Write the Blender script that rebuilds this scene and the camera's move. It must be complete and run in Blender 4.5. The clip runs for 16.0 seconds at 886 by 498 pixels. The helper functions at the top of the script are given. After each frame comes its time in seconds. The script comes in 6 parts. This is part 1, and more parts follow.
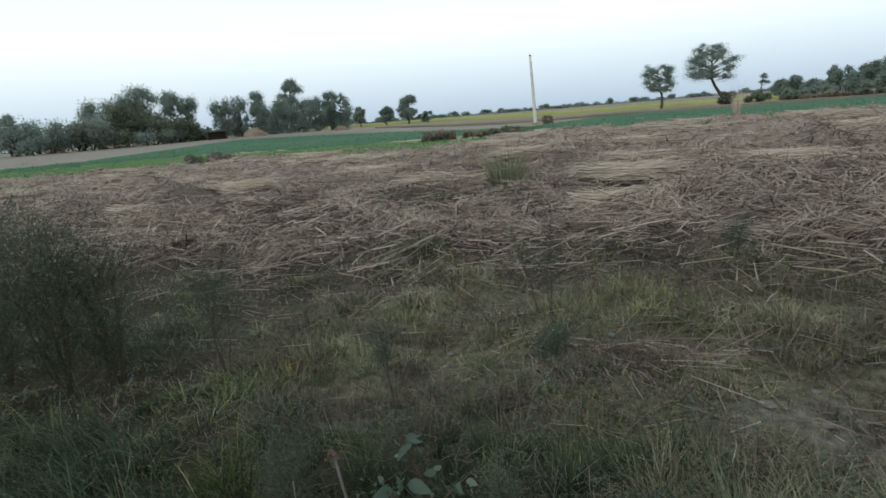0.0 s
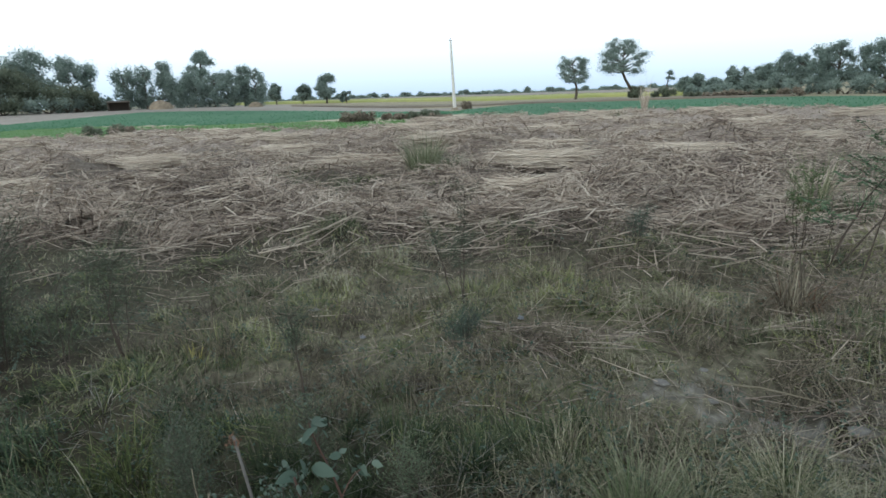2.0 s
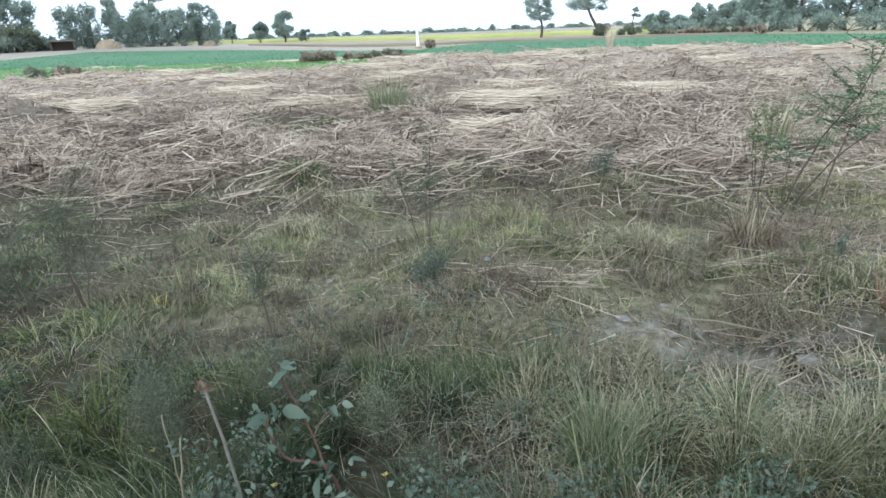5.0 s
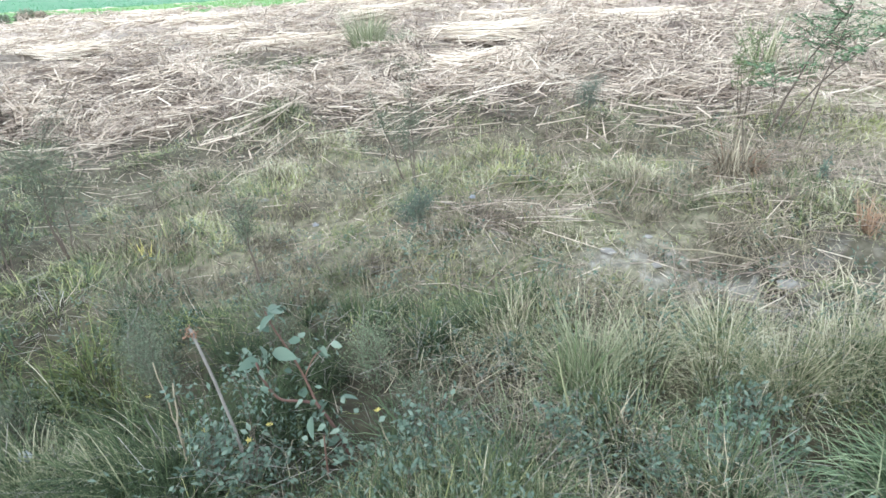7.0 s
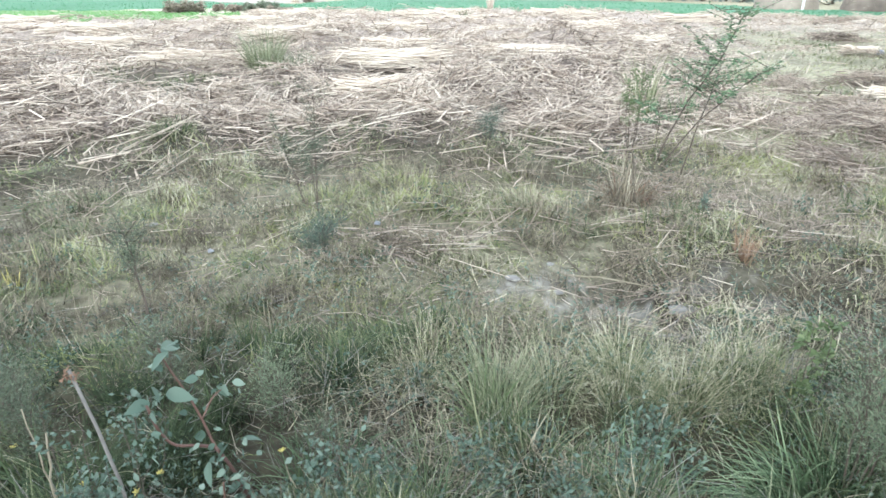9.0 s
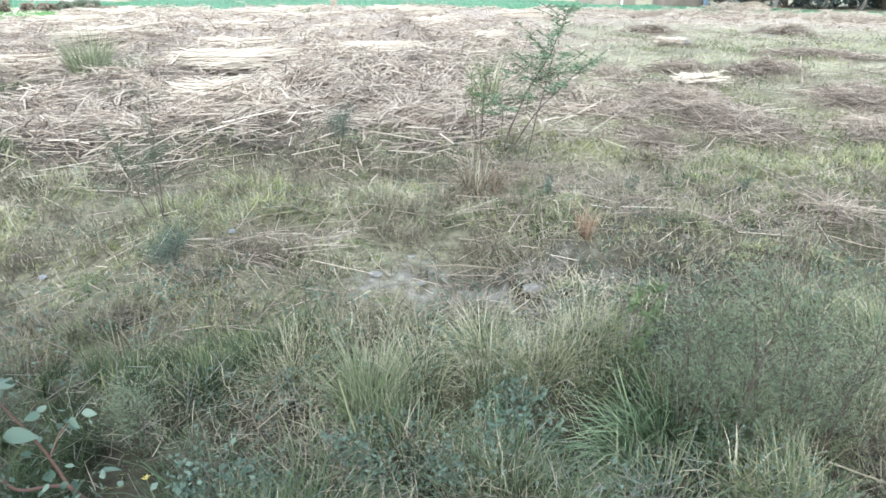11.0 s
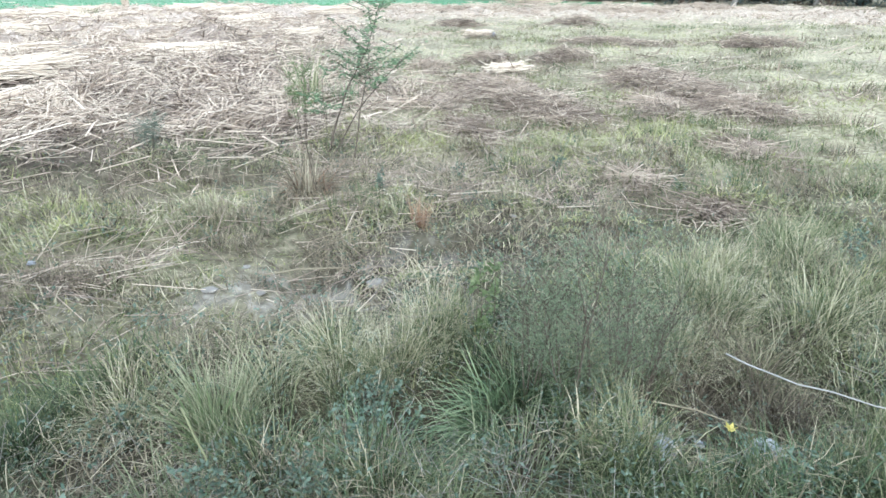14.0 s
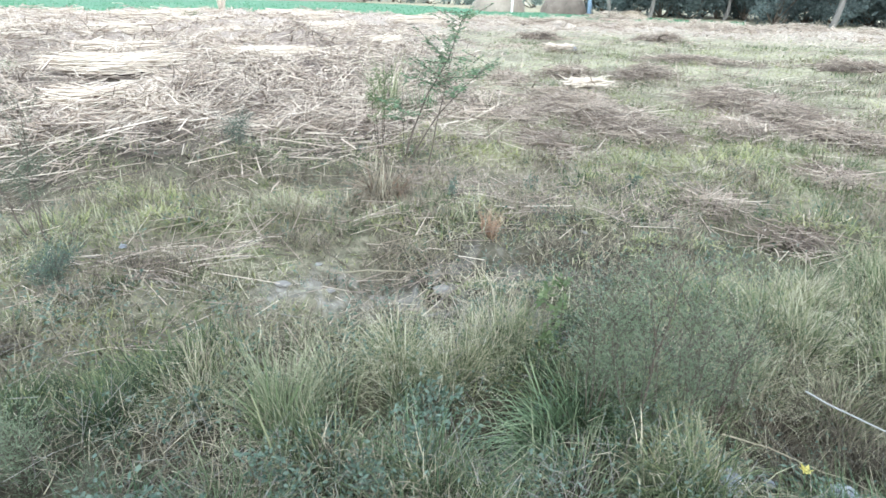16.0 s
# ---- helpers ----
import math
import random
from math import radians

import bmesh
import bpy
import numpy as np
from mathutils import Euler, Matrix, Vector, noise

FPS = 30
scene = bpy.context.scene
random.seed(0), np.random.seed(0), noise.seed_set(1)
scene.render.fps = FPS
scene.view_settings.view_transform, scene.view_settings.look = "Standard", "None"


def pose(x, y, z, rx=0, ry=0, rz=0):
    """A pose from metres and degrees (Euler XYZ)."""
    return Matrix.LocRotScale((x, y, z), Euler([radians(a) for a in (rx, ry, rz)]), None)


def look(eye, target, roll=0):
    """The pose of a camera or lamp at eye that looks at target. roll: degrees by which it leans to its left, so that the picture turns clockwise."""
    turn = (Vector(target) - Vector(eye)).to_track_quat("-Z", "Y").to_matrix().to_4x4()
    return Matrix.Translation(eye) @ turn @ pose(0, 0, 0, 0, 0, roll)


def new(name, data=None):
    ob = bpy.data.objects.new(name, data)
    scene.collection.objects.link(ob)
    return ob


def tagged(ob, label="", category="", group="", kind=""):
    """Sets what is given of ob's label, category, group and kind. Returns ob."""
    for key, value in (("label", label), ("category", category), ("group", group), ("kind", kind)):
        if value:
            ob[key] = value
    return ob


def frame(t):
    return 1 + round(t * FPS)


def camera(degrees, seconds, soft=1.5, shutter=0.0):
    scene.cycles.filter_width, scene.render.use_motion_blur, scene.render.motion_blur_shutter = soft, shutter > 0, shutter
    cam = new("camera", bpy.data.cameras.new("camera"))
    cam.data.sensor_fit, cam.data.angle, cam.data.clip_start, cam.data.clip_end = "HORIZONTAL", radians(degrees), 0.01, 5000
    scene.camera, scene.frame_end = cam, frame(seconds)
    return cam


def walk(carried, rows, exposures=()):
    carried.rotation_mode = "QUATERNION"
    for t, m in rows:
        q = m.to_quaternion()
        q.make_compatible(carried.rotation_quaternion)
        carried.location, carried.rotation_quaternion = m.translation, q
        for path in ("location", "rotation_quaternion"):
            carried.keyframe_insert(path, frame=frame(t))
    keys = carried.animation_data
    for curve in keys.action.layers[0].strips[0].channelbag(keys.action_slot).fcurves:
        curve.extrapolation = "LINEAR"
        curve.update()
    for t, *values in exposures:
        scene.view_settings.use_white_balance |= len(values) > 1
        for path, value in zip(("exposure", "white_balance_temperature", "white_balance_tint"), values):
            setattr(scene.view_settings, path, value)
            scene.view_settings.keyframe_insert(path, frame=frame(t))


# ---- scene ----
cam = camera(71.1, 16.0, soft=1.6, shutter=0.3)


def aim(x, y, z, yaw, pitch, roll):
    """A camera pose from its place, its turn to the left, its tilt up and its lean."""
    a, b = radians(yaw), radians(pitch)
    ahead = Vector((-math.sin(a) * math.cos(b), math.cos(a) * math.cos(b), math.sin(b)))
    eye = Vector((x, y, z))
    return look(eye, eye + 10 * ahead, roll)


WB, TINT, WB2, TINT2 = 5830, 0, 5740, 2
walk(cam, [
    (0.0, aim(-0.030, -0.007, 1.754, 2.78, -12.00, -4.79)),
    (0.5, aim(-0.020, -0.004, 1.757, 0.42, -13.33, -4.45)),
    (1.0, aim(-0.015, -0.003, 1.756, -1.40, -13.28, -4.01)),
    (1.5, aim(-0.008, -0.011, 1.757, -2.32, -13.66, -3.40)),
    (2.0, aim(0.000, -0.006, 1.749, -4.91, -13.98, -2.17)),
    (2.5, aim(0.010, -0.001, 1.743, -6.28, -15.40, -1.96)),
    (3.0, aim(0.020, -0.012, 1.746, -7.76, -17.56, -2.19)),
    (3.2, aim(0.024, -0.007, 1.747, -8.57, -17.79, -2.01)),
    (5.3, aim(0.003, -0.000, 1.743, -7.50, -20.23, -2.49)),
    (5.5, aim(0.009, -0.010, 1.752, -6.46, -21.04, -3.09)),
    (6.0, aim(0.018, -0.010, 1.751, -6.12, -22.15, -4.62)),
    (6.5, aim(0.027, 0.002, 1.739, -6.87, -23.80, -5.59)),
    (7.0, aim(0.025, -0.002, 1.740, -8.68, -25.01, -4.08)),
    (7.5, aim(0.018, 0.029, 1.735, -9.87, -24.24, -2.54)),
    (8.0, aim(0.011, -0.003, 1.748, -12.31, -23.54, -2.10)),
    (8.5, aim(0.002, 0.006, 1.747, -15.44, -22.94, -1.29)),
    (9.0, aim(-0.012, 0.064, 1.735, -19.02, -23.03, 0.21)),
    (9.5, aim(-0.016, 0.007, 1.756, -21.57, -22.25, 0.11)),
    (10.0, aim(-0.013, -0.006, 1.753, -25.59, -21.86, -0.25)),
    (10.2, aim(-0.011, -0.011, 1.756, -27.26, -21.98, 0.15)),
    (12.3, aim(0.003, 0.009, 1.752, -39.16, -24.18, -2.05)),
    (12.5, aim(0.001, 0.000, 1.750, -40.58, -23.85, -2.16)),
    (13.0, aim(0.009, -0.005, 1.753, -45.59, -23.53, -1.26)),
    (13.5, aim(0.006, -0.007, 1.749, -48.64, -23.48, -0.61)),
    (14.0, aim(0.001, -0.002, 1.750, -48.42, -23.53, -0.06)),
    (14.5, aim(0.001, -0.002, 1.754, -47.17, -22.97, 0.21)),
    (15.0, aim(-0.016, -0.004, 1.749, -45.48, -22.42, 0.83)),
    (15.5, aim(-0.020, -0.000, 1.747, -43.65, -22.34, 1.01)),
    (16.0, aim(-0.027, 0.006, 1.749, -41.91, -22.67, 1.41)),
], exposures=[(0.0, -1.12, 6100, 0), (0.8, -0.92, WB, -5), (1.5, -0.74, WB, TINT), (3.0, -0.47, WB, TINT), (3.8, -0.18, WB, TINT), (5.3, 0.45, WB2, TINT2), (6.5, 1.05, WB2, TINT2), (7.5, 1.12, WB2, TINT2), (9.0, 1.06, WB2, TINT2), (12.3, 1.10, 5660, 2), (16.0, 1.11, 5640, 2)])

# ---- world and light: a veiled sky, hardly any direct sun ----
SUN_AZ, SUN_EL = radians(-140), radians(36)
world = bpy.data.worlds.new("world")
scene.world = world
world.use_nodes = True
wn, wl = world.node_tree.nodes, world.node_tree.links
sky = wn.new("ShaderNodeTexSky")
sky.sky_type = "NISHITA"
sky.sun_disc = False
sky.sun_elevation, sky.sun_rotation = SUN_EL, SUN_AZ
sky.dust_density, sky.air_density = 3.0, 1.2
coord = wn.new("ShaderNodeTexCoord")
split = wn.new("ShaderNodeSeparateXYZ")
wl.new(coord.outputs["Generated"], split.inputs[0])
veil = wn.new("ShaderNodeValToRGB")
veil.color_ramp.elements[0].position, veil.color_ramp.elements[0].color = 0.0, (1.5, 1.72, 2.1, 1)
veil.color_ramp.elements[1].position, veil.color_ramp.elements[1].color = 1.0, (0.75, 0.8, 0.86, 1)
low = veil.color_ramp.elements.new(0.13)
low.color = (3.12, 3.1, 3.18, 1)
high = veil.color_ramp.elements.new(0.35)
high.color = (2.28, 2.26, 2.30, 1)
wl.new(split.outputs["Z"], veil.inputs[0])
thin = wn.new("ShaderNodeMix")
thin.data_type, thin.blend_type = "RGBA", "MULTIPLY"
thin.inputs["Factor"].default_value = 1.0
thin.inputs["B"].default_value = (0.10, 0.10, 0.10, 1)
wl.new(sky.outputs[0], thin.inputs["A"])
both = wn.new("ShaderNodeMix")
both.data_type, both.blend_type = "RGBA", "MIX"
both.inputs["Factor"].default_value = 0.75
wl.new(thin.outputs["Result"], both.inputs["A"])
wl.new(veil.outputs[0], both.inputs["B"])
wl.new(both.outputs["Result"], wn["Background"].inputs[0])
wn["Background"].inputs[1].default_value = 1.0

sun = new("sun", bpy.data.lights.new("sun", "SUN"))
sun.data.energy, sun.data.angle, sun.data.color = 1.2, radians(20), (1.0, 0.96, 0.9)
sun.matrix_world = look((0, 0, 30), (-30 * math.sin(SUN_AZ) * math.cos(SUN_EL), -30 * math.cos(SUN_AZ) * math.cos(SUN_EL), 30 - 30 * math.sin(SUN_EL)))

# ---- small tools ----
rng = np.random.default_rng(7)


def sstep(a, b, v):
    s = np.clip((np.asarray(v, float) - a) / (b - a), 0, 1)
    return s * s * (3 - 2 * s)


def lattice(ix, iy, seed):
    h = np.sin(ix * 127.1 + iy * 311.7 + seed * 74.7) * 43758.5453
    return h - np.floor(h)


def vnoise(x, y, size, seed=0):
    """Smooth noise from 0 to 1 with lumps of the given size."""
    x, y = np.asarray(x, float) / size, np.asarray(y, float) / size
    ix, iy = np.floor(x), np.floor(y)
    fx, fy = x - ix, y - iy
    fx, fy = fx * fx * (3 - 2 * fx), fy * fy * (3 - 2 * fy)
    a = lattice(ix, iy, seed) * (1 - fx) + lattice(ix + 1, iy, seed) * fx
    b = lattice(ix, iy + 1, seed) * (1 - fx) + lattice(ix + 1, iy + 1, seed) * fx
    return a * (1 - fy) + b * fy


def fbm(x, y, size, seed=0):
    return 0.55 * vnoise(x, y, size, seed) + 0.3 * vnoise(x, y, size * 0.45, seed + 3) + 0.15 * vnoise(x, y, size * 0.2, seed + 9)


def bearing(x, y):
    return np.degrees(np.arctan2(x, y)), np.hypot(x, y)


def polar(az, r):
    """The place at r metres in the direction az, in degrees to the right of +y."""
    return r * np.sin(np.radians(az)), r * np.cos(np.radians(az))


TRASH_AZ = [-180, -70, -45, -30, -25, -20, -12, -5, 0, 5, 14, 21, 26, 30, 37, 44, 50, 58, 66, 75, 90, 120, 180]
TRASH_NEAR = [60, 20, 9.8, 9.0, 8.4, 8.0, 7.2, 7.0, 6.9, 6.8, 6.7, 6.5, 6.3, 6.7, 7.3, 8, 8, 8.5, 9, 9, 10, 30, 60]
TRASH_FAR = [61, 40, 45, 44, 39, 44, 35, 34, 35, 41, 44, 47, 47, 46, 46, 40, 40, 46, 47, 47, 44, 40, 61]


def trash(x, y):
    """How thickly cane trash covers the ground, from 0 to 1."""
    az, r = bearing(x, y)
    near, far = np.interp(az, TRASH_AZ, TRASH_NEAR), np.interp(az, TRASH_AZ, TRASH_FAR)
    wob = fbm(x, y, 1.6, 21) - 0.5
    cover = sstep(near - 0.6, near + 1.5, r + 3.2 * wob + 1.6 * (vnoise(x, y, 0.6, 22) - 0.5)) * (1 - sstep(far - 2, far + 0.5, r + 3 * wob))
    grassy = sstep(33, 47, az + 26 * (fbm(x, y, 2.4, 43) - 0.5)) * (1 - 0.75 * sstep(27, 36, r))
    patch = fbm(x, y, 3.2, 33)
    thin_out = 1 - 0.6 * sstep(0.53, 0.65, patch) * (1 - sstep(24, 34, r))
    thin_out = thin_out * (1 - 0.8 * np.exp(-(((x + 1.4) / 1.7) ** 2 + ((y - 13.0) / 1.3) ** 2)))
    return cover * thin_out * (1 - grassy * (0.86 + 0.13 * sstep(0.40, 0.58, fbm(x, y, 2.6, 41))))


def hollow(x, y):
    """Small dips with bare, dark earth, where little grows."""
    deep = 0
    for hx, hy, hw in ((2.42, 0.70, 0.26), (2.66, 0.58, 0.34), (2.62, 0.32, 0.26), (1.70, 1.50, 0.26), (1.5, 1.45, 0.16), (-1.36, 2.68, 0.36), (-0.96, 2.66, 0.24), (-1.70, 2.95, 0.34), (-0.8, 2.33, 0.2), (-1.15, 2.35, 0.22), (0.74, 3.08, 0.2), (1.62, 1.56, 0.14), (-0.12, 1.95, 0.14), (1.3, 1.98, 0.14), (3.05, 0.35, 0.26)):
        deep = np.maximum(deep, np.exp(-((np.asarray(x) - hx) ** 2 + (np.asarray(y) - hy) ** 2) / hw ** 2))
    return deep


MOUNDS = ((1.9, 7.5, 0.9, 0.20), (-0.5, 8.1, 0.8, 0.18), (-3.7, 12.6, 1.2, 0.28), (-5.9, 11.2, 1.0, 0.22), (3.4, 9.2, 1.0, 0.16), (5.6, 11.2, 1.2, 0.22), (-2.1, 9.7, 0.8, 0.12), (-8.2, 16.5, 1.4, 0.26), (9.5, 16.5, 1.5, 0.25), (2.2, 19.5, 1.6, 0.22))


def lie(x, y):
    """Height of the ground."""
    x, y = np.asarray(x, float), np.asarray(y, float)
    az, r = bearing(x, y)
    rise = 1.2 * sstep(50, 118, r) * sstep(14, -20, az) * sstep(-150, -90, az)
    rough = (0.20 + 0.12 * sstep(1.8, 2.6, r) * (1 - sstep(5, 9, r))) * (fbm(x, y, 0.7, 5) - 0.5) + 0.06 * (vnoise(x, y, 0.22, 6) - 0.5)
    heap = trash(x, y) * (0.03 + (0.14 + 0.20 * sstep(9, 18, r)) * sstep(0.44, 0.72, fbm(x, y, 1.3, 13)) + 0.18 * (vnoise(x, y, 0.42, 14) - 0.5))
    for mx, my, mw, mh in MOUNDS:
        heap = heap + mh * np.exp(-((x - mx) ** 2 + (y - my) ** 2) / mw ** 2) * (0.6 + 0.8 * vnoise(x, y, 0.4, 15))
    return rise + (rough + heap) * (1 - sstep(60, 90, r)) - 0.26 * hollow(x, y)


def mesh_of(name, verts, tris, material, **points):
    """A mesh of triangles from arrays; points: values for the attributes of the vertices."""
    verts, tris = np.ascontiguousarray(verts, np.float32), np.ascontiguousarray(tris, np.int32)
    me = bpy.data.meshes.new(name)
    me.vertices.add(len(verts))
    me.vertices.foreach_set("co", verts.ravel())
    me.loops.add(tris.size)
    me.loops.foreach_set("vertex_index", tris.ravel())
    me.polygons.add(len(tris))
    me.polygons.foreach_set("loop_start", np.arange(0, tris.size, 3, dtype=np.int32))
    me.update(calc_edges=True)
    for key, values in points.items():
        me.attributes.new(key, "FLOAT", "POINT").data.foreach_set("value", np.ascontiguousarray(values, np.float32))
    me.materials.append(material)
    return me


def smooth(me):
    me.polygons.foreach_set("use_smooth", np.ones(len(me.polygons), bool))
    return me


def join(chunks):
    """Chunks of (verts, tris, vary) as one."""
    verts, tris, vary, n = [], [], [], 0
    for v, f, a in chunks:
        verts.append(v), tris.append(f + n), vary.append(a)
        n += len(v)
    return np.concatenate(verts), np.concatenate(tris), np.concatenate(vary)


def part(name, me, parent, label=""):
    ob = new(name, me)
    ob.parent = parent
    return tagged(ob, label)


def thing(name, x, y, label, category, group="", kind="", z=None):
    ob = new(name)
    ob.location = (x, y, float(lie(x, y)) if z is None else z)
    return tagged(ob, label, category, group, kind)


def blades(base, az, lean, bend, length, width, vary, seg=2, tip=0.0):
    """Tapered, bending blades. az, lean and bend in radians; tip: how much paler the blade grows towards its point, for
    dry tips and painted foot shade.
    """
    n = len(base)
    p = np.array(base, float)
    twist = az + np.pi / 2 + rng.normal(0, 0.5, n)
    across = np.stack([np.cos(twist), np.sin(twist), np.zeros(n)], 1)
    rows, along, cols = [], [], 2 * seg + 1
    for k in range(seg + 1):
        s = k / seg
        along += [s, s] if k < seg else [s]
        half = (width * (1 - s) ** 0.6 / 2)[:, None] if k < seg else 0
        if k < seg:
            rows += [p - across * half, p + across * half]
            a = lean + bend * (s + 0.5 / seg)
            p = p + np.stack([np.cos(az) * np.sin(a), np.sin(az) * np.sin(a), np.cos(a)], 1) * (length / seg)[:, None]
        else:
            rows.append(p)
    verts = np.stack(rows, 1).reshape(-1, 3)
    f = []
    for k in range(seg - 1):
        a = 2 * k
        f += [(a, a + 1, a + 3), (a, a + 3, a + 2)]
    f.append((2 * seg - 2, 2 * seg - 1, 2 * seg))
    tris = (np.array(f)[None] + (np.arange(n) * cols)[:, None, None]).reshape(-1, 3)
    # Pale dry tip, and shade at the foot put into the colour.
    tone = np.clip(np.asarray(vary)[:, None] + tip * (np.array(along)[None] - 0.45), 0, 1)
    return verts, tris, tone.ravel()


def sticks(a, b, radius, vary, sides=3, caps=True):
    """Straight stalks from a to b."""
    n = len(a)
    d = (b - a) / np.maximum(np.linalg.norm(b - a, axis=1, keepdims=True), 1e-6)
    u = np.cross(d, np.where(np.abs(d[:, 2:]) > 0.9, [[1.0, 0, 0]], [[0, 0, 1.0]]))
    u /= np.linalg.norm(u, axis=1, keepdims=True)
    w = np.cross(d, u)
    ring = []
    for end, k in ((a, 1.0), (b, 0.8)):
        for s in range(sides):
            t = 2 * np.pi * s / sides
            ring.append(end + (u * np.cos(t) + w * np.sin(t)) * (radius * k)[:, None])
    verts = np.stack(ring, 1).reshape(-1, 3)
    f = []
    for s in range(sides):
        q = (s + 1) % sides
        f += [(s, q, sides + q), (s, sides + q, sides + s)]
    if caps:
        f += [(sides, sides + k, sides + k + 1) for k in range(1, sides - 1)] + [(0, k + 1, k) for k in range(1, sides - 1)]
    tris = (np.array(f)[None] + (np.arange(n) * 2 * sides)[:, None, None]).reshape(-1, 3)
    return verts, tris, np.repeat(vary, 2 * sides)


def leaves(base, ways, length, width, vary):
    """Leaves folded along the midrib, from base along ways."""
    n = len(base)
    d = ways / np.maximum(np.linalg.norm(ways, axis=1, keepdims=True), 1e-6)
    side = np.cross(d, rng.normal(size=(n, 3)))
    side /= np.maximum(np.linalg.norm(side, axis=1, keepdims=True), 1e-6)
    up = np.cross(side, d)
    l, w = length[:, None], width[:, None]
    mid = base + d * l * 0.45 + up * w * 0.15
    verts = np.stack([base, mid - side * w / 2, base + d * l, mid + side * w / 2], 1).reshape(-1, 3)
    tris = (np.array([(0, 2, 1), (0, 3, 2)])[None] + (np.arange(n) * 4)[:, None, None]).reshape(-1, 3)
    return verts, tris, np.repeat(vary, 4)


def broad_leaves(base, ways, length, width, vary):
    """Rounded leaves with a fold along the midrib and a drooping tip."""
    n = len(base)
    d = ways / np.maximum(np.linalg.norm(ways, axis=1, keepdims=True), 1e-6)
    side = np.cross(d, rng.normal(size=(n, 3)))
    side /= np.maximum(np.linalg.norm(side, axis=1, keepdims=True), 1e-6)
    up = np.cross(side, d)
    rows = []
    for s, w in ((0.0, 0.05), (0.12, 0.6), (0.32, 0.98), (0.55, 0.92), (0.78, 0.58), (1.0, 0.06)):
        mid = base + d * (length * s)[:, None] - np.array([0, 0, 1.0]) * (length * 0.3 * s * s)[:, None]
        edge = side * (width * w / 2)[:, None]
        lift = up * (width * w * 0.16)[:, None]
        rows += [mid - edge + lift, mid, mid + edge + lift]
    verts = np.stack(rows, 1).reshape(-1, 3)
    f = []
    for k in range(5):
        for c in (0, 1):
            a = 3 * k + c
            f += [(a, a + 1, a + 4), (a, a + 4, a + 3)]
    tris = (np.array(f)[None] + (np.arange(n) * 18)[:, None, None]).reshape(-1, 3)
    return verts, tris, np.repeat(vary, 18)


def tube(path, radii, sides=6, vary=0.5):
    """A tapered, bending stem through the points of path."""
    path = np.asarray(path, float)
    n = len(path)
    ways = np.gradient(path, axis=0)
    ways /= np.maximum(np.linalg.norm(ways, axis=1, keepdims=True), 1e-9)
    verts = []
    for p, d, r in zip(path, ways, radii):
        u = np.cross(d, (0.31, 0.95, 0.05))
        u /= np.linalg.norm(u)
        w = np.cross(d, u)
        verts += [p + (u * np.cos(t) + w * np.sin(t)) * r for t in np.arange(sides) * 2 * np.pi / sides]
    f = []
    for k in range(n - 1):
        for s in range(sides):
            a, b = k * sides + s, k * sides + (s + 1) % sides
            f += [(a, b, b + sides), (a, b + sides, a + sides)]
    f += [((n - 1) * sides, (n - 1) * sides + k, (n - 1) * sides + k + 1) for k in range(1, sides - 1)]
    return np.array(verts), np.array(f), np.full(n * sides, vary)


def flowing(points, n=14):
    """A smooth curve through a few points."""
    p = np.asarray(points, float)
    p = np.concatenate([[2 * p[0] - p[1]], p, [2 * p[-1] - p[-2]]])
    out = []
    for s in np.linspace(0, len(p) - 3 - 1e-6, n):
        k, t = int(s), s - int(s)
        a, b, c, d = p[k:k + 4]
        out.append(0.5 * (2 * b + (c - a) * t + (2 * a - 5 * b + 4 * c - d) * t * t + (3 * b - a - 3 * c + d) * t ** 3))
    return np.array(out)


def bent(a, b, bow, n=6):
    """Points from a to b with some bow and wobble."""
    a, b = np.asarray(a, float), np.asarray(b, float)
    s = np.linspace(0, 1, n)[:, None]
    off = rng.normal(0, 1, 3) * bow
    return a + (b - a) * s + off * np.sin(np.pi * s) + rng.normal(0, bow * 0.15, (n, 3)) * np.sin(np.pi * s)


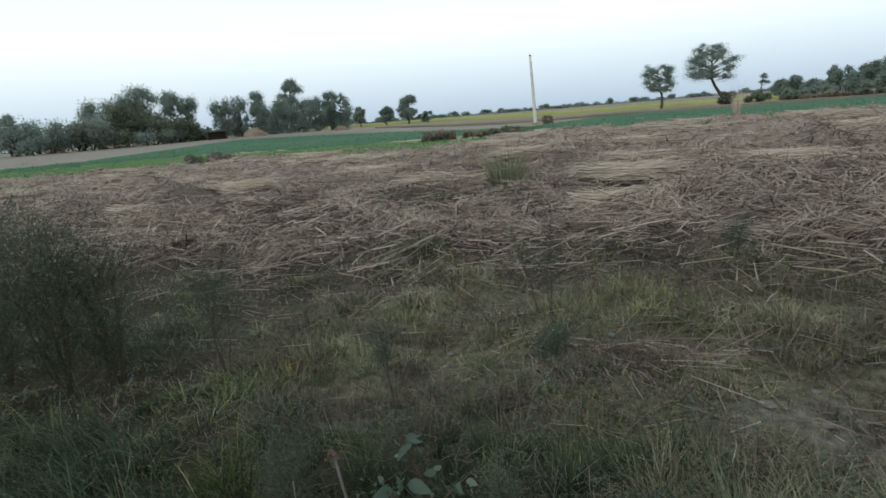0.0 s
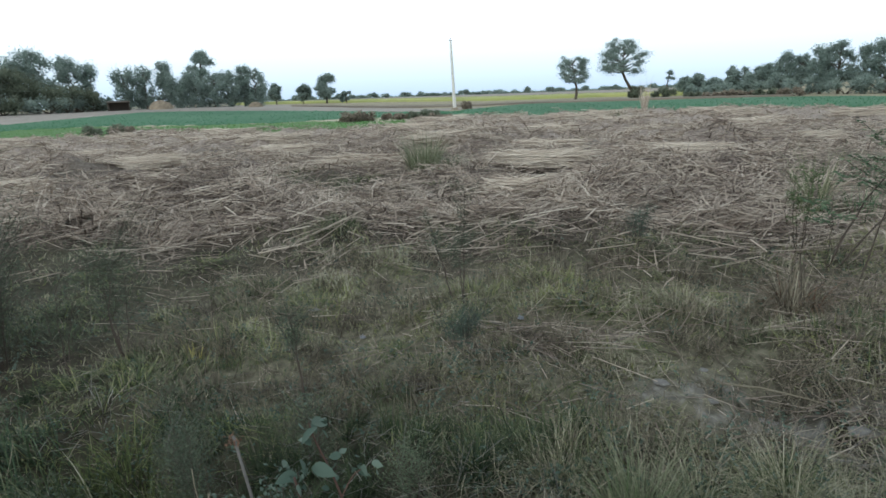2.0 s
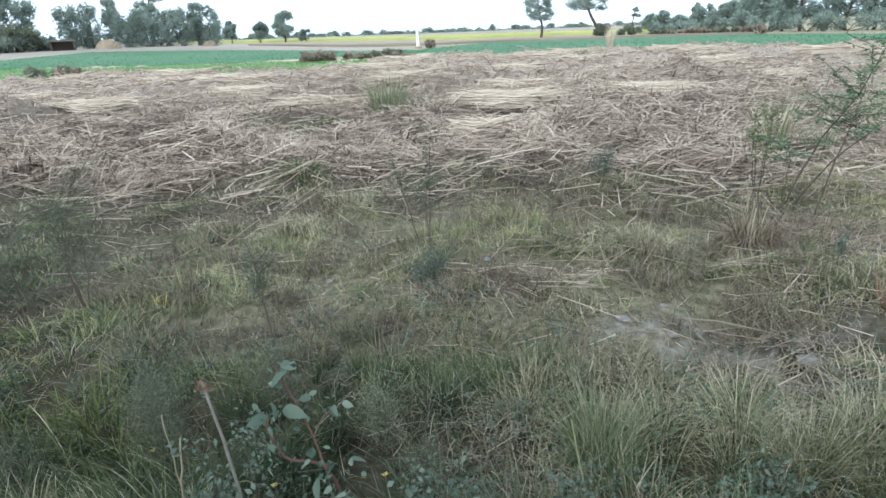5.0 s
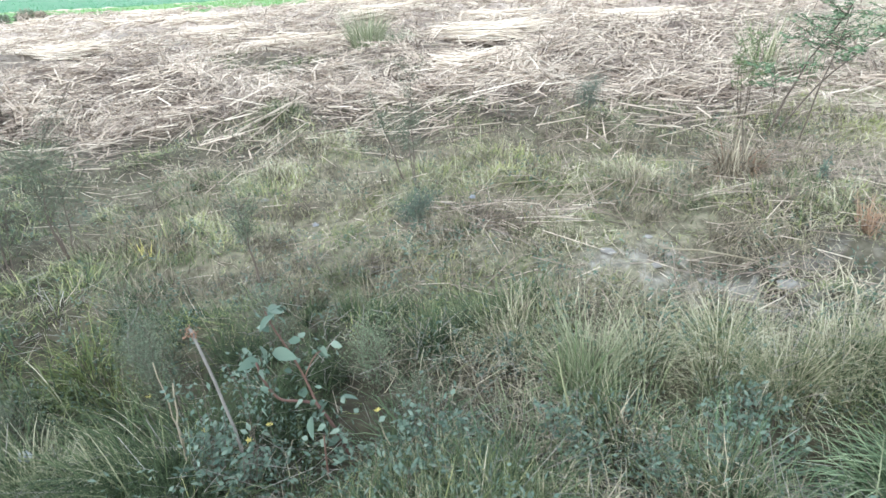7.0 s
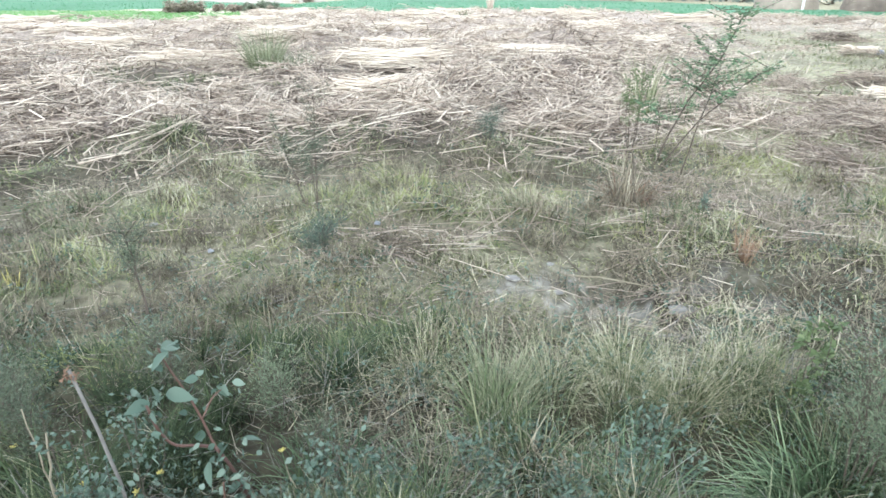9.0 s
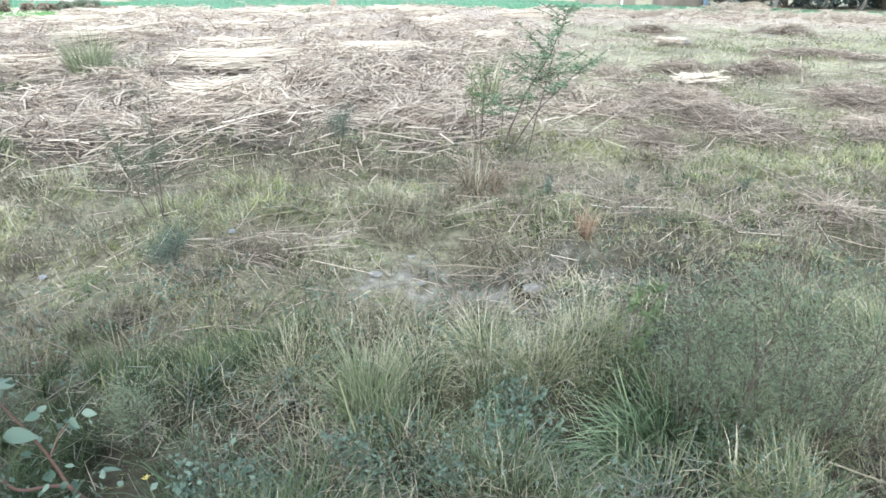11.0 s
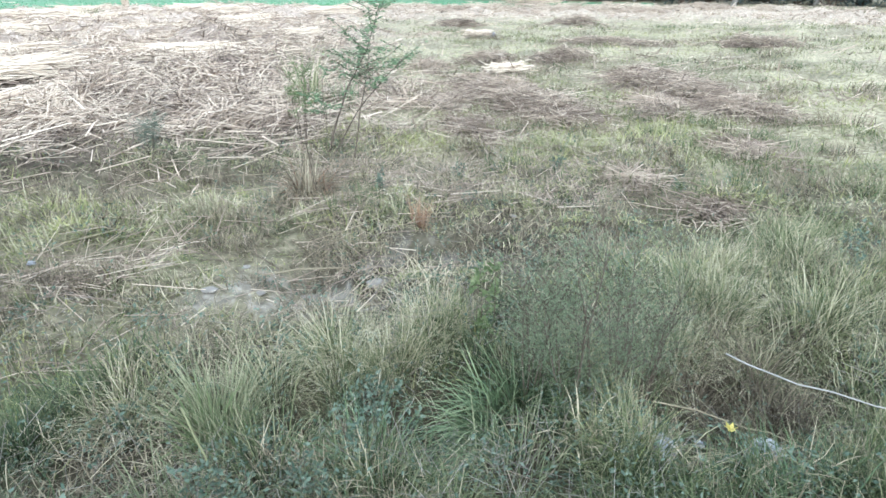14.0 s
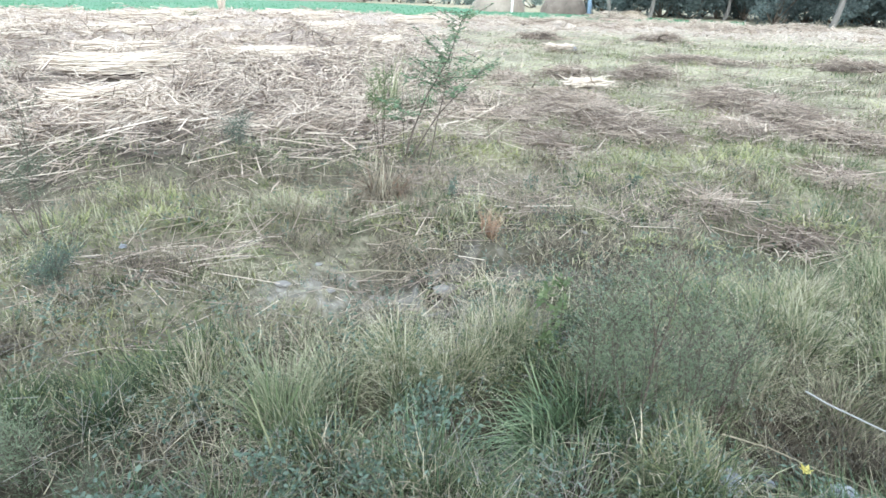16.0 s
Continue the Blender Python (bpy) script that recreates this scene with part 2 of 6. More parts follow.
# ---- materials ----
def ramp_material(name, stops, rough=0.85, translucent=0.0, grain=0.0, grain_size=40.0, attr="vary", bump=0.0, spread=0.12):
    """A colour that goes by the attribute of each piece, with some grain of its own."""
    m = bpy.data.materials.new(name)
    m.use_nodes = True
    n, l = m.node_tree.nodes, m.node_tree.links
    shader = n["Principled BSDF"]
    shader.inputs["Roughness"].default_value = rough
    shader.inputs["Specular IOR Level"].default_value = 0.25
    at = n.new("ShaderNodeAttribute")
    at.attribute_name = attr
    tc = n.new("ShaderNodeTexCoord")
    nz = n.new("ShaderNodeTexNoise")
    nz.inputs["Scale"].default_value, nz.inputs["Detail"].default_value = grain_size, 4.0
    l.new(tc.outputs["Object"], nz.inputs["Vector"])
    add = n.new("ShaderNodeMath")
    add.operation = "MULTIPLY_ADD"
    l.new(nz.outputs["Fac"], add.inputs[0])
    add.inputs[1].default_value = spread * 2
    shift = n.new("ShaderNodeMath")
    shift.operation = "SUBTRACT"
    l.new(at.outputs["Fac"], shift.inputs[0])
    shift.inputs[1].default_value = spread
    l.new(shift.outputs[0], add.inputs[2])
    ramp = n.new("ShaderNodeValToRGB")
    e = ramp.color_ramp.elements
    e[0].position, e[0].color = stops[0][0], (*stops[0][1], 1)
    e[1].position, e[1].color = stops[-1][0], (*stops[-1][1], 1)
    for pos, col in stops[1:-1]:
        e.new(pos).color = (*col, 1)
    l.new(add.outputs[0], ramp.inputs[0])
    l.new(ramp.outputs[0], shader.inputs["Base Color"])
    if bump:
        bp = n.new("ShaderNodeBump")
        bp.inputs["Strength"].default_value, bp.inputs["Distance"].default_value = bump, 0.02
        l.new(nz.outputs["Fac"], bp.inputs["Height"])
        l.new(bp.outputs[0], shader.inputs["Normal"])
    if translucent:
        tr = n.new("ShaderNodeBsdfTranslucent")
        l.new(ramp.outputs[0], tr.inputs[0])
        mx = n.new("ShaderNodeMixShader")
        mx.inputs[0].default_value = translucent
        l.new(shader.outputs[0], mx.inputs[1])
        l.new(tr.outputs[0], mx.inputs[2])
        l.new(mx.outputs[0], n["Material Output"].inputs[0])
    return m


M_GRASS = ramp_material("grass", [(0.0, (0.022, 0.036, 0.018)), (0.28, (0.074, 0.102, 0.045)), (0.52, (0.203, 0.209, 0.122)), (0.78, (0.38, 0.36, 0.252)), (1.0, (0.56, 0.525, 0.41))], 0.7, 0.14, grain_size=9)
M_TURF = ramp_material("green_turf", [(0.0, (0.06, 0.082, 0.030)), (0.4, (0.165, 0.195, 0.072)), (0.7, (0.29, 0.30, 0.13)), (1.0, (0.44, 0.425, 0.235))], 0.7, 0.2, grain_size=9)
M_BLUE = ramp_material("blue_grass", [(0.0, (0.078, 0.10, 0.055)), (0.5, (0.178, 0.20, 0.12)), (1.0, (0.355, 0.36, 0.24))], 0.6, 0.3, grain_size=9)
M_RUSH = ramp_material("rush", [(0.0, (0.038, 0.062, 0.034)), (0.5, (0.10, 0.15, 0.078)), (1.0, (0.29, 0.35, 0.21))], 0.5, 0.15, grain_size=9)
M_STRAW = ramp_material("straw", [(0.0, (0.105, 0.082, 0.068)), (0.25, (0.285, 0.231, 0.190)), (0.5, (0.445, 0.372, 0.305)), (0.75, (0.53, 0.455, 0.375)), (1.0, (0.60, 0.53, 0.44))], 0.75, 0.12, grain_size=6)
M_CANE = ramp_material("cane", [(0.0, (0.20, 0.155, 0.125)), (0.35, (0.45, 0.37, 0.30)), (0.65, (0.56, 0.48, 0.395)), (1.0, (0.66, 0.585, 0.49))], 0.6, 0.0, grain_size=14)
M_YELLOW = ramp_material("yellow_blade", [(0.0, (0.06, 0.072, 0.03)), (0.5, (0.12, 0.13, 0.06)), (1.0, (0.21, 0.21, 0.105))], 0.6, 0.25, grain_size=9)
M_DRYTUFT = ramp_material("dry_tuft", [(0.0, (0.065, 0.054, 0.042)), (0.5, (0.265, 0.232, 0.17)), (1.0, (0.52, 0.475, 0.355))], 0.8, 0.15, grain_size=9)
M_SAPLEAF = ramp_material("sapling_leaf", [(0.0, (0.05, 0.085, 0.05)), (0.5, (0.12, 0.185, 0.105)), (1.0, (0.24, 0.31, 0.19))], 0.55, 0.3, grain_size=12)
M_HAZE = ramp_material("wispy_leaf", [(0.0, (0.054, 0.070, 0.048)), (0.5, (0.105, 0.128, 0.088)), (1.0, (0.20, 0.225, 0.155))], 0.7, 0.25, grain_size=12)
M_GREYSTEM = ramp_material("grey_dead_stem", [(0.0, (0.10, 0.092, 0.086)), (0.5, (0.24, 0.225, 0.205)), (1.0, (0.46, 0.435, 0.40))], 0.8, 0.0, grain_size=20)
M_PALEBLADE = ramp_material("pale_blade", [(0.0, (0.20, 0.20, 0.19)), (1.0, (0.32, 0.325, 0.31))], 0.6, 0.1, grain_size=20)
M_FRESH = ramp_material("fresh_leaf", [(0.0, (0.06, 0.09, 0.04)), (0.5, (0.115, 0.155, 0.072)), (1.0, (0.205, 0.245, 0.125))], 0.6, 0.3, grain_size=12)
M_RUST = ramp_material("rust_tuft", [(0.0, (0.13, 0.075, 0.05)), (0.5, (0.25, 0.16, 0.11)), (1.0, (0.40, 0.29, 0.2))], 0.8, 0.15, grain_size=9)
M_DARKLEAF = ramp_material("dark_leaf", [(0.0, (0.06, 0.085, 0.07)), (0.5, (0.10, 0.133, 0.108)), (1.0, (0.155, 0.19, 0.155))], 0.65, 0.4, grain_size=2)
# Bluish haze before the wood, mixed into its leaf colour.
M_WOODLEAF = ramp_material("hazed_wood_leaf", [(0.0, (0.085, 0.115, 0.112)), (0.5, (0.145, 0.18, 0.17)), (1.0, (0.21, 0.25, 0.23))], 0.75, 0.45, grain_size=2)
M_WHITEPAINT = ramp_material("white_paint", [(0.0, (0.55, 0.55, 0.53)), (1.0, (0.78, 0.78, 0.76))], 0.7, 0.0, grain_size=6, spread=0.3)
# Distance haze put into the leaf colour: paler and bluer than the leaf.
M_FARLEAF = ramp_material("hazed_leaf", [(0.0, (0.22, 0.275, 0.255)), (0.5, (0.32, 0.385, 0.345)), (1.0, (0.42, 0.48, 0.42))], 0.75, 0.55, grain_size=2)
M_SCRUB = ramp_material("dry_scrub", [(0.0, (0.16, 0.14, 0.11)), (0.5, (0.28, 0.24, 0.19)), (1.0, (0.42, 0.36, 0.285))], 0.8, 0.3, grain_size=2)
# Pale olive variant of the far leaf, for thickets and bushes.
M_OLIVE = ramp_material("pale_olive_leaf", [(0.0, (0.13, 0.155, 0.11)), (0.5, (0.20, 0.225, 0.165)), (1.0, (0.28, 0.305, 0.225))], 0.75, 0.5, grain_size=2)
M_TEAL = ramp_material("teal_leaf", [(0.0, (0.045, 0.075, 0.056)), (0.5, (0.09, 0.13, 0.10)), (1.0, (0.17, 0.215, 0.172))], 0.55, 0.2, grain_size=20)
M_FEATHER = ramp_material("feather_leaf", [(0.0, (0.08, 0.105, 0.066)), (0.5, (0.145, 0.18, 0.115)), (1.0, (0.26, 0.295, 0.20))], 0.65, 0.3, grain_size=12)
M_BARK = ramp_material("bark", [(0.0, (0.05, 0.04, 0.03)), (1.0, (0.16, 0.13, 0.10))], 0.9, 0.0, grain_size=16, spread=0.4, bump=0.6)
M_PALEBARK = ramp_material("pale_bark", [(0.0, (0.10, 0.095, 0.085)), (1.0, (0.22, 0.21, 0.19))], 0.9, 0.0, grain_size=16, spread=0.4, bump=0.6)
M_STEM = ramp_material("stem", [(0.0, (0.045, 0.037, 0.031)), (1.0, (0.125, 0.10, 0.08))], 0.8, 0.0, grain_size=30, spread=0.3)
M_REDSTEM = ramp_material("red_stem", [(0.0, (0.05, 0.027, 0.024)), (1.0, (0.125, 0.075, 0.058))], 0.6, 0.0, grain_size=30, spread=0.3)
M_DEAD = ramp_material("dead_stick", [(0.0, (0.10, 0.092, 0.085)), (1.0, (0.22, 0.205, 0.19))], 0.9, 0.0, grain_size=45, spread=0.35, bump=0.4)
M_WHEAT = ramp_material("wheat", [(0.0, (0.075, 0.185, 0.10)), (0.5, (0.105, 0.245, 0.135)), (1.0, (0.15, 0.305, 0.175))], 0.7, 0.3, grain_size=0.6)
M_LIME = ramp_material("young_crop", [(0.0, (0.11, 0.215, 0.075)), (0.5, (0.165, 0.30, 0.11)), (1.0, (0.24, 0.38, 0.155))], 0.7, 0.3, grain_size=0.6)
M_MUSTARD = ramp_material("mustard", [(0.0, (0.24, 0.29, 0.13)), (0.5, (0.44, 0.46, 0.17)), (1.0, (0.62, 0.60, 0.22))], 0.8, 0.2, grain_size=0.3)
M_CONCRETE = ramp_material("pale_concrete", [(0.0, (0.6, 0.58, 0.53)), (1.0, (0.82, 0.80, 0.76))], 0.85, 0.0, grain_size=5, spread=0.4, bump=0.2)
M_HAY = ramp_material("hay", [(0.0, (0.17, 0.135, 0.10)), (0.5, (0.30, 0.245, 0.18)), (1.0, (0.46, 0.38, 0.28))], 0.9, 0.0, grain_size=4, spread=0.35, bump=0.8)
M_STACK = ramp_material("old_fodder", [(0.0, (0.17, 0.145, 0.12)), (0.5, (0.27, 0.23, 0.19)), (1.0, (0.38, 0.33, 0.28))], 0.9, 0.0, grain_size=4, spread=0.35, bump=0.8)
M_STONE = ramp_material("pale_stone", [(0.0, (0.13, 0.122, 0.115)), (1.0, (0.29, 0.28, 0.265))], 0.9, 0.0, grain_size=25, spread=0.4, bump=0.5)
M_PAPER = ramp_material("white_litter", [(0.0, (0.20, 0.215, 0.25)), (1.0, (0.40, 0.42, 0.46))], 0.4, 0.2, grain_size=30, spread=0.3)
M_YELLOW = ramp_material("yellow_petal", [(0.0, (0.42, 0.36, 0.10)), (1.0, (0.66, 0.58, 0.20))], 0.6, 0.25, grain_size=30)
M_DARKWALL = ramp_material("old_wall", [(0.0, (0.10, 0.085, 0.07)), (1.0, (0.24, 0.20, 0.17))], 0.9, 0.0, grain_size=3, spread=0.4, bump=0.5)
M_BLUEPAINT = ramp_material("blue_paint", [(0.0, (0.13, 0.19, 0.26)), (1.0, (0.22, 0.30, 0.38))], 0.5, 0.0, grain_size=4, spread=0.3)


def soil_material(name, stops, attr_stops, scale, fine, bump):
    """Earth: two scales of noise; attr_stops: attributes that bring in another colour, each with (attribute, dark, light)."""
    m = bpy.data.materials.new(name)
    m.use_nodes = True
    n, l = m.node_tree.nodes, m.node_tree.links
    shader = n["Principled BSDF"]
    shader.inputs["Roughness"].default_value = 0.95
    shader.inputs["Specular IOR Level"].default_value = 0.15
    tc = n.new("ShaderNodeTexCoord")
    big, small = n.new("ShaderNodeTexNoise"), n.new("ShaderNodeTexNoise")
    for nz, sc, det in ((big, scale, 6.0), (small, fine, 8.0)):
        nz.inputs["Scale"].default_value, nz.inputs["Detail"].default_value = sc, det
        l.new(tc.outputs["Object"], nz.inputs["Vector"])
    half = n.new("ShaderNodeMix")
    half.data_type = "FLOAT"
    half.inputs["Factor"].default_value = 0.5
    l.new(big.outputs["Fac"], half.inputs["A"])
    l.new(small.outputs["Fac"], half.inputs["B"])
    ramp = n.new("ShaderNodeValToRGB")
    e = ramp.color_ramp.elements
    e[0].position, e[0].color = 0.33, (*stops[0], 1)
    e[1].position, e[1].color = 0.67, (*stops[-1], 1)
    for k, col in enumerate(stops[1:-1]):
        e.new(0.33 + 0.34 * (k + 1) / (len(stops) - 1)).color = (*col, 1)
    l.new(half.outputs["Result"], ramp.inputs[0])
    out = ramp.outputs[0]
    for key, dark, light in attr_stops:
        at = n.new("ShaderNodeAttribute")
        at.attribute_name = key
        r2 = n.new("ShaderNodeValToRGB")
        r2.color_ramp.elements[0].position, r2.color_ramp.elements[0].color = 0.36, (*dark, 1)
        r2.color_ramp.elements[1].position, r2.color_ramp.elements[1].color = 0.64, (*light, 1)
        l.new(small.outputs["Fac"], r2.inputs[0])
        mx = n.new("ShaderNodeMix")
        mx.data_type = "RGBA"
        l.new(at.outputs["Fac"], mx.inputs["Factor"])
        l.new(out, mx.inputs["A"])
        l.new(r2.outputs[0], mx.inputs["B"])
        out = mx.outputs["Result"]
    l.new(out, shader.inputs["Base Color"])
    bp = n.new("ShaderNodeBump")
    bp.inputs["Strength"].default_value, bp.inputs["Distance"].default_value = bump, 0.03
    l.new(small.outputs["Fac"], bp.inputs["Height"])
    l.new(bp.outputs[0], shader.inputs["Normal"])
    return m


M_GROUND = soil_material("earth", [(0.022, 0.019, 0.014), (0.045, 0.039, 0.029), (0.07, 0.064, 0.044), (0.115, 0.103, 0.075)],
                         [("litter", (0.065, 0.051, 0.043), (0.26, 0.21, 0.178)), ("silt", (0.20, 0.188, 0.178), (0.46, 0.44, 0.42)), ("thatch", (0.16, 0.15, 0.10), (0.37, 0.345, 0.245)), ("pale_far", (0.24, 0.195, 0.165), (0.50, 0.43, 0.37)), ("far", (0.25, 0.225, 0.15), (0.42, 0.375, 0.265))], 1.1, 14.0, 0.7)
M_FALLOW = soil_material("fallow_earth", [(0.25, 0.225, 0.20), (0.34, 0.305, 0.27), (0.43, 0.39, 0.345)], [], 0.05, 1.2, 0.3)

# ---- the ground: one sheet to the horizon ----
def polar_sheet(name, az, r, height, material, **points):
    """A sheet on a grid of bearings and distances; height and the points' values are functions of x and y."""
    ga, gr = np.meshgrid(az, r, indexing="ij")
    x, y = polar(ga.ravel(), gr.ravel())
    verts = np.stack([x, y, height(x, y)], 1)
    i, j = np.meshgrid(np.arange(len(az) - 1), np.arange(len(r) - 1), indexing="ij")
    a = (i * len(r) + j).ravel()
    b = a + len(r)
    tris = np.concatenate([np.stack([a, a + 1, b + 1], 1), np.stack([a, b + 1, b], 1)])
    return smooth(mesh_of(name, verts, tris, material, **{k: f(x, y) for k, f in points.items()}))


def bare(x, y):
    """Where the ground lies bare between the tufts, 0 to 1."""
    out = 0
    for sx, sy, sw in ((1.6, 3.22, 0.22), (2.13, 2.94, 0.3), (2.37, 2.71, 0.2), (2.07, 2.67, 0.24), (3.0, 3.8, 0.3), (3.3, 3.75, 0.24), (2.95, 2.75, 0.22), (1.85, 3.1, 0.26)):
        out = out + np.exp(-(((x - sx) / (sw * 1.2)) ** 2 + ((y - sy) / sw) ** 2))
    return np.clip(1.4 * out * sstep(0.40, 0.56, 0.6 * fbm(x, y, 0.3, 71) + 0.4 * vnoise(x, y, 0.12, 72)), 0, 1)


def silt(x, y):
    """Pale dried silt on the bare patches."""
    return 0.6 * bare(x, y) * sstep(0.3, 0.6, vnoise(x, y, 0.05, 73) * 0.6 + 0.4 * vnoise(x, y, 0.2, 74))


rings = np.concatenate([[0.0], np.geomspace(0.6, 60, 150), np.geomspace(62, 4500, 60)])
turns = np.concatenate([np.linspace(-180, -62, 60)[:-1], np.linspace(-62, 100, 300)[:-1], np.linspace(100, 180, 41)])
# Trash-covered ground grows paler with distance from the eye.
ground = new("ground", polar_sheet("ground", turns, rings, lie, M_GROUND, litter=trash, silt=silt, pale_far=lambda x, y: trash(x, y) * sstep(11, 24, np.hypot(x, y)), thatch=lambda x, y: 0.42 * (1 - silt(x, y)) * sstep(2.7, 3.5, np.hypot(x, y)) * (1 - sstep(5.5, 7.0, np.hypot(x, y))) * sstep(-28, -18, bearing(x, y)[0]) * (1 - sstep(33, 40, bearing(x, y)[0])) + sstep(33, 46, bearing(x, y)[0]) * sstep(4.5, 8, bearing(x, y)[1]) * (0.5 + 0.5 * sstep(0.36, 0.58, fbm(x, y, 0.9, 61))), far=lambda x, y: sstep(50, 70, np.hypot(x, y))))
weld = bmesh.new()
weld.from_mesh(ground.data)
bmesh.ops.remove_doubles(weld, verts=weld.verts[:], dist=1e-4)
weld.to_mesh(ground.data), weld.free()
tagged(ground, "uneven brown earth with dry thatch and pale silt", "ground", kind="structure")


def field(name, label, az, near, far, lift, material, rows=40):
    """A draped sheet between two distances, by bearing, with a raised edge."""
    fine = np.arange(az[0], az[-1] + 0.01, 0.5)
    n_, f_ = np.interp(fine, az, near), np.interp(fine, az, far)
    s = np.concatenate([[0, 0.0005], np.linspace(0.01, 0.99, rows), [0.9995, 1]])
    rr = n_[:, None] + (f_ - n_)[:, None] * s[None]
    aa = np.repeat(fine[:, None], len(s), 1)
    x, y = polar(aa.ravel(), rr.ravel())
    up = np.repeat(((s > 0) & (s < 1))[None] * 1.0, len(fine), 0).ravel()
    z = lie(x, y) + up * (lift + 0.25 * lift * (fbm(x, y, 2.5, 3) - 0.5)) - (1 - up) * 0.1
    k = len(s)
    i, j = np.meshgrid(np.arange(len(fine) - 1), np.arange(k - 1), indexing="ij")
    a = (i * k + j).ravel()
    tris = np.concatenate([np.stack([a, a + 1, a + k + 1], 1), np.stack([a, a + k + 1, a + k], 1)])
    me = smooth(mesh_of(name, np.stack([x, y, z], 1), tris, material, vary=0.2 + 0.6 * fbm(x, y, 7, 8)))
    return tagged(new(name, me), label, "field", kind="structure")


WHEAT_AZ = [-70, -32, -25, -20, -16, -8, -2, 1, 3, 6.4, 10, 13, 23, 32, 38, 46, 58, 66]
WHEAT_NEAR = [62, 62, 63, 58, 55, 50, 52, 53, 53, 54, 47, 45.5, 48.5, 48, 47.5, 41, 47, 48]
WHEAT_FAR = [66, 70, 82, 93, 90, 82, 73, 67, 64, 63, 76, 88, 84, 84, 77, 60, 53, 49]
LIME_AZ = [-70, -32, -25, -20, -12, -5, 0, 2]
LIME_NEAR = [46, 46, 40, 45, 36, 35, 36, 40]
LIME_FAR = [61, 61, 62, 56, 50, 50, 51, 44]
field("wheat_field", "deep green field of young wheat", WHEAT_AZ, WHEAT_NEAR, WHEAT_FAR, 0.10, M_WHEAT)
field("fodder_field", "bright green low fodder crop", LIME_AZ, LIME_NEAR, LIME_FAR, 0.09, M_LIME)
field("fallow_field", "pale beige ploughed field lying fallow", [-75, -32, -25, -20, -16, -8, -2, 4, 9], [67, 71, 83, 94, 91, 83, 74, 66.5, 76], [135, 135, 140, 148, 150, 128, 100, 78, 80], 0.03, M_FALLOW)
field("mustard_field", "yellow flowering mustard field", [-13, -6, 0, 9, 19, 26], [170, 165, 165, 140, 140, 122], [300, 300, 300, 230, 200, 150], 0.5, M_MUSTARD)
field("far_field", "distant pale straw-coloured field", [-18, 0, 9, 19, 30], [340, 330, 260, 230, 190], [620, 620, 620, 560, 420], 0.4, M_FALLOW)
M_PATH = soil_material("path_earth", [(0.34, 0.30, 0.22), (0.46, 0.42, 0.32), (0.55, 0.50, 0.40)], [], 0.4, 3.0, 0.3)
field("stubble_strip", "low brown strip of dry stubble beyond the wheat", [-8, -3, 2, 8, 13, 20, 26, 34], [104, 92, 84, 86, 92, 89, 90, 84], [106, 98, 93, 95, 101, 99, 98, 91], 0.22, M_SCRUB)
field("dry_strip", "pale dry earth strip with scrub between two crops", [-9, -6, -4, -2, 0, 2, 5, 7, 8], [49.2, 48.8, 47.2, 46.0, 44.0, 43.0, 44.0, 49.0, 52.6], [49.8, 50.2, 50.4, 50.6, 51.4, 52, 52.6, 52.8, 53], 0.11, M_PATH, rows=12)
field("field_bund", "thin pale earth bund between two green crops", [-70, -32, -25, -16, -8, -2, 1], [60.9, 60.9, 61.9, 53.9, 49.3, 51.3, 52.3], [61.5, 61.5, 62.5, 54.5, 49.8, 51.8, 52.8], 0.07, M_PATH, rows=4)


def crop(name, label, az, near, far, count, low, high, material, seed):
    """Standing blades of a crop over a field."""
    g = np.random.default_rng(seed)
    a = g.uniform(az[0], az[-1], count)
    n_, f_ = np.interp(a, az, near), np.interp(a, az, far)
    r = n_ + (f_ - n_) * g.random(count) ** 1.3
    x, y = polar(a, r)
    base = np.stack([x, y, lie(x, y) + 0.06], 1)
    out = blades(base, g.uniform(0, 6.28, count), g.normal(0, 0.25, count), g.normal(0.3, 0.2, count), g.uniform(low, high, count), g.uniform(0.05, 0.10, count), np.clip(0.25 + 0.5 * fbm(x, y, 6, 8) + g.normal(0, 0.12, count), 0, 1))
    return tagged(new(name, mesh_of(name, out[0], out[1], material, vary=out[2])), label, "crop", kind="stuff")


crop("wheat_blades", "young green wheat blades", WHEAT_AZ, WHEAT_NEAR, WHEAT_FAR, 18000, 0.08, 0.18, M_WHEAT, 1)
crop("fodder_blades", "bright green fodder blades", LIME_AZ, LIME_NEAR, LIME_FAR, 12000, 0.08, 0.16, M_LIME, 2)
crop("mustard_blooms", "yellow mustard stalks in bloom", [-13, -6, 0, 9, 19, 26], [170, 165, 165, 140, 140, 122], [300, 300, 300, 230, 200, 150], 7000, 0.5, 0.9, M_MUSTARD, 3)


# ---- trees ----
def cloud(centres, radii, count, size, flat, g):
    """Leaves scattered in uneven clumps."""
    pick = g.choice(len(centres), count, p=radii ** 2 / (radii ** 2).sum())
    way = g.normal(size=(count, 3))
    way /= np.linalg.norm(way, axis=1, keepdims=True)
    dist = radii[pick] * np.minimum(np.abs(g.normal(0.5, 0.34, count)), 1.02)
    pos = centres[pick] + way * dist[:, None] * np.array([1, 1, flat])
    ways = way + g.normal(0, 0.8, (count, 3))
    # Light from above put into the colour: paler on each clump's upper side.
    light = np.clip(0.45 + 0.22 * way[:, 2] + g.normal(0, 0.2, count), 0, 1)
    grow = 1.5 - 0.65 * np.minimum(dist / radii[pick], 1)
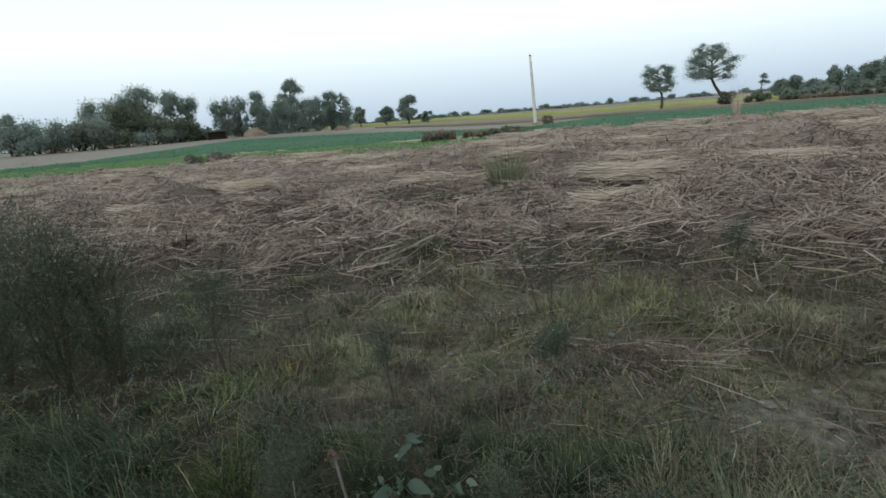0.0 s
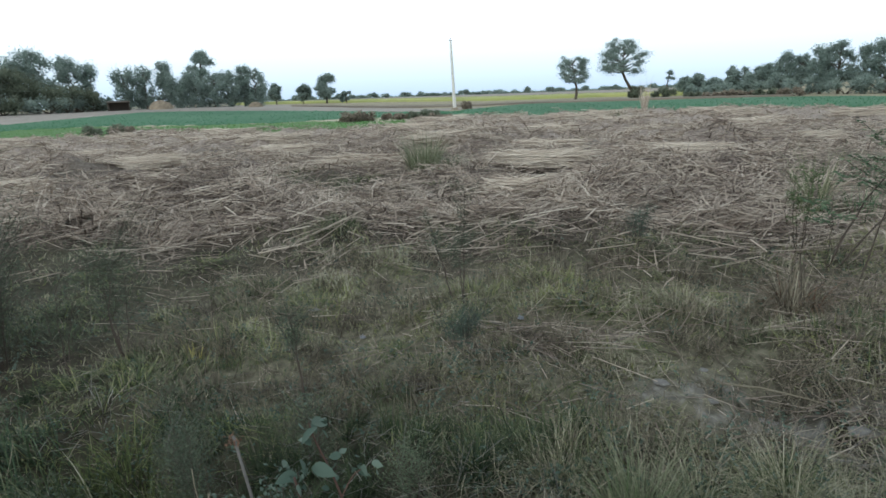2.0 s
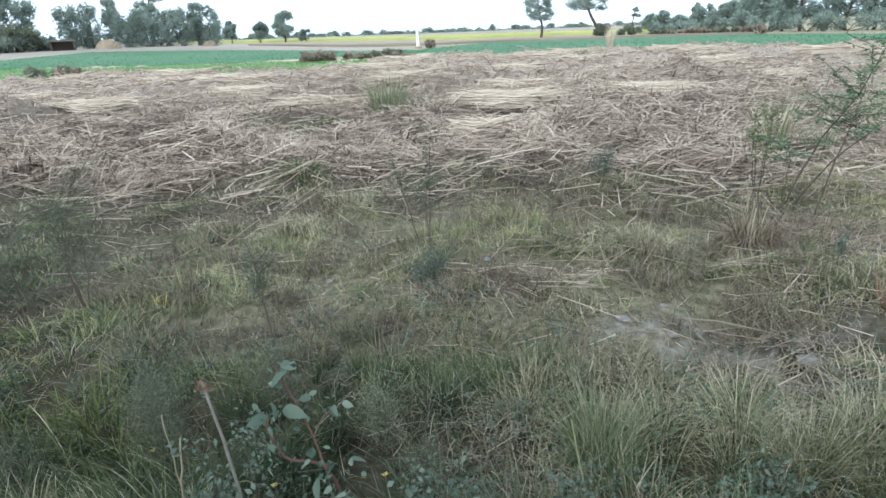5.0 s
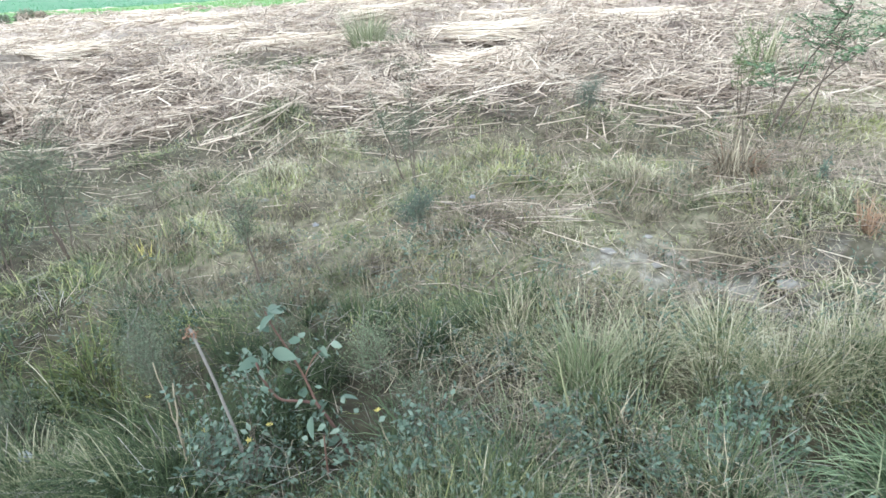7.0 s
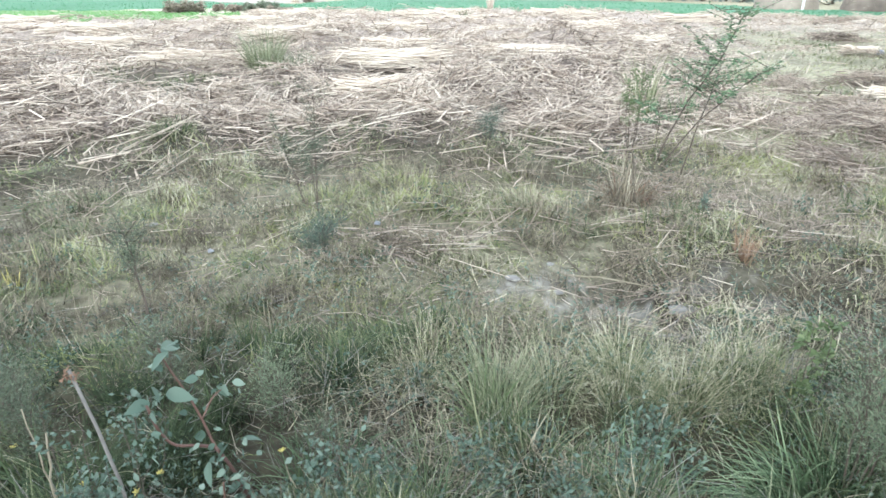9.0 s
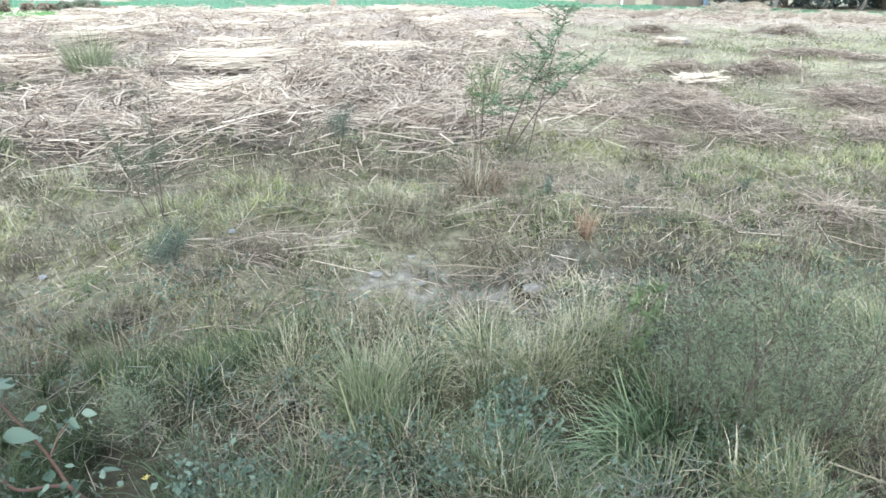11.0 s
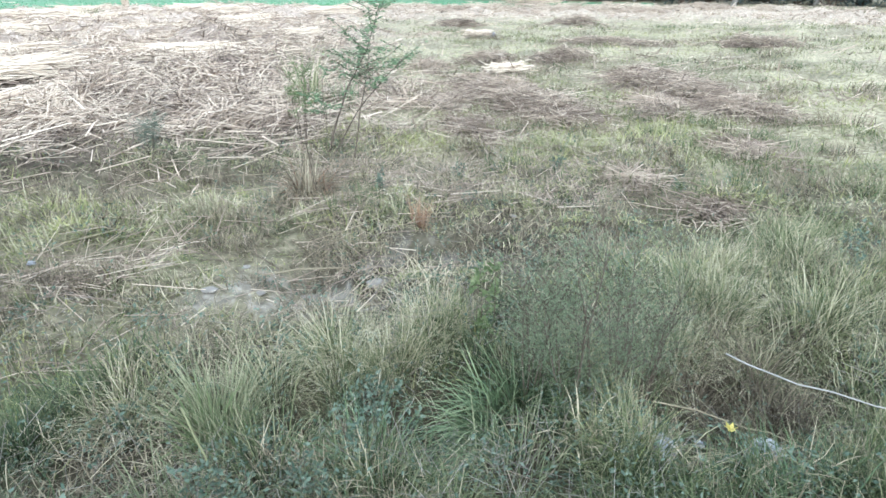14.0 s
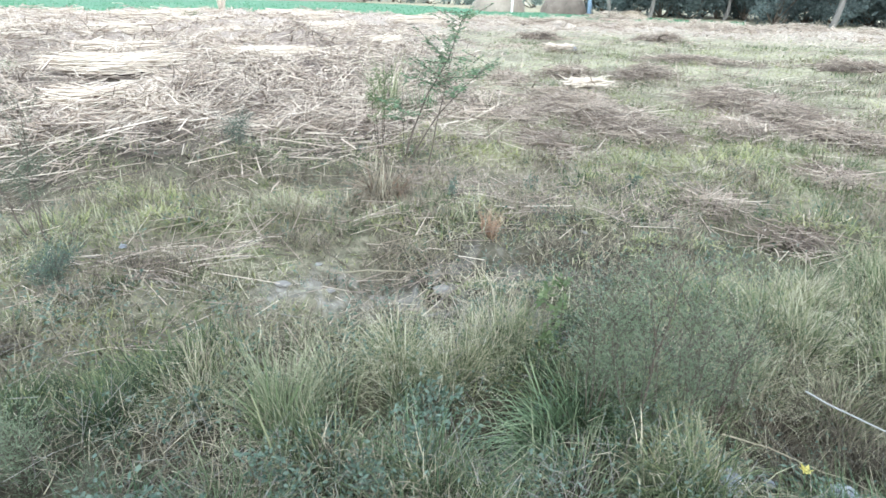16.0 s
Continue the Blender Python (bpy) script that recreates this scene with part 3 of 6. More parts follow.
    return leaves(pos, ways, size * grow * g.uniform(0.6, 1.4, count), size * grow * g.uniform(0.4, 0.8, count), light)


def tree(az, r, height, width, label, seed, clear=0.3, lean=0.0, style="round", leafy=1800, leaf=None, material=None, group="trees round the fields", kick=None, bark=None):
    """A tree: a bending trunk with limbs and a crown of leaf clumps."""
    g = np.random.default_rng(seed)
    x, y = polar(az, r)
    ob = thing("tree", x, y, label, "tree", group)
    ob.location.z -= 0.05
    leaf = leaf or 0.0023 * r
    width *= 1.35 if style == "slender" else 1.0
    leafy = int(leafy * (3.0 if leafy > 600 else 2.3))
    top = np.array([lean * height + g.normal(0, 0.03) * height, g.normal(0, 0.03) * height, height * 0.82])
    fork = np.array([lean * height * clear * 1.1, 0, height * clear])
    if kick is not None:
        fork[0] = kick
    rt = (0.022 * height + 0.03) * (0.75 if bark else 1.0)
    wood = [tube(bent((0, 0, 0), fork, 0.03 * height, 5), np.linspace(rt * 1.25, rt * 0.8, 5)),
            tube(bent(fork, top, 0.04 * height, 6), np.linspace(rt * 0.8, rt * 0.2, 6))]
    centres, radii = [], []
    n = {"round": 30, "layered": 26, "slender": 24, "dense": 34, "sparse": 9}[style]
    for k in range(n):
        t = g.random() if style != "layered" else (k + 0.5) / n
        ang = g.uniform(0, 6.28) if style != "layered" else k * 2.4 + g.normal(0, 0.4)
        if style == "slender":
            zz, rad = clear + (0.98 - clear) * t, width / 2 * g.random() ** 0.5 * (0.30 + 0.62 * math.sin(3.1 * min(1, t * 0.85 + 0.10)))
        elif style == "layered":
            zz, rad = clear + (0.92 - clear) * t, width / 2 * (0.75 - 0.55 * abs(t - 0.45)) * g.uniform(0.6, 1.1)
        else:
            zz = clear + 0.02 + (0.86 - clear) * t
            rad = width / 2 * math.sqrt(max(0.05, 1 - (2 * t - 0.85) ** 2 * 0.8)) * g.random() ** 0.5 * 0.85
        frac = (zz - clear) / max(0.01, 0.82 - clear)
        mid = fork + (top - fork) * min(1, max(0, frac))
        c = np.array([mid[0] + math.cos(ang) * rad, mid[1] + math.sin(ang) * rad, zz * height])
        centres.append(c)
        radii.append(width * {"slender": 0.26, "dense": 0.25, "round": 0.20, "layered": 0.215, "sparse": 0.17}[style] * g.uniform(0.7, 1.2))
        start = fork + (top - fork) * max(0, min(0.9, frac - 0.25))
        wood.append(tube(bent(start, c, 0.02 * height, 4), np.linspace(rt * 0.42, rt * 0.1, 4), 4))
    centres, radii = np.array(centres), np.array(radii)
    radii = np.minimum(radii, np.maximum((height - centres[:, 2]) * 1.05, 0.12 * width))
    v, f, a = join(wood)
    part("trunk", smooth(mesh_of("trunk", v, f, bark or M_BARK, vary=a)), ob)
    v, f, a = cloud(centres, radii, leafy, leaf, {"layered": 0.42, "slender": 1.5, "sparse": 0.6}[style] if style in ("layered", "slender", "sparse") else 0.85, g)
    # Crowns beyond 70 m take the leaf colour with haze in it.
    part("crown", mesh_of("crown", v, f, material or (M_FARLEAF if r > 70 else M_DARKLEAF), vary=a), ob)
    return ob


def bush(az, r, height, width, label, seed, leafy=900, leaf=None, material=None, group="bushes round the fields", name="bush"):
    """A bush: stems from the foot and leaf clumps down to the ground."""
    g = np.random.default_rng(seed)
    x, y = polar(az, r)
    ob = thing(name, x, y, label, "bush", group)
    leaf = leaf or 0.0032 * r
    n = 10
    ang, rad = g.uniform(0, 6.28, n), width / 2 * g.random(n) ** 0.5 * 0.8
    centres = np.stack([np.cos(ang) * rad, np.sin(ang) * rad, height * g.uniform(0.2, 0.75, n)], 1)
    radii = height * g.uniform(0.28, 0.42, n)
    wood = [tube(bent((0, 0, -0.05), c, 0.05 * height, 4), np.linspace(0.02 * height, 0.006 * height, 4), 4) for c in centres]
    v, f, a = join(wood)
    part("wood", smooth(mesh_of("wood", v, f, M_BARK, vary=a)), ob)
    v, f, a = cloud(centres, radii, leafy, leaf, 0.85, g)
    # Foliage of far bushes wears the same haze-tinted leaf colour.
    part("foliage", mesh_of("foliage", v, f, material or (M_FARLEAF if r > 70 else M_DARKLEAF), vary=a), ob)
    return ob


DENSE = "dark green broad bushy tree at the edge of the fallow field"
SLIM = "slender dark green tree beside the fallow field"
tree(-36.4, 112, 6.6, 4.5, DENSE, 11, 0.15, style="dense")
tree(-39.5, 112, 7.2, 6.0, DENSE, 12, 0.15, style="dense")
tree(-43, 112, 6.6, 6.0, DENSE, 13, 0.15, style="dense")
bush(-34.6, 113, 3.9, 6.0, "low dark thicket in front of taller trees", 14)
bush(-33.2, 112, 4.3, 6.0, "low dark thicket in front of taller trees", 15)
bush(-32.0, 110, 4.0, 5.5, "low dark thicket in front of taller trees", 16)
tree(-30.3, 116, 8.6, 7.0, DENSE, 17, 0.12, style="dense", leafy=2600)
tree(-27.2, 115, 10.0, 9.0, "large spreading dark green tree with a flat crown", 18, 0.10, style="dense", leafy=4200)
tree(-28.6, 110, 7.0, 7.5, "broad olive-green tree in front of a larger one", 19, 0.08, style="dense", leafy=2600, material=M_OLIVE)
bush(-30.2, 106, 3.2, 7, "low dark thicket in front of taller trees", 20)
bush(-36.0, 108, 5.4, 8, "tall dark thicket closing a row of trees", 361, 2400)
bush(-33.8, 107, 5.0, 8, "tall dark thicket closing a row of trees", 362, 2400)
bush(-31.0, 107, 5.6, 7, "tall dark thicket closing a row of trees", 363, 2400)
bush(-26.4, 107, 3.0, 7, "low dark thicket in front of taller trees", 21)
bush(-29.3, 107, 4.5, 8, "broad olive thicket in front of taller trees", 293, 1800, material=M_OLIVE)
bush(-25.2, 108, 4.2, 5, "broad olive thicket in front of taller trees", 252, 1800, material=M_OLIVE)
bush(-31.6, 108, 4.5, 6, "broad olive thicket in front of taller trees", 316, 1800, material=M_OLIVE)
bush(-23.4, 110, 3.4, 4, "broad olive thicket in front of taller trees", 234, 1800, material=M_OLIVE)
tree(-24.6, 112, 8.2, 3.0, SLIM, 22, 0.07, style="slender")
tree(-23.6, 113, 7.2, 2.9, SLIM, 23, 0.07, style="slender")
bush(-24.3, 109, 3.2, 4.5, "low dark thicket in front of taller trees", 24)
bush(-22.6, 112, 2.6, 3.2, "low dark thicket in front of taller trees", 25)
tree(-20.8, 114, 7.0, 2.9, SLIM, 26, 0.12, style="slender", leafy=1500)
tree(-19.6, 114, 6.7, 2.8, SLIM, 27, 0.12, style="slender", leafy=1500)
tree(-17.9, 115, 7.3, 2.8, SLIM, 28, 0.10, style="slender", leafy=1500)
tree(-16.7, 113, 5.6, 3.6, SLIM, 29, 0.08, style="slender", leafy=1800)
tree(-15.3, 117, 9.9, 5.4, "tall round-topped dark tree above slender ones", 30, 0.25, style="round", leafy=2600)
tree(-15.7, 113, 5.6, 3.4, SLIM, 31, 0.08, style="slender", leafy=1600)
tree(-14.3, 113, 5.6, 3.2, SLIM, 32, 0.08, style="slender", leafy=1600)
tree(-12.9, 113, 5.9, 3.2, SLIM, 33, 0.10, style="slender", leafy=1500)
tree(-11.8, 114, 6.6, 2.8, SLIM, 34, 0.10, style="slender", leafy=1500)
tree(-10.8, 113, 6.1, 3.0, SLIM, 35, 0.10, style="slender", leafy=1500)
tree(-9.2, 150, 5.0, 3.2, "small round field tree", 36, 0.25)
tree(-6.9, 150, 4.7, 3.4, "small round field tree", 37, 0.2)
tree(-4.9, 155, 7.3, 6.0, "round-crowned dark field tree", 38, 0.2, leafy=2200)
tree(-3.2, 160, 3.4, 3.4, "small round field tree", 39, 0.2, style="sparse", leafy=700)
tree(17.15, 118, 8.1, 6.8, "lone thorn tree with a rounded feathery crown on a bare trunk", 40, 0.38, -0.06, style="layered", leafy=3000, leaf=0.175, group="lone trees in the fields")
tree(22.3, 108, 10.0, 8.2, "lone thorn tree leaning, with layered flat crowns", 41, 0.42, -0.19, style="layered", leafy=4000, leaf=0.175, kick=-2.5, group="lone trees in the fields")
tree(24.6, 118, 5.0, 2.6, "small crooked sparse tree", 42, 0.42, 0.1, style="sparse", leafy=500, leaf=0.15, group="lone trees in the fields")
bush(22.3, 108, 2.0, 2.6, "grey-green bush at the foot of a leaning tree", 43, material=M_OLIVE)
bush(24.5, 106, 1.6, 3.6, "low olive bush beside the wheat", 44, material=M_OLIVE)
DRYBUSH = "dry brown scrub at the edge of the field"
for k, (az, r, h, w) in enumerate([(4.4, 44.5, 0.75, 1.9), (-2.9, 45.5, 0.85, 1.7), (-1.6, 46, 0.95, 1.6), (3.0, 46, 0.6, 2.0), (0.8, 46, 0.5, 1.8), (2.2, 46.5, 0.65, 2.2), (-23.0, 43, 0.85, 2.6), (-21.5, 42.5, 0.75, 2.0), (5.0, 41, 0.5, 2.0), (26.6, 96, 1.0, 5), (28.5, 95, 1.1, 5), (30.4, 94, 1.2, 5), (32.4, 93, 1.3, 5), (34.4, 90, 1.4, 5)]):
    bush(az, r, h * (0.7 if r > 60 else 1.0), w, DRYBUSH, 210 + k, 1100, 0.0032 * r, M_SCRUB if k % 3 else M_OLIVE)
bush(7.6, 72, 1.0, 0.9, "dry brownish bush beside the pole", 45, 500, material=M_SCRUB)
WOOD = "dark green tree in a belt of woodland"
for k, (az, r, h, w) in enumerate([(26.2, 135, 3.6, 3.6), (27.1, 132, 4.0, 3.6), (28.4, 128, 3.0, 4.4), (29.6, 120, 5.0, 2.4), (30.6, 118, 4.6, 4.0), (31.5, 114, 4.4, 3.6), (32.4, 112, 4.8, 3.4), (33.6, 106, 6.4, 4.4), (34.6, 106, 6.1, 3.6),
                                   (35.9, 98, 6.6, 4.2), (37.1, 96, 7.0, 4.4), (38.6, 95, 6.2, 4.2), (40.1, 94, 7.4, 5.0), (41.8, 92, 6.8, 4.6), (43.5, 92, 7.0, 5.0), (45.4, 90, 6.5, 5.0), (47.2, 88, 7.0, 5.0), (49.2, 84, 6.8, 5.2), (51.3, 80, 7.2, 5.0), (53.4, 74, 7.5, 5.4)]):
    tree(az, r, h, w, WOOD, 50 + k, 0.22, style="round" if k % 3 else "dense", leafy=1500, group="woodland belt")
for k, (az, r, h, w) in enumerate([(27.6, 126, 1.8, 7), (30.2, 114, 2.2, 8), (32.6, 107, 2.2, 7), (35, 98, 2.2, 7), (37.6, 92, 2.2, 7), (40.2, 90, 2.4, 7), (43, 88, 2.4, 7), (46, 84, 2.2, 7), (49, 80, 2.3, 7), (52, 75, 2.3, 6)]):
    bush(az, r, h, w, "dark undergrowth below woodland trees", 90 + k, 1100, group="woodland belt")
# the nearer wood on the far side of the grass
NEARWOOD = "tall dark-leaved tree with a pale trunk in a wood"
for k, (az, r, h, w, c) in enumerate([(55.6, 51, 6.5, 4.4, 0.40), (58.7, 54, 7.0, 5.0, 0.42), (62.5, 60, 7.5, 5.0, 0.36), (64.4, 58, 7.0, 4.6, 0.38), (67.5, 62, 8.5, 6.0, 0.25), (70.0, 58, 8.0, 6.0, 0.22), (72.0, 50.5, 8.5, 5.0, 0.42), (74.6, 57, 8.0, 6.0, 0.2),
                                      (77.4, 54, 8.5, 6.5, 0.2), (80.5, 56, 8.0, 6.5, 0.2), (83.6, 54, 8.5, 6.5, 0.2), (87, 56, 8.0, 6.5, 0.2), (91, 54, 8.5, 7, 0.2), (56.8, 66, 7.5, 6, 0.2), (60.5, 68, 8.0, 6, 0.2), (65.8, 70, 9, 7, 0.2), (69.3, 68, 9, 7, 0.2), (73.5, 66, 9, 7, 0.2), (79, 65, 9, 7, 0.2), (85.5, 65, 9, 7, 0.2)]):
    tree(az, r, h, w, NEARWOOD, 120 + k, c, style="dense" if c < 0.3 else "round", leafy=480, leaf=0.5, group="wood beyond the grass", bark=M_PALEBARK, material=M_WOODLEAF)
for k, az in enumerate(np.arange(57.5, 90, 2.1)):
    bush(az, 57.5 + 3.5 * ((k * 0.618) % 1) - (4 if az > 66 else 0), 2.8 + 0.9 * ((k * 0.377) % 1), 4.6, "dense dark undergrowth below the wood", 160 + k, 2300, leaf=0.2, material=M_WOODLEAF, group="wood beyond the grass")


for k, az in enumerate(np.arange(55, 94, 2.6)):
    bush(az, 63 + 3 * ((k * 0.618) % 1), 4.4 + 1.2 * ((k * 0.377) % 1), 6.0, "dense dark undergrowth behind the wood", 900 + k, 700, leaf=0.55, material=M_WOODLEAF, group="wood beyond the grass")


def far_trees():
    """Round tree clumps over a low, broken hedge on the horizon."""
    g = np.random.default_rng(77)
    centres, radii = [], []
    for az in np.arange(-62, 60, 0.12):
        r = 640 + 120 * vnoise(az, 5.0, 4.0, 5)
        h = 1.6 + 4.0 * max(0, vnoise(az, 0.0, 0.9, 3) - 0.35)
        x, y = polar(az, r)
        centres.append((x, y, float(lie(x, y)) + 0.5 * h))
        radii.append(0.5 * h + 0.4)
    clumps = [(-0.9, 7.5, 9), (0.2, 6.0, 7), (2.0, 7.5, 10), (3.4, 6.5, 4), (5.6, 4.5, 3), (7.3, 7.5, 10), (9.3, 6.0, 9), (10.3, 6.0, 8), (11.8, 4.5, 7), (13.0, 7.5, 4), (14.9, 7.0, 7), (15.8, 5.5, 7), (18.0, 6.5, 9), (19.5, 5.0, 7), (20.6, 6.0, 7), (23.6, 5.5, 8), (26.0, 6.0, 10)]
    az = -62.0
    while az < -2:
        clumps.append((az, g.uniform(4.5, 8.0), g.uniform(5, 14)))
        az += g.uniform(0.9, 2.6)
    while az < 58:
        az = max(az, 28) + g.uniform(0.9, 2.6)
        clumps.append((az, g.uniform(4.5, 8.0), g.uniform(5, 14)))
    for az, h, w in clumps:
        x, y = polar(az, 630 + g.uniform(-30, 30))
        for _ in range(9):
            u = g.uniform(-0.5, 0.5)
            centres.append((x + u * w, y + g.normal(0, 2), float(lie(x, y)) + h * (0.35 + 0.35 * g.random() * (1 - 2 * abs(u)))))
            radii.append(h * g.uniform(0.22, 0.34))
    # Horizon trees share the far leaf colour and its painted haze.
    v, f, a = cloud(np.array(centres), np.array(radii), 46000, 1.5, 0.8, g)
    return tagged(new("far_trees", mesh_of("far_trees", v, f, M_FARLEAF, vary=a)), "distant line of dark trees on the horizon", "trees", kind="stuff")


far_trees()


# ---- things out in the fields ----
def utility_pole(az, r, height):
    x, y = polar(az, r)
    ob = thing("utility_pole", x, y, "pale concrete utility pole leaning slightly, standing in a field", "pole")
    v, f, a = tube([(-0.0055 * height * k, 0, height * k / 6 - 0.15) for k in range(7)], np.linspace(0.21, 0.12, 7), 8)
    shaft = part("shaft", smooth(mesh_of("shaft", v, f, M_CONCRETE, vary=a)), ob)
    tip = (-0.033 * height, 0, height - 0.15)
    v, f, a = join([tube([(tip[0] - 0.02, 0, tip[2] - 0.1), (tip[0] - 0.03, 0, tip[2] + 0.25)], [0.05, 0.045], 6), tube([(tip[0] - 0.2, 0, tip[2] + 0.05), (tip[0] + 0.2, 0, tip[2] + 0.02)], [0.035, 0.035], 5)])
    part("insulator", smooth(mesh_of("insulator", v, f, M_DARKWALL, vary=a)), shaft, "dark metal insulator bracket")
    v, f, a = mound(0.9, 0.25, 5)
    part("footing", smooth(mesh_of("footing", v, f, M_HAY, vary=a)), ob, "earth heaped at the pole's foot")


def mound(width, height, seed, rough=0.15, rings_=7, sides=22, blunt=0.7):
    """A lumpy heap with a flat foot."""
    g = np.random.default_rng(seed)
    ph = g.uniform(0, 6.28, 4)
    verts = []
    for k in range(rings_):
        s = k / (rings_ - 1)
        for j in range(sides):
            t = 2 * np.pi * j / sides
            wob = 1 + rough * (math.sin(2 * t + ph[0]) + 0.6 * math.sin(3 * t + ph[1]) + 0.5 * math.sin(5 * t + ph[2] + 3 * s))
            rad = width / 2 * math.cos(s * math.pi / 2) ** blunt * wob + 0.001
            verts.append((rad * math.cos(t), rad * math.sin(t), height * math.sin(s * math.pi / 2) * (1 + 0.05 * g.normal()) - (0.08 if k == 0 else 0)))
    f = []
    for k in range(rings_ - 1):
        for j in range(sides):
            a, b = k * sides + j, k * sides + (j + 1) % sides
            f += [(a, b, b + sides), (a, b + sides, a + sides)]
    return np.array(verts), np.array(f), g.uniform(0.3, 0.7, len(verts))


def haystack(az, r, width, height, label, seed, material=None):
    x, y = polar(az, r)
    ob = thing("haystack", x, y, label, "haystack", "heaps at the field edge")
    v, f, a = mound(width, height, seed, 0.06, blunt=1.1)
    part("core", smooth(mesh_of("core", v, f, material or M_HAY, vary=a)), ob)
    g = np.random.default_rng(seed)
    n = 500
    t, s = g.uniform(0, 6.28, n), g.random(n)
    rad = width / 2 * np.cos(s * np.pi / 2) ** 0.7
    base = np.stack([rad * np.cos(t), rad * np.sin(t), height * np.sin(s * np.pi / 2)], 1)
    v, f, a = blades(base, t + g.normal(0, 0.6, n), g.uniform(1.2, 2.2, n), g.normal(0.4, 0.3, n), g.uniform(0.15, 0.5, n), g.uniform(0.02, 0.05, n), g.random(n))
    tagged(part("thatch", mesh_of("thatch", v, f, M_DRYTUFT, vary=a), ob), kind="stuff")


utility_pole(6.46, 72, 7.6)
haystack(-18.5, 108, 3.6, 1.35, "rounded beige haystack beside slender trees", 5)
haystack(-11.0, 106, 2.2, 0.8, "low tan heap of straw below slender trees", 9)
haystack(46.2, 61, 4.6, 2.3, "rounded grey-brown stack of fodder with a thatched top", 6, M_STACK)
haystack(51.6, 60, 3.9, 2.0, "dark brown rounded fodder stack", 7, M_DARKWALL)
haystack(57.3, 50, 2.4, 0.65, "low orange-brown heap of straw below the trees", 8)


def shed(az, r):
    """A low dark shelter with an open front."""
    x, y = polar(az, r)
    ob = thing("shed", x, y, "low dark open shed among trees", "shed")
    bm = bmesh.new()
    for sx, sy, sz, px, py, pz in ((2.8, 0.15, 1.3, 0, 0.9, 0.65), (0.15, 1.8, 1.3, -1.4, 0, 0.65), (0.15, 1.8, 1.3, 1.4, 0, 0.65)):
        bmesh.ops.create_cube(bm, size=1, matrix=Matrix.Translation((px, py, pz - 0.05)) @ Matrix.Diagonal((sx, sy, sz, 1)))
    me = bpy.data.meshes.new("walls")
    bm.to_mesh(me), bm.free()
    me.materials.append(M_DARKWALL)
    part("walls", me, ob)
    bm = bmesh.new()
    bmesh.ops.create_cube(bm, size=1, matrix=Matrix.Translation((0, -0.05, 1.36)) @ Matrix.Rotation(0.08, 4, "X") @ Matrix.Diagonal((3.2, 2.3, 0.12, 1)))
    bmesh.ops.bevel(bm, geom=bm.edges[:], offset=0.03, segments=1, affect="EDGES")
    me = bpy.data.meshes.new("roof")
    bm.to_mesh(me), bm.free()
    me.materials.append(M_DARKWALL)
    part("roof", me, ob, "thatched roof")
    ob.rotation_euler.z = radians(-az)


shed(-21.6, 108)


def marker(az, r, height, radius, label, material, name, category):
    x, y = polar(az, r)
    ob = thing(name, x, y, label, category)
    v, f, a = tube([(0, 0, -0.1), (0.01, 0, height * 0.5), (0.0, 0.01, height)], [radius, radius * 0.95, radius * 0.85], 8)
    part("shaft", smooth(mesh_of("shaft", v, f, material, vary=a)), ob)
    v, f, a = mound(radius * 5, 0.12, 3)
    part("footing", smooth(mesh_of("footing", v, f, M_HAY, vary=a)), ob)


marker(47.3, 58, 4.2, 0.10, "white-painted post at the edge of the wheat", M_WHITEPAINT, "post", "post")
marker(53.8, 59, 1.3, 0.20, "blue drum standing beside a fodder stack", M_BLUEPAINT, "drum", "drum")


# ---- tufts, reeds and clumps ----
def tuft(x, y, height, spread, count, width, label, material, seed, name="grass_tuft", category="grass tuft", lean=0.35, bend=0.6, seg=3, group="tufts of taller grass", tone=0.5, sway=None, hang=0.0, tip=0.3):
    g = np.random.default_rng(seed)
    t, rad = g.uniform(0, 6.28, count), spread * g.random(count) ** 0.7 * 0.5
    base = np.stack([x + np.cos(t) * rad, y + np.sin(t) * rad, np.zeros(count)], 1)
    base[:, 2] = lie(base[:, 0], base[:, 1]) - 0.02
    origin = np.array([x, y, float(lie(x, y))])
    ob = new(name)
    ob.location = origin
    if sway is not None:
        t = sway + g.normal(0, 0.75, count)
    droop = g.random(count) < hang
    base[:, 2] += droop * height * g.uniform(0.35, 0.95, count)
    tall = g.random(count) < 0.7
    for key, pick, size in (("blade_fan", tall, 1.0), ("withered_fan", ~tall, 0.7)):
        k = int(pick.sum())
        vary = np.clip(g.normal(tone, 0.17, k) + (0.0 if size == 1.0 else 0.22), 0, 1)
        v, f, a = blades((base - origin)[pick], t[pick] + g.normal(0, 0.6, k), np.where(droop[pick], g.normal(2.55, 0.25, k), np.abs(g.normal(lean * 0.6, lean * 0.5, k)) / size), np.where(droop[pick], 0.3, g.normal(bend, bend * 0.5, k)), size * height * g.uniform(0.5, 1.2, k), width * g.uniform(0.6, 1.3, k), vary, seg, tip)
        tagged(part(key, mesh_of(key, v, f, material, vary=a), ob), kind="stuff")
    return tagged(ob, label, category, group)


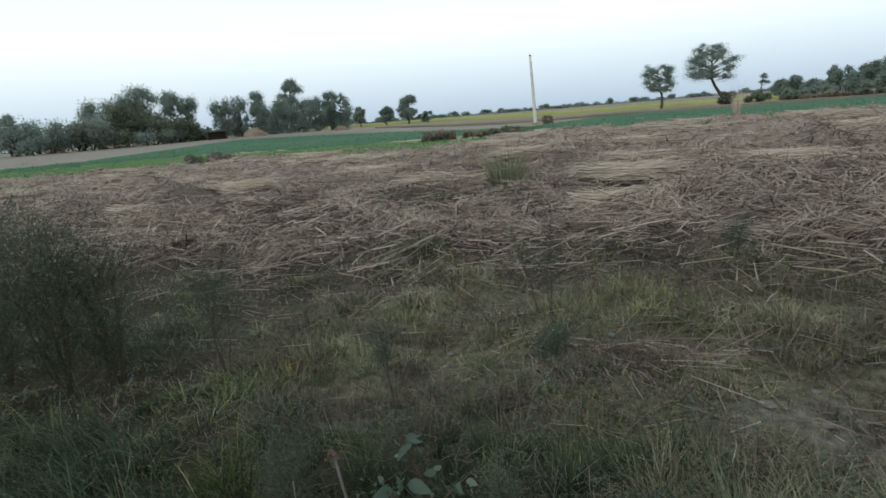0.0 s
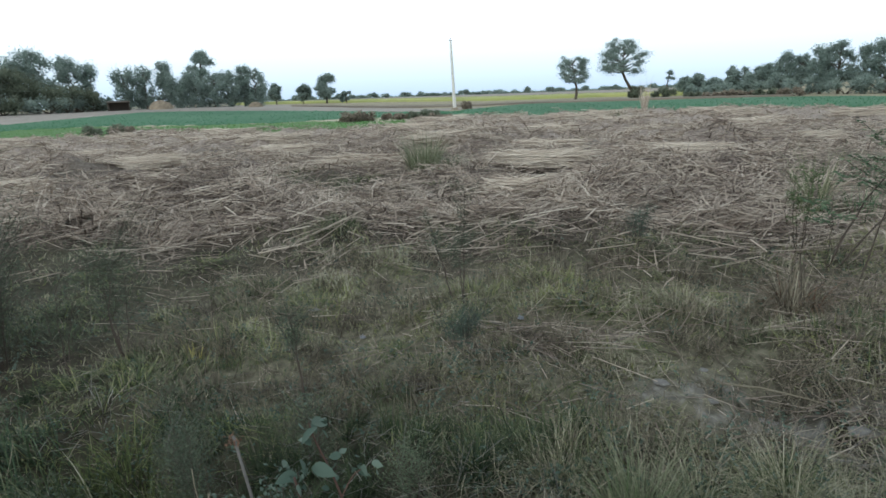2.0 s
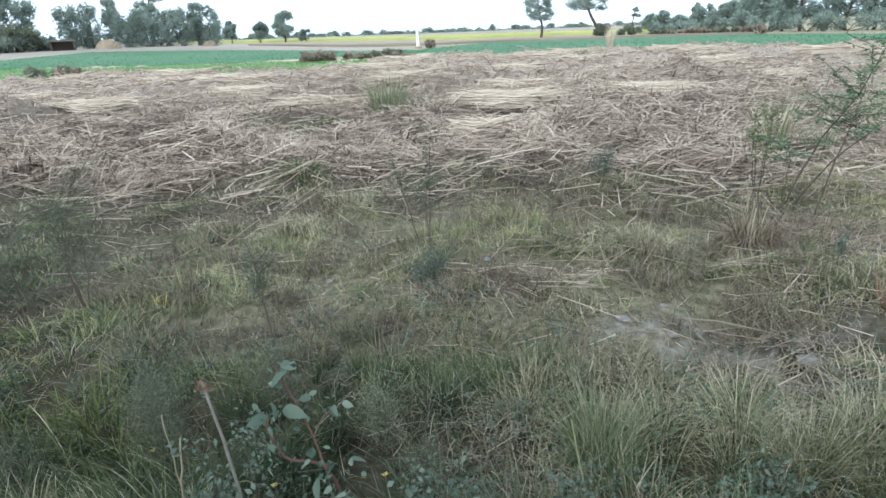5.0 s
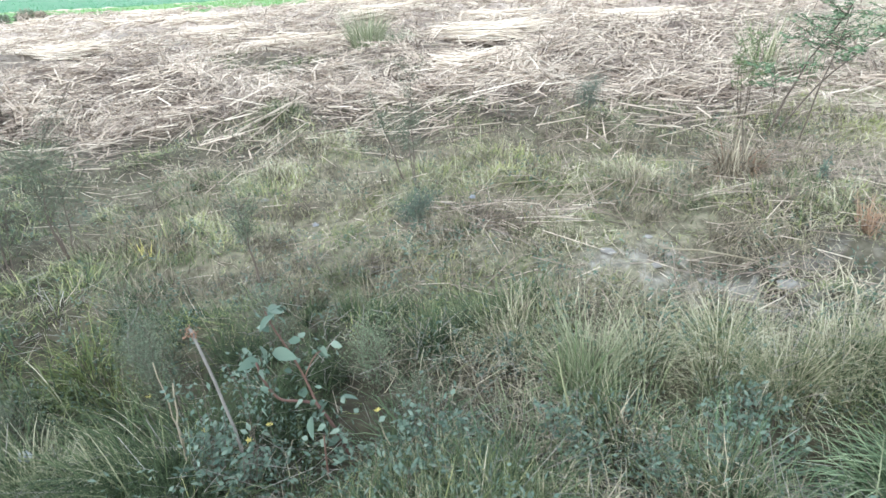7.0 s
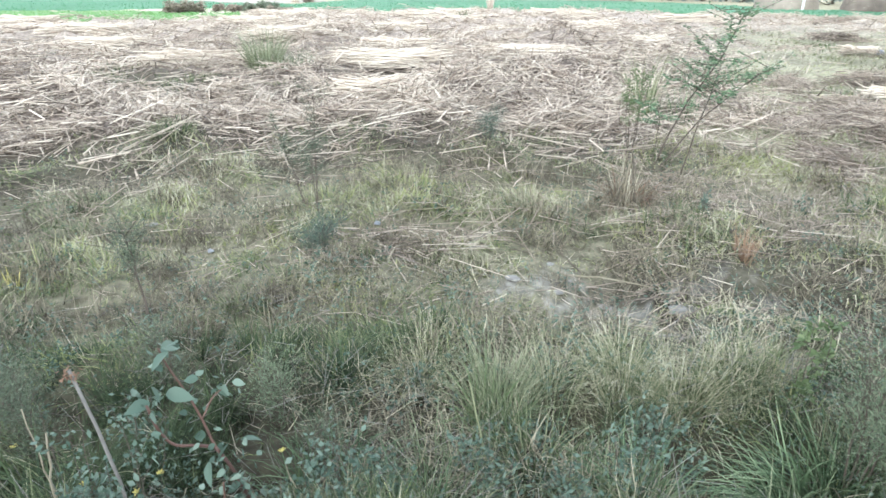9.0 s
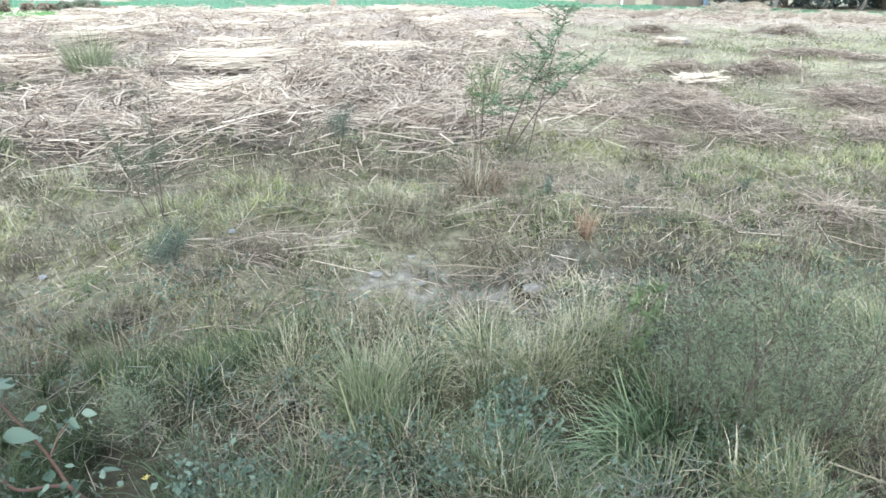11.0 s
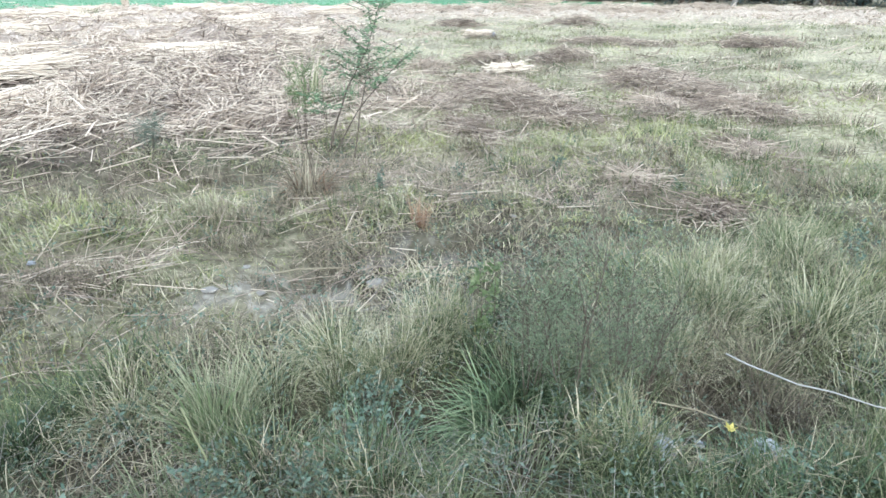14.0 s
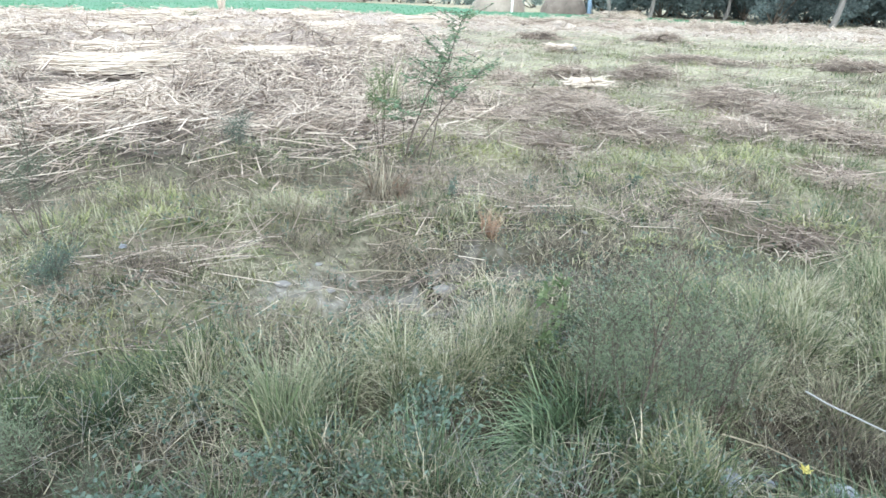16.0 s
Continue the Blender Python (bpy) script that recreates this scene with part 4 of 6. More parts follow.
for k, (x, y, h) in enumerate([(-2.1, 14.8, 0.16), (-1.5, 13.5, 0.15), (-0.9, 12.7, 0.15), (-1.9, 13.0, 0.13), (-2.7, 14.1, 0.14), (-0.4, 13.3, 0.12), (12.5, 33, 0.3), (17.5, 34.5, 0.35), (3.9, 30, 0.3), (-0.62, 7.5, 0.24)]):
    tuft(x, y, h, 1.3 if y > 8 else 0.4, 200, 0.022 if y > 8 else 0.01, "low green grass growing through cane trash", M_GRASS, 280 + k, lean=0.9, bend=0.6, tone=0.3)
tuft(18.4, 43.4, 2.5, 0.45, 60, 0.035, "tall pale dry reed clump above the straw", M_CANE, 301, "reed_clump", "reeds", 0.12, 0.25)
tuft(0.85, 13.95, 1.0, 0.7, 420, 0.014, "green reed clump rising from cane trash", M_BLUE, 302, "reed_clump", "reeds", 0.3, 0.5)
tuft(1.35, 14.0, 0.5, 0.9, 320, 0.012, "dark bluish-green reed clump in cane trash", M_RUSH, 303, "reed_clump", "reeds", 0.5, 0.5)
tuft(5.65, 7.65, 0.95, 0.5, 80, 0.014, "upright yellow-green reed clump beside a sapling", M_GRASS, 304, "reed_clump", "reeds", 0.35, 0.6)
tuft(6.0, 7.3, 0.5, 0.6, 60, 0.014, "green reed clump beside a sapling", M_RUSH, 305, "reed_clump", "reeds", 0.4, 0.4)
tuft(3.16, 4.39, 0.56, 0.24, 190, 0.010, "brown dead cane stool with drooping leaf strips", M_DRYTUFT, 306, "dry_tuft", "grass tuft", 0.38, 1.9, tone=0.26, hang=0.22, seg=4, tip=0.1)
tuft(3.14, 4.40, 0.58, 0.16, 8, 0.011, "pale dry stalks standing in a dead cane stool", M_DRYTUFT, 320, "dry_tuft", "grass tuft", 0.12, 0.35, tone=0.6, tip=0.1)
tuft(3.2, 4.42, 0.42, 0.3, 90, 0.012, "dark brown dead leaf strips sagging to the ground", M_RUST, 316, "dry_tuft", "grass tuft", 0.6, 1.9, tone=0.2, seg=4)
tuft(2.77, 4.39, 0.16, 0.05, 18, 0.012, "short cut cane stub", M_DRYTUFT, 317, "cane_stub", "stub", 0.08, 0.1, tone=0.7)
tuft(2.84, 3.82, 0.2, 0.4, 120, 0.008, "dark brown heap of dead twigs and leaves", M_DRYTUFT, 319, "dry_tuft", "grass tuft", 0.9, 0.9, tone=0.15)
tuft(3.24, 3.10, 0.24, 0.16, 110, 0.006, "reddish-brown dead tuft on bare silt", M_RUST, 307, "dry_tuft", "grass tuft", 0.3, 0.3)
tuft(1.82, 1.34, 0.46, 0.16, 330, 0.009, "dark green rush tuft with arching blades", M_RUSH, 308, "rush_tuft", "rush", 0.75, 1.9, tone=0.5, seg=4, sway=2.6, tip=0.8)
tuft(1.94, 1.28, 0.40, 0.14, 160, 0.008, "dark green rush tuft with arching blades", M_RUSH, 318, "rush_tuft", "rush", 0.7, 1.6, tone=0.3, seg=4, tip=0.5)
tuft(0.98, 2.17, 0.44, 0.3, 420, 0.0045, "blue-green feathery grass tuft", M_BLUE, 309, lean=0.4, bend=0.7, tone=0.45, tip=0.6)
tuft(0.92, 2.1, 0.3, 0.2, 120, 0.010, "bright green blades below a feathery tuft", M_FRESH, 310, lean=0.35, bend=0.9, tone=0.55)
STRAW = "soft straw-coloured grass tuft, green at the foot"
for k, (x, y, h, t) in enumerate([(1.30, 2.24, 0.36, 0.46), (1.64, 2.16, 0.34, 0.55), (1.77, 1.88, 0.38, 0.5), (1.5, 1.98, 0.34, 0.42), (2.05, 1.9, 0.3, 0.5), (2.86, 0.90, 0.36, 0.55), (3.07, 0.55, 0.36, 0.5), (3.27, 0.86, 0.36, 0.55), (3.56, 0.38, 0.36, 0.46), (4.28, 0.69, 0.42, 0.42), (3.9, 0.2, 0.4, 0.4), (3.75, 1.0, 0.34, 0.55), (0.7, 2.45, 0.3, 0.5), (4.7, 0.95, 0.36, 0.4), (4.5, 0.15, 0.4, 0.36), (3.4, -0.2, 0.38, 0.42), (-1.3, 2.08, 0.34, 0.4)]):
    tuft(x, y, h, 0.26, 420, 0.0036, STRAW, M_GRASS, 420 + k, lean=0.42, bend=1.3, tone=t, tip=0.65)
tuft(-1.38, 4.1, 0.26, 0.08, 9, 0.011, "yellowish upright grass tuft", M_YELLOW, 312, lean=0.12, bend=0.2, tone=0.7)
for k, (x, y, h, t) in enumerate([(-1.27, 2.0, 0.36, 0.42), (-1.05, 2.07, 0.32, 0.34), (-1.2, 2.2, 0.34, 0.38), (-0.92, 1.93, 0.28, 0.4), (-1.5, 2.2, 0.34, 0.3)]):
    tuft(x, y, h, 0.26, 240, 0.005, "arching straw-tipped grass tuft beside the path", M_GRASS, 470 + k, lean=0.6, bend=1.5, tone=t, tip=0.55, seg=4, sway=3.4 + 0.5 * (k % 3))
for k, (x, y, h) in enumerate([(-1.45, 3.0, 0.42), (-1.25, 2.75, 0.34), (-1.7, 2.9, 0.36)]):
    tuft(x, y, h, 0.3, 200, 0.006, "olive-green arching grass tuft", M_TURF, 480 + k, lean=0.55, bend=1.3, tone=0.16, tip=0.2, seg=4)
tuft(-1.75, 3.5, 0.26, 0.26, 34, 0.004, "silvery grey dead stems in the grass", M_GREYSTEM, 315, "dry_tuft", "grass tuft", lean=0.7, bend=0.7, tone=0.5)
for k, (x, y, h, s) in enumerate([(-1.6, 2.75, 0.34, 0.6), (-2.1, 3.0, 0.36, 0.7), (-1.1, 2.45, 0.34, 0.6), (-2.6, 3.3, 0.36, 0.7), (-1.9, 2.4, 0.36, 0.6), (-0.9, 2.1, 0.32, 0.5), (-1.5, 2.1, 0.36, 0.6), (-2.6, 2.6, 0.4, 0.7)]):
    tuft(x, y, h * 1.35, s, 420, 0.007, "dense arching dark green grass tuft", M_RUSH if k % 3 == 1 else M_GRASS, 330 + k, lean=0.6, bend=1.5, tone=0.14, sway=3.5, tip=0.4, seg=4)
for k, (x, y, h, s) in enumerate([(3.75, 0.35, 0.42, 0.5), (3.95, 0.75, 0.46, 0.6), (3.5, 1.15, 0.36, 0.5), (4.3, 0.6, 0.46, 0.7), (4.2, 1.3, 0.36, 0.6), (3.5, -0.1, 0.4, 0.5), (3.2, 1.25, 0.34, 0.5)]):
    tuft(x, y, h * 0.95, s, 260, 0.004, "tall grass tuft, green below and straw-coloured above", M_GRASS, 350 + k, lean=0.5, bend=1.3, tone=0.28 + 0.12 * (k % 3))
for k, (x, y, h, s) in enumerate([(0.45, 1.6, 0.32, 0.4), (1.05, 1.35, 0.32, 0.4), (2.3, -0.1, 0.34, 0.4), (1.25, 1.45, 0.36, 0.4), (0.6, 1.75, 0.34, 0.4), (0.95, 1.75, 0.40, 0.4), (0.15, 1.95, 0.34, 0.4), (1.6, 1.0, 0.34, 0.4), (1.9, 0.7, 0.30, 0.4), (2.1, 0.15, 0.32, 0.4), (1.75, 0.25, 0.3, 0.4), (-0.75, 1.75, 0.36, 0.4)]):
    tuft(x, y, h, s, 240, 0.006, "dense dark green grass tuft beside the path", (M_RUSH, M_BLUE, M_GRASS)[k % 3], 370 + k, lean=0.5, bend=1.2, tone=0.24)

for k, (x, y, h) in enumerate([(2.75, 0.62, 0.40), (2.55, 0.50, 0.34), (2.95, 0.80, 0.38), (2.85, 0.40, 0.36), (3.05, 0.58, 0.36), (2.62, 0.75, 0.36), (2.7, 0.28, 0.3)]):
    tuft(x, y, h, 0.34, 300, 0.005, "dark brown dead tuft of fine twigs in a hollow", M_DRYTUFT, 390 + k, "dry_tuft", "grass tuft", lean=0.7, bend=0.9, tone=0.08)
for k, (x, y, h) in enumerate([(3.25, 0.80, 0.42), (3.4, 0.45, 0.46), (3.2, 0.15, 0.42), (3.3, 1.05, 0.36), (2.95, 0.0, 0.36), (3.15, 0.95, 0.4)]):
    tuft(x, y, h, 0.36, 260, 0.005, "olive grass tuft overhanging a dark hollow", M_GRASS, 400 + k, lean=0.5, bend=1.3, tone=0.34 + 0.16 * (k % 2))
tuft(1.86, 0.90, 0.30, 0.08, 16, 0.014, "tan dried leaf strips on a dead stalk", M_DRYTUFT, 410, "dry_tuft", "grass tuft", lean=0.3, bend=1.2, tone=0.8)


# ---- shrubs and saplings near the path ----
def shrub(x, y, height, label, seed, stems, leafy, leaf_len, leaf_wid, leaf_mat, stem_mat, spread=0.3, thick=0.006, lean=(0, 0), low=0.3, name="sapling", category="sapling", group="saplings in the grass", side=5, fuzz=0.05):
    """Thin stems from one foot, with side twigs that carry the leaves."""
    g = np.random.default_rng(seed)
    ob = thing(name, x, y, label, category, group)
    wood, trunks, at, way = [], [], [], []
    for k in range(stems):
        t = g.uniform(0, 6.28)
        h = height * (1 if k == 0 else g.uniform(0.6, 1.0))
        tip = np.array([lean[0] * h + math.cos(t) * spread * g.uniform(0.3, 1.0), lean[1] * h + math.sin(t) * spread * g.uniform(0.3, 1.0), h])
        foot = np.array([math.cos(t), math.sin(t), 0]) * 0.03 * (stems > 1) + (0, 0, -0.03)
        line = bent(foot, tip, 0.04 * h, 9)
        trunks.append(tube(line, np.linspace(thick, thick * 0.25, 9) * (1 if k == 0 else 0.8), 5))
        for _ in range(side):
            s = g.uniform(low, 0.98)
            p = line[0] + (line[-1] - line[0]) * s
            i = min(7, int(s * 8))
            p = line[i] + (line[i + 1] - line[i]) * (s * 8 - i)
            a2 = g.uniform(0, 6.28)
            q = p + np.array([math.cos(a2), math.sin(a2), g.uniform(0.1, 1.0)]) * spread * g.uniform(0.25, 0.7)
            twig = bent(p, q, 0.02 * h, 4)
            wood.append(tube(twig, np.linspace(thick * 0.35, thick * 0.12, 4), 4))
            m = max(1, leafy // (stems * side))
            u = g.random(m)[:, None]
            at.append(twig[0] + (twig[-1] - twig[0]) * u + g.normal(0, fuzz * height * 0.35, (m, 3)))
            way.append((q - p)[None] * 1.0 / max(1e-6, np.linalg.norm(q - p)) + g.normal(0, 0.9, (m, 3)))
    for v, f, a in trunks:
        part("stem", smooth(mesh_of("stem", v, f, stem_mat, vary=a)), ob)
    v, f, a = join(wood)
    tagged(part("twig_spray", smooth(mesh_of("twig_spray", v, f, stem_mat, vary=a)), ob), kind="stuff")
    at, way = np.concatenate(at), np.concatenate(way)
    at[:, 2] = np.maximum(at[:, 2], 0.01)
    n = len(at)
    v, f, a = leaves(at, way, leaf_len * g.uniform(0.6, 1.3, n), leaf_wid * g.uniform(0.6, 1.3, n), np.clip(g.normal(0.5, 0.22, n), 0, 1))
    part("foliage", mesh_of("foliage", v, f, leaf_mat, vary=a), ob)
    return ob


def wispy(x, y, height, width, label, seed, stems, leafy, bare=0.35, lean=(0.0, 0.0), material=None, name="sapling", category="sapling", group="saplings in the grass", thick=0.007, fine=1.0):
    """Thin dark stems, bare below, that break up into plumes of needle-fine leaves."""
    g = np.random.default_rng(seed)
    ob = thing(name, x, y, label, category, group)
    twigs, at, way = [], [], []
    for k in range(stems):
        t = g.uniform(0, 6.28)
        h = height * (1 if k == 0 else g.uniform(0.65, 0.95))
        out = width * 0.5 * g.uniform(0.2, 0.7)
        line = bent((0.015 * math.cos(t), 0.015 * math.sin(t), -0.03), (lean[0] * h + out * math.cos(t), lean[1] * h + out * math.sin(t), h), 0.05 * h, 9)
        v, f, a = tube(line, np.linspace(thick, thick * 0.25, 9) * (1 if k == 0 else 0.8), 5)
        part("stem", smooth(mesh_of("stem", v, f, M_STEM, vary=a)), ob)
        n = 16
        for u in g.uniform(bare, 1.0, n):
            q = min(7, int(u * 8))
            p = line[q] + (line[q + 1] - line[q]) * (u * 8 - q)
            a2, far = g.uniform(0, 6.28), width * g.uniform(0.18, 0.5)
            e = p + np.array([math.cos(a2) * far, math.sin(a2) * far, far * g.uniform(0.5, 1.5)])
            twigs.append((p, e))
            m = max(2, leafy // (stems * n))
            along = g.random(m)[:, None] ** 0.7
            at.append(p + (e - p) * along + g.normal(0, 0.10 * width, (m, 3)) * (0.3 + 0.7 * along))
            way.append((e - p)[None] / np.linalg.norm(e - p) + g.normal(0, 0.6, (m, 3)))
    a, b = np.array([p for p, _ in twigs]), np.array([e for _, e in twigs])
    v, f, c = sticks(a, b, np.full(len(a), thick * 0.22), np.full(len(a), 0.3), 3, False)
    tagged(part("twig_spray", mesh_of("twig_spray", v, f, M_STEM, vary=c), ob), kind="stuff")
    at, way = np.concatenate(at), np.concatenate(way)
    n = len(at)
    at[:, 2] = np.maximum(at[:, 2], 0.01)
    v, f, a = leaves(at, way, g.uniform(0.012, 0.03, n) * fine, g.uniform(0.0022, 0.004, n) * fine, np.clip(g.normal(0.45, 0.22, n), 0, 1))
    tagged(part("foliage", mesh_of("foliage", v, f, material or M_HAZE, vary=a), ob), kind="stuff")


TAMARISK = "dark grey-green dense shrub with many upright stems and fine foliage"
for k, (x, y, h, w, n) in enumerate([(-3.1, 4.2, 1.32, 0.8, 12000), (-3.7, 4.4, 1.4, 0.8, 12000), (-2.78, 4.35, 1.12, 0.7, 8000), (-3.4, 3.75, 0.9, 0.7, 6000)]):
    wispy(x, y, h, w, TAMARISK, 440 + k, 10, n, 0.12, name="shrub", category="shrub", group="shrubs beside the path", thick=0.008, fine=1.7)
WISP = "thin dark sapling with wispy grey-green foliage"
wispy(0.56, 4.75, 0.95, 0.30, WISP, 403, 2, 2600, 0.45, (0.0, 0.0))
wispy(0.50, 4.85, 0.68, 0.28, WISP, 404, 1, 1300, 0.5, (-0.25, 0.0))
wispy(-0.57, 3.4, 0.62, 0.34, "thin dark sapling with a bare crooked stem and wispy top", 405, 1, 1700, 0.62, (-0.12, 0.05), thick=0.009)
wispy(-1.92, 4.26, 0.85, 0.62, WISP, 406, 4, 6500, 0.35)
wispy(-2.2, 4.05, 0.6, 0.45, WISP, 409, 3, 3000, 0.3)
HAZY = "soft hazy grey-green weed in long grass"
for k, (x, y, h, w, n, foot) in enumerate([(-1.05, 2.75, 0.66, 0.36, 4200, 0.15), (-0.9, 2.5, 0.5, 0.3, 2600, 0.15), (0.02, 2.4, 0.40, 0.26, 2600, 0.1), (-0.4, 2.7, 0.44, 0.28, 2000, 0.2), (-1.5, 2.45, 0.45, 0.3, 2200, 0.1), (0.2, 2.1, 0.3, 0.22, 1400, 0.1)]):
    wispy(x, y, h, w, HAZY, 470 + k, 4, n, foot, material=(M_HAZE, M_FEATHER)[k == 2], name="weed", category="weed", group="weeds in the grass", thick=0.004)


def thorn_sapling(x, y, seed):
    """Leaning bare stems whose side branches carry rows of small paired leaflets."""
    g = np.random.default_rng(seed)
    ob = thing("sapling", x, y, "young thorn sapling with leaning bare stems and sprays of green leaflets", "sapling", "saplings in the grass")
    stems = [[(-0.14, 0.31, -0.03), (-0.03, 0.2, 0.42), (0.06, 0.1, 0.78), (0.2, -0.08, 1.18), (0.30, -0.2, 1.62)],
             [(0, 0, -0.03), (0.04, -0.03, 0.4), (0.12, -0.1, 0.78), (0.18, -0.15, 1.22)],
             [(-0.12, 0.29, -0.03), (0.1, 0.05, 0.5), (0.28, -0.16, 0.84), (0.50, -0.36, 1.12)],
             [(-0.13, 0.30, -0.03), (-0.1, 0.28, 0.4), (-0.12, 0.3, 0.85)]]
    at, way, twigs = [], [], []
    for k, p in enumerate(stems):
        p = np.array(p, float)
        s = np.linspace(0, 1, 9)
        old = np.linspace(0, 1, len(p))
        line = np.stack([np.interp(s, old, p[:, c]) for c in range(3)], 1) + g.normal(0, 0.008, (9, 3)) * (s[:, None] > 0)
        thick = (0.013, 0.010, 0.010, 0.006)[k]
        v, f, a = tube(line, np.linspace(thick, thick * 0.25, 9), 6)
        part("stem", smooth(mesh_of("stem", v, f, M_STEM, vary=a)), ob)
        for u in np.concatenate([g.uniform(0.55, 1.0, (26, 16, 14, 9)[k]), [1.0]]):
            q = min(7, int(u * 8))
            b = line[q] + (line[q + 1] - line[q]) * (u * 8 - q)
            t, far = g.uniform(0, 6.28), g.uniform(0.12, 0.42) * (1.15 - 0.5 * abs(u - 0.75))
            e = b + np.array([math.cos(t) * far, math.sin(t) * far, far * g.uniform(-0.1, 0.8)])
            twigs.append((b, e))
            m = int(9 + 50 * far)
            d = (e - b) / np.linalg.norm(e - b)
            side = np.cross(d, (0, 0, 1.0))
            side /= np.linalg.norm(side)
            j = np.linspace(0.2, 1.0, m)
            sign = np.where(np.arange(m) % 2, 1.0, -1.0)
            at.append(b + (e - b)[None] * j[:, None] + g.normal(0, 0.012, (m, 3)))
            way.append(d[None] * 0.5 + side[None] * sign[:, None] + g.normal(0, 0.25, (m, 3)))
    a, b = np.array([p for p, _ in twigs]), np.array([e for _, e in twigs])
    v, f, c = sticks(a, b, np.full(len(a), 0.0028), np.full(len(a), 0.3), 4, False)
    tagged(part("twig_spray", mesh_of("twig_spray", v, f, M_STEM, vary=c), ob), kind="stuff")
    at, way = np.concatenate(at), np.concatenate(way)
    n = len(at)
    v, f, a = leaves(at, way, g.uniform(0.03, 0.06, n), g.uniform(0.012, 0.02, n), np.clip(g.normal(0.5, 0.22, n), 0, 1))
    tagged(part("foliage", mesh_of("foliage", v, f, M_SAPLEAF, vary=a), ob), kind="stuff")


thorn_sapling(4.2, 5.0, 409)
shrub(4.1, 5.7, 0.98, "bushy yellow-green weed beside a sapling", 411, 4, 700, 0.04, 0.012, M_FRESH, M_STEM, 0.16, 0.006, low=0.45, side=7, fuzz=0.08, name="weed", category="weed", group="weeds in the grass")
FEATHER = "grey-green feathery shrub with thin dark branching stems"
for k, (x, y, h, w, n) in enumerate([(2.06, 1.06, 0.82, 0.52, 6500), (2.3, 0.98, 0.72, 0.46, 4200), (2.0, 1.25, 0.66, 0.4, 3000), (2.5, 0.92, 0.62, 0.4, 2600)]):
    wispy(x, y, h, w, FEATHER, 412 + k, 5, n, 0.22, material=M_FEATHER, name="shrub", category="shrub", group="shrubs beside the path", thick=0.0065)
shrub(2.24, 1.68, 0.46, "small upright green weed with oval leaves", 416, 4, 220, 0.05, 0.02, M_FRESH, M_STEM, 0.07, 0.004, low=0.2, side=6, name="weed", category="weed", group="weeds in the grass")


def red_weed(x, y, seed):
    """A broad-leaved weed: one main stem that forks, each fork arching up, with large leaves near the tips."""
    g = np.random.default_rng(seed)
    ob = thing("weed", x, y, "broad-leaved weed with arching dark red stems and large blue-green leaves", "weed", "weeds in the grass")
    lines = [np.array(p, float) for p in ([(0.02, 0, -0.12), (-0.026, 0, 0.13), (-0.068, 0.01, 0.27), (-0.114, 0.02, 0.365)],
                                          [(-0.114, 0.02, 0.365), (-0.17, 0.01, 0.392), (-0.234, 0.0, 0.418), (-0.272, 0.0, 0.49), (-0.286, 0.0, 0.565)],
                                          [(-0.114, 0.02, 0.365), (-0.141, 0.04, 0.459), (-0.173, 0.04, 0.561), (-0.213, 0.04, 0.661), (-0.228, 0.04, 0.72)],
                                          [(-0.11, -0.1, -0.10), (-0.105, -0.1, 0.167), (-0.096, -0.1, 0.319)],
                                          [(-0.141, 0.04, 0.459), (-0.10, 0.05, 0.52), (-0.06, 0.05, 0.55)])]
    rise = np.array([1.0, 1.0, 1.12])
    for k, p in enumerate(lines):
        p = flowing(p * rise + (0, 0, 0.07))
        v, f, a = tube(p, np.linspace((0.0075, 0.006, 0.005, 0.005, 0.003)[k], (0.006, 0.004, 0.0025, 0.003, 0.002)[k], len(p)), 7, 0.3 + 0.15 * k)
        part("stem", smooth(mesh_of("stem", v, f, M_REDSTEM, vary=a)), ob)
    big = [(-0.25, 0.03, 0.59, 0.11), (-0.23, 0.02, 0.58, 0.10), (-0.28, 0.02, 0.56, 0.09), (-0.22, 0.04, 0.72, 0.08), (-0.20, 0.03, 0.71, 0.085), (-0.17, 0.05, 0.73, 0.06), (-0.13, 0.04, 0.6, 0.06), (-0.07, 0.05, 0.55, 0.07), (-0.05, 0.05, 0.54, 0.06),
           (-0.07, 0.03, 0.36, 0.09), (-0.03, 0.02, 0.37, 0.08), (-0.14, 0.0, 0.33, 0.09), (-0.16, 0.02, 0.4, 0.07), (-0.05, 0.0, 0.22, 0.07), (-0.10, 0.02, 0.3, 0.07)]
    base = np.array([b[:3] for b in big]) * rise + (0, 0, 0.07)
    size = np.array([b[3] for b in big])
    m = len(big)
    ways = np.stack([g.normal(0, 0.9, m), g.normal(-0.4, 0.5, m), g.normal(-0.1, 0.5, m)], 1)
    for k in range(m):
        v, f, a = broad_leaves(base[k:k + 1], ways[k:k + 1], size[k:k + 1] * 0.85, size[k:k + 1] * 0.5, g.uniform(0.2, 0.75, 1))
        part("leaf", smooth(mesh_of("leaf", v, f, M_TEAL, vary=a)), ob)
    small = np.concatenate([(p * rise)[1:][g.integers(0, len(p) - 1, 14)] + (0, 0, 0.07) + g.normal(0, 0.035, (14, 3)) for p in lines])
    q = len(small)
    v, f, a = broad_leaves(small, g.normal(0, 1, (q, 3)), g.uniform(0.018, 0.045, q), g.uniform(0.012, 0.028, q), g.uniform(0.1, 1.0, q))
    tagged(part("foliage", mesh_of("foliage", v, f, M_TEAL, vary=a), ob), kind="stuff")


red_weed(-0.08, 1.86, 415)
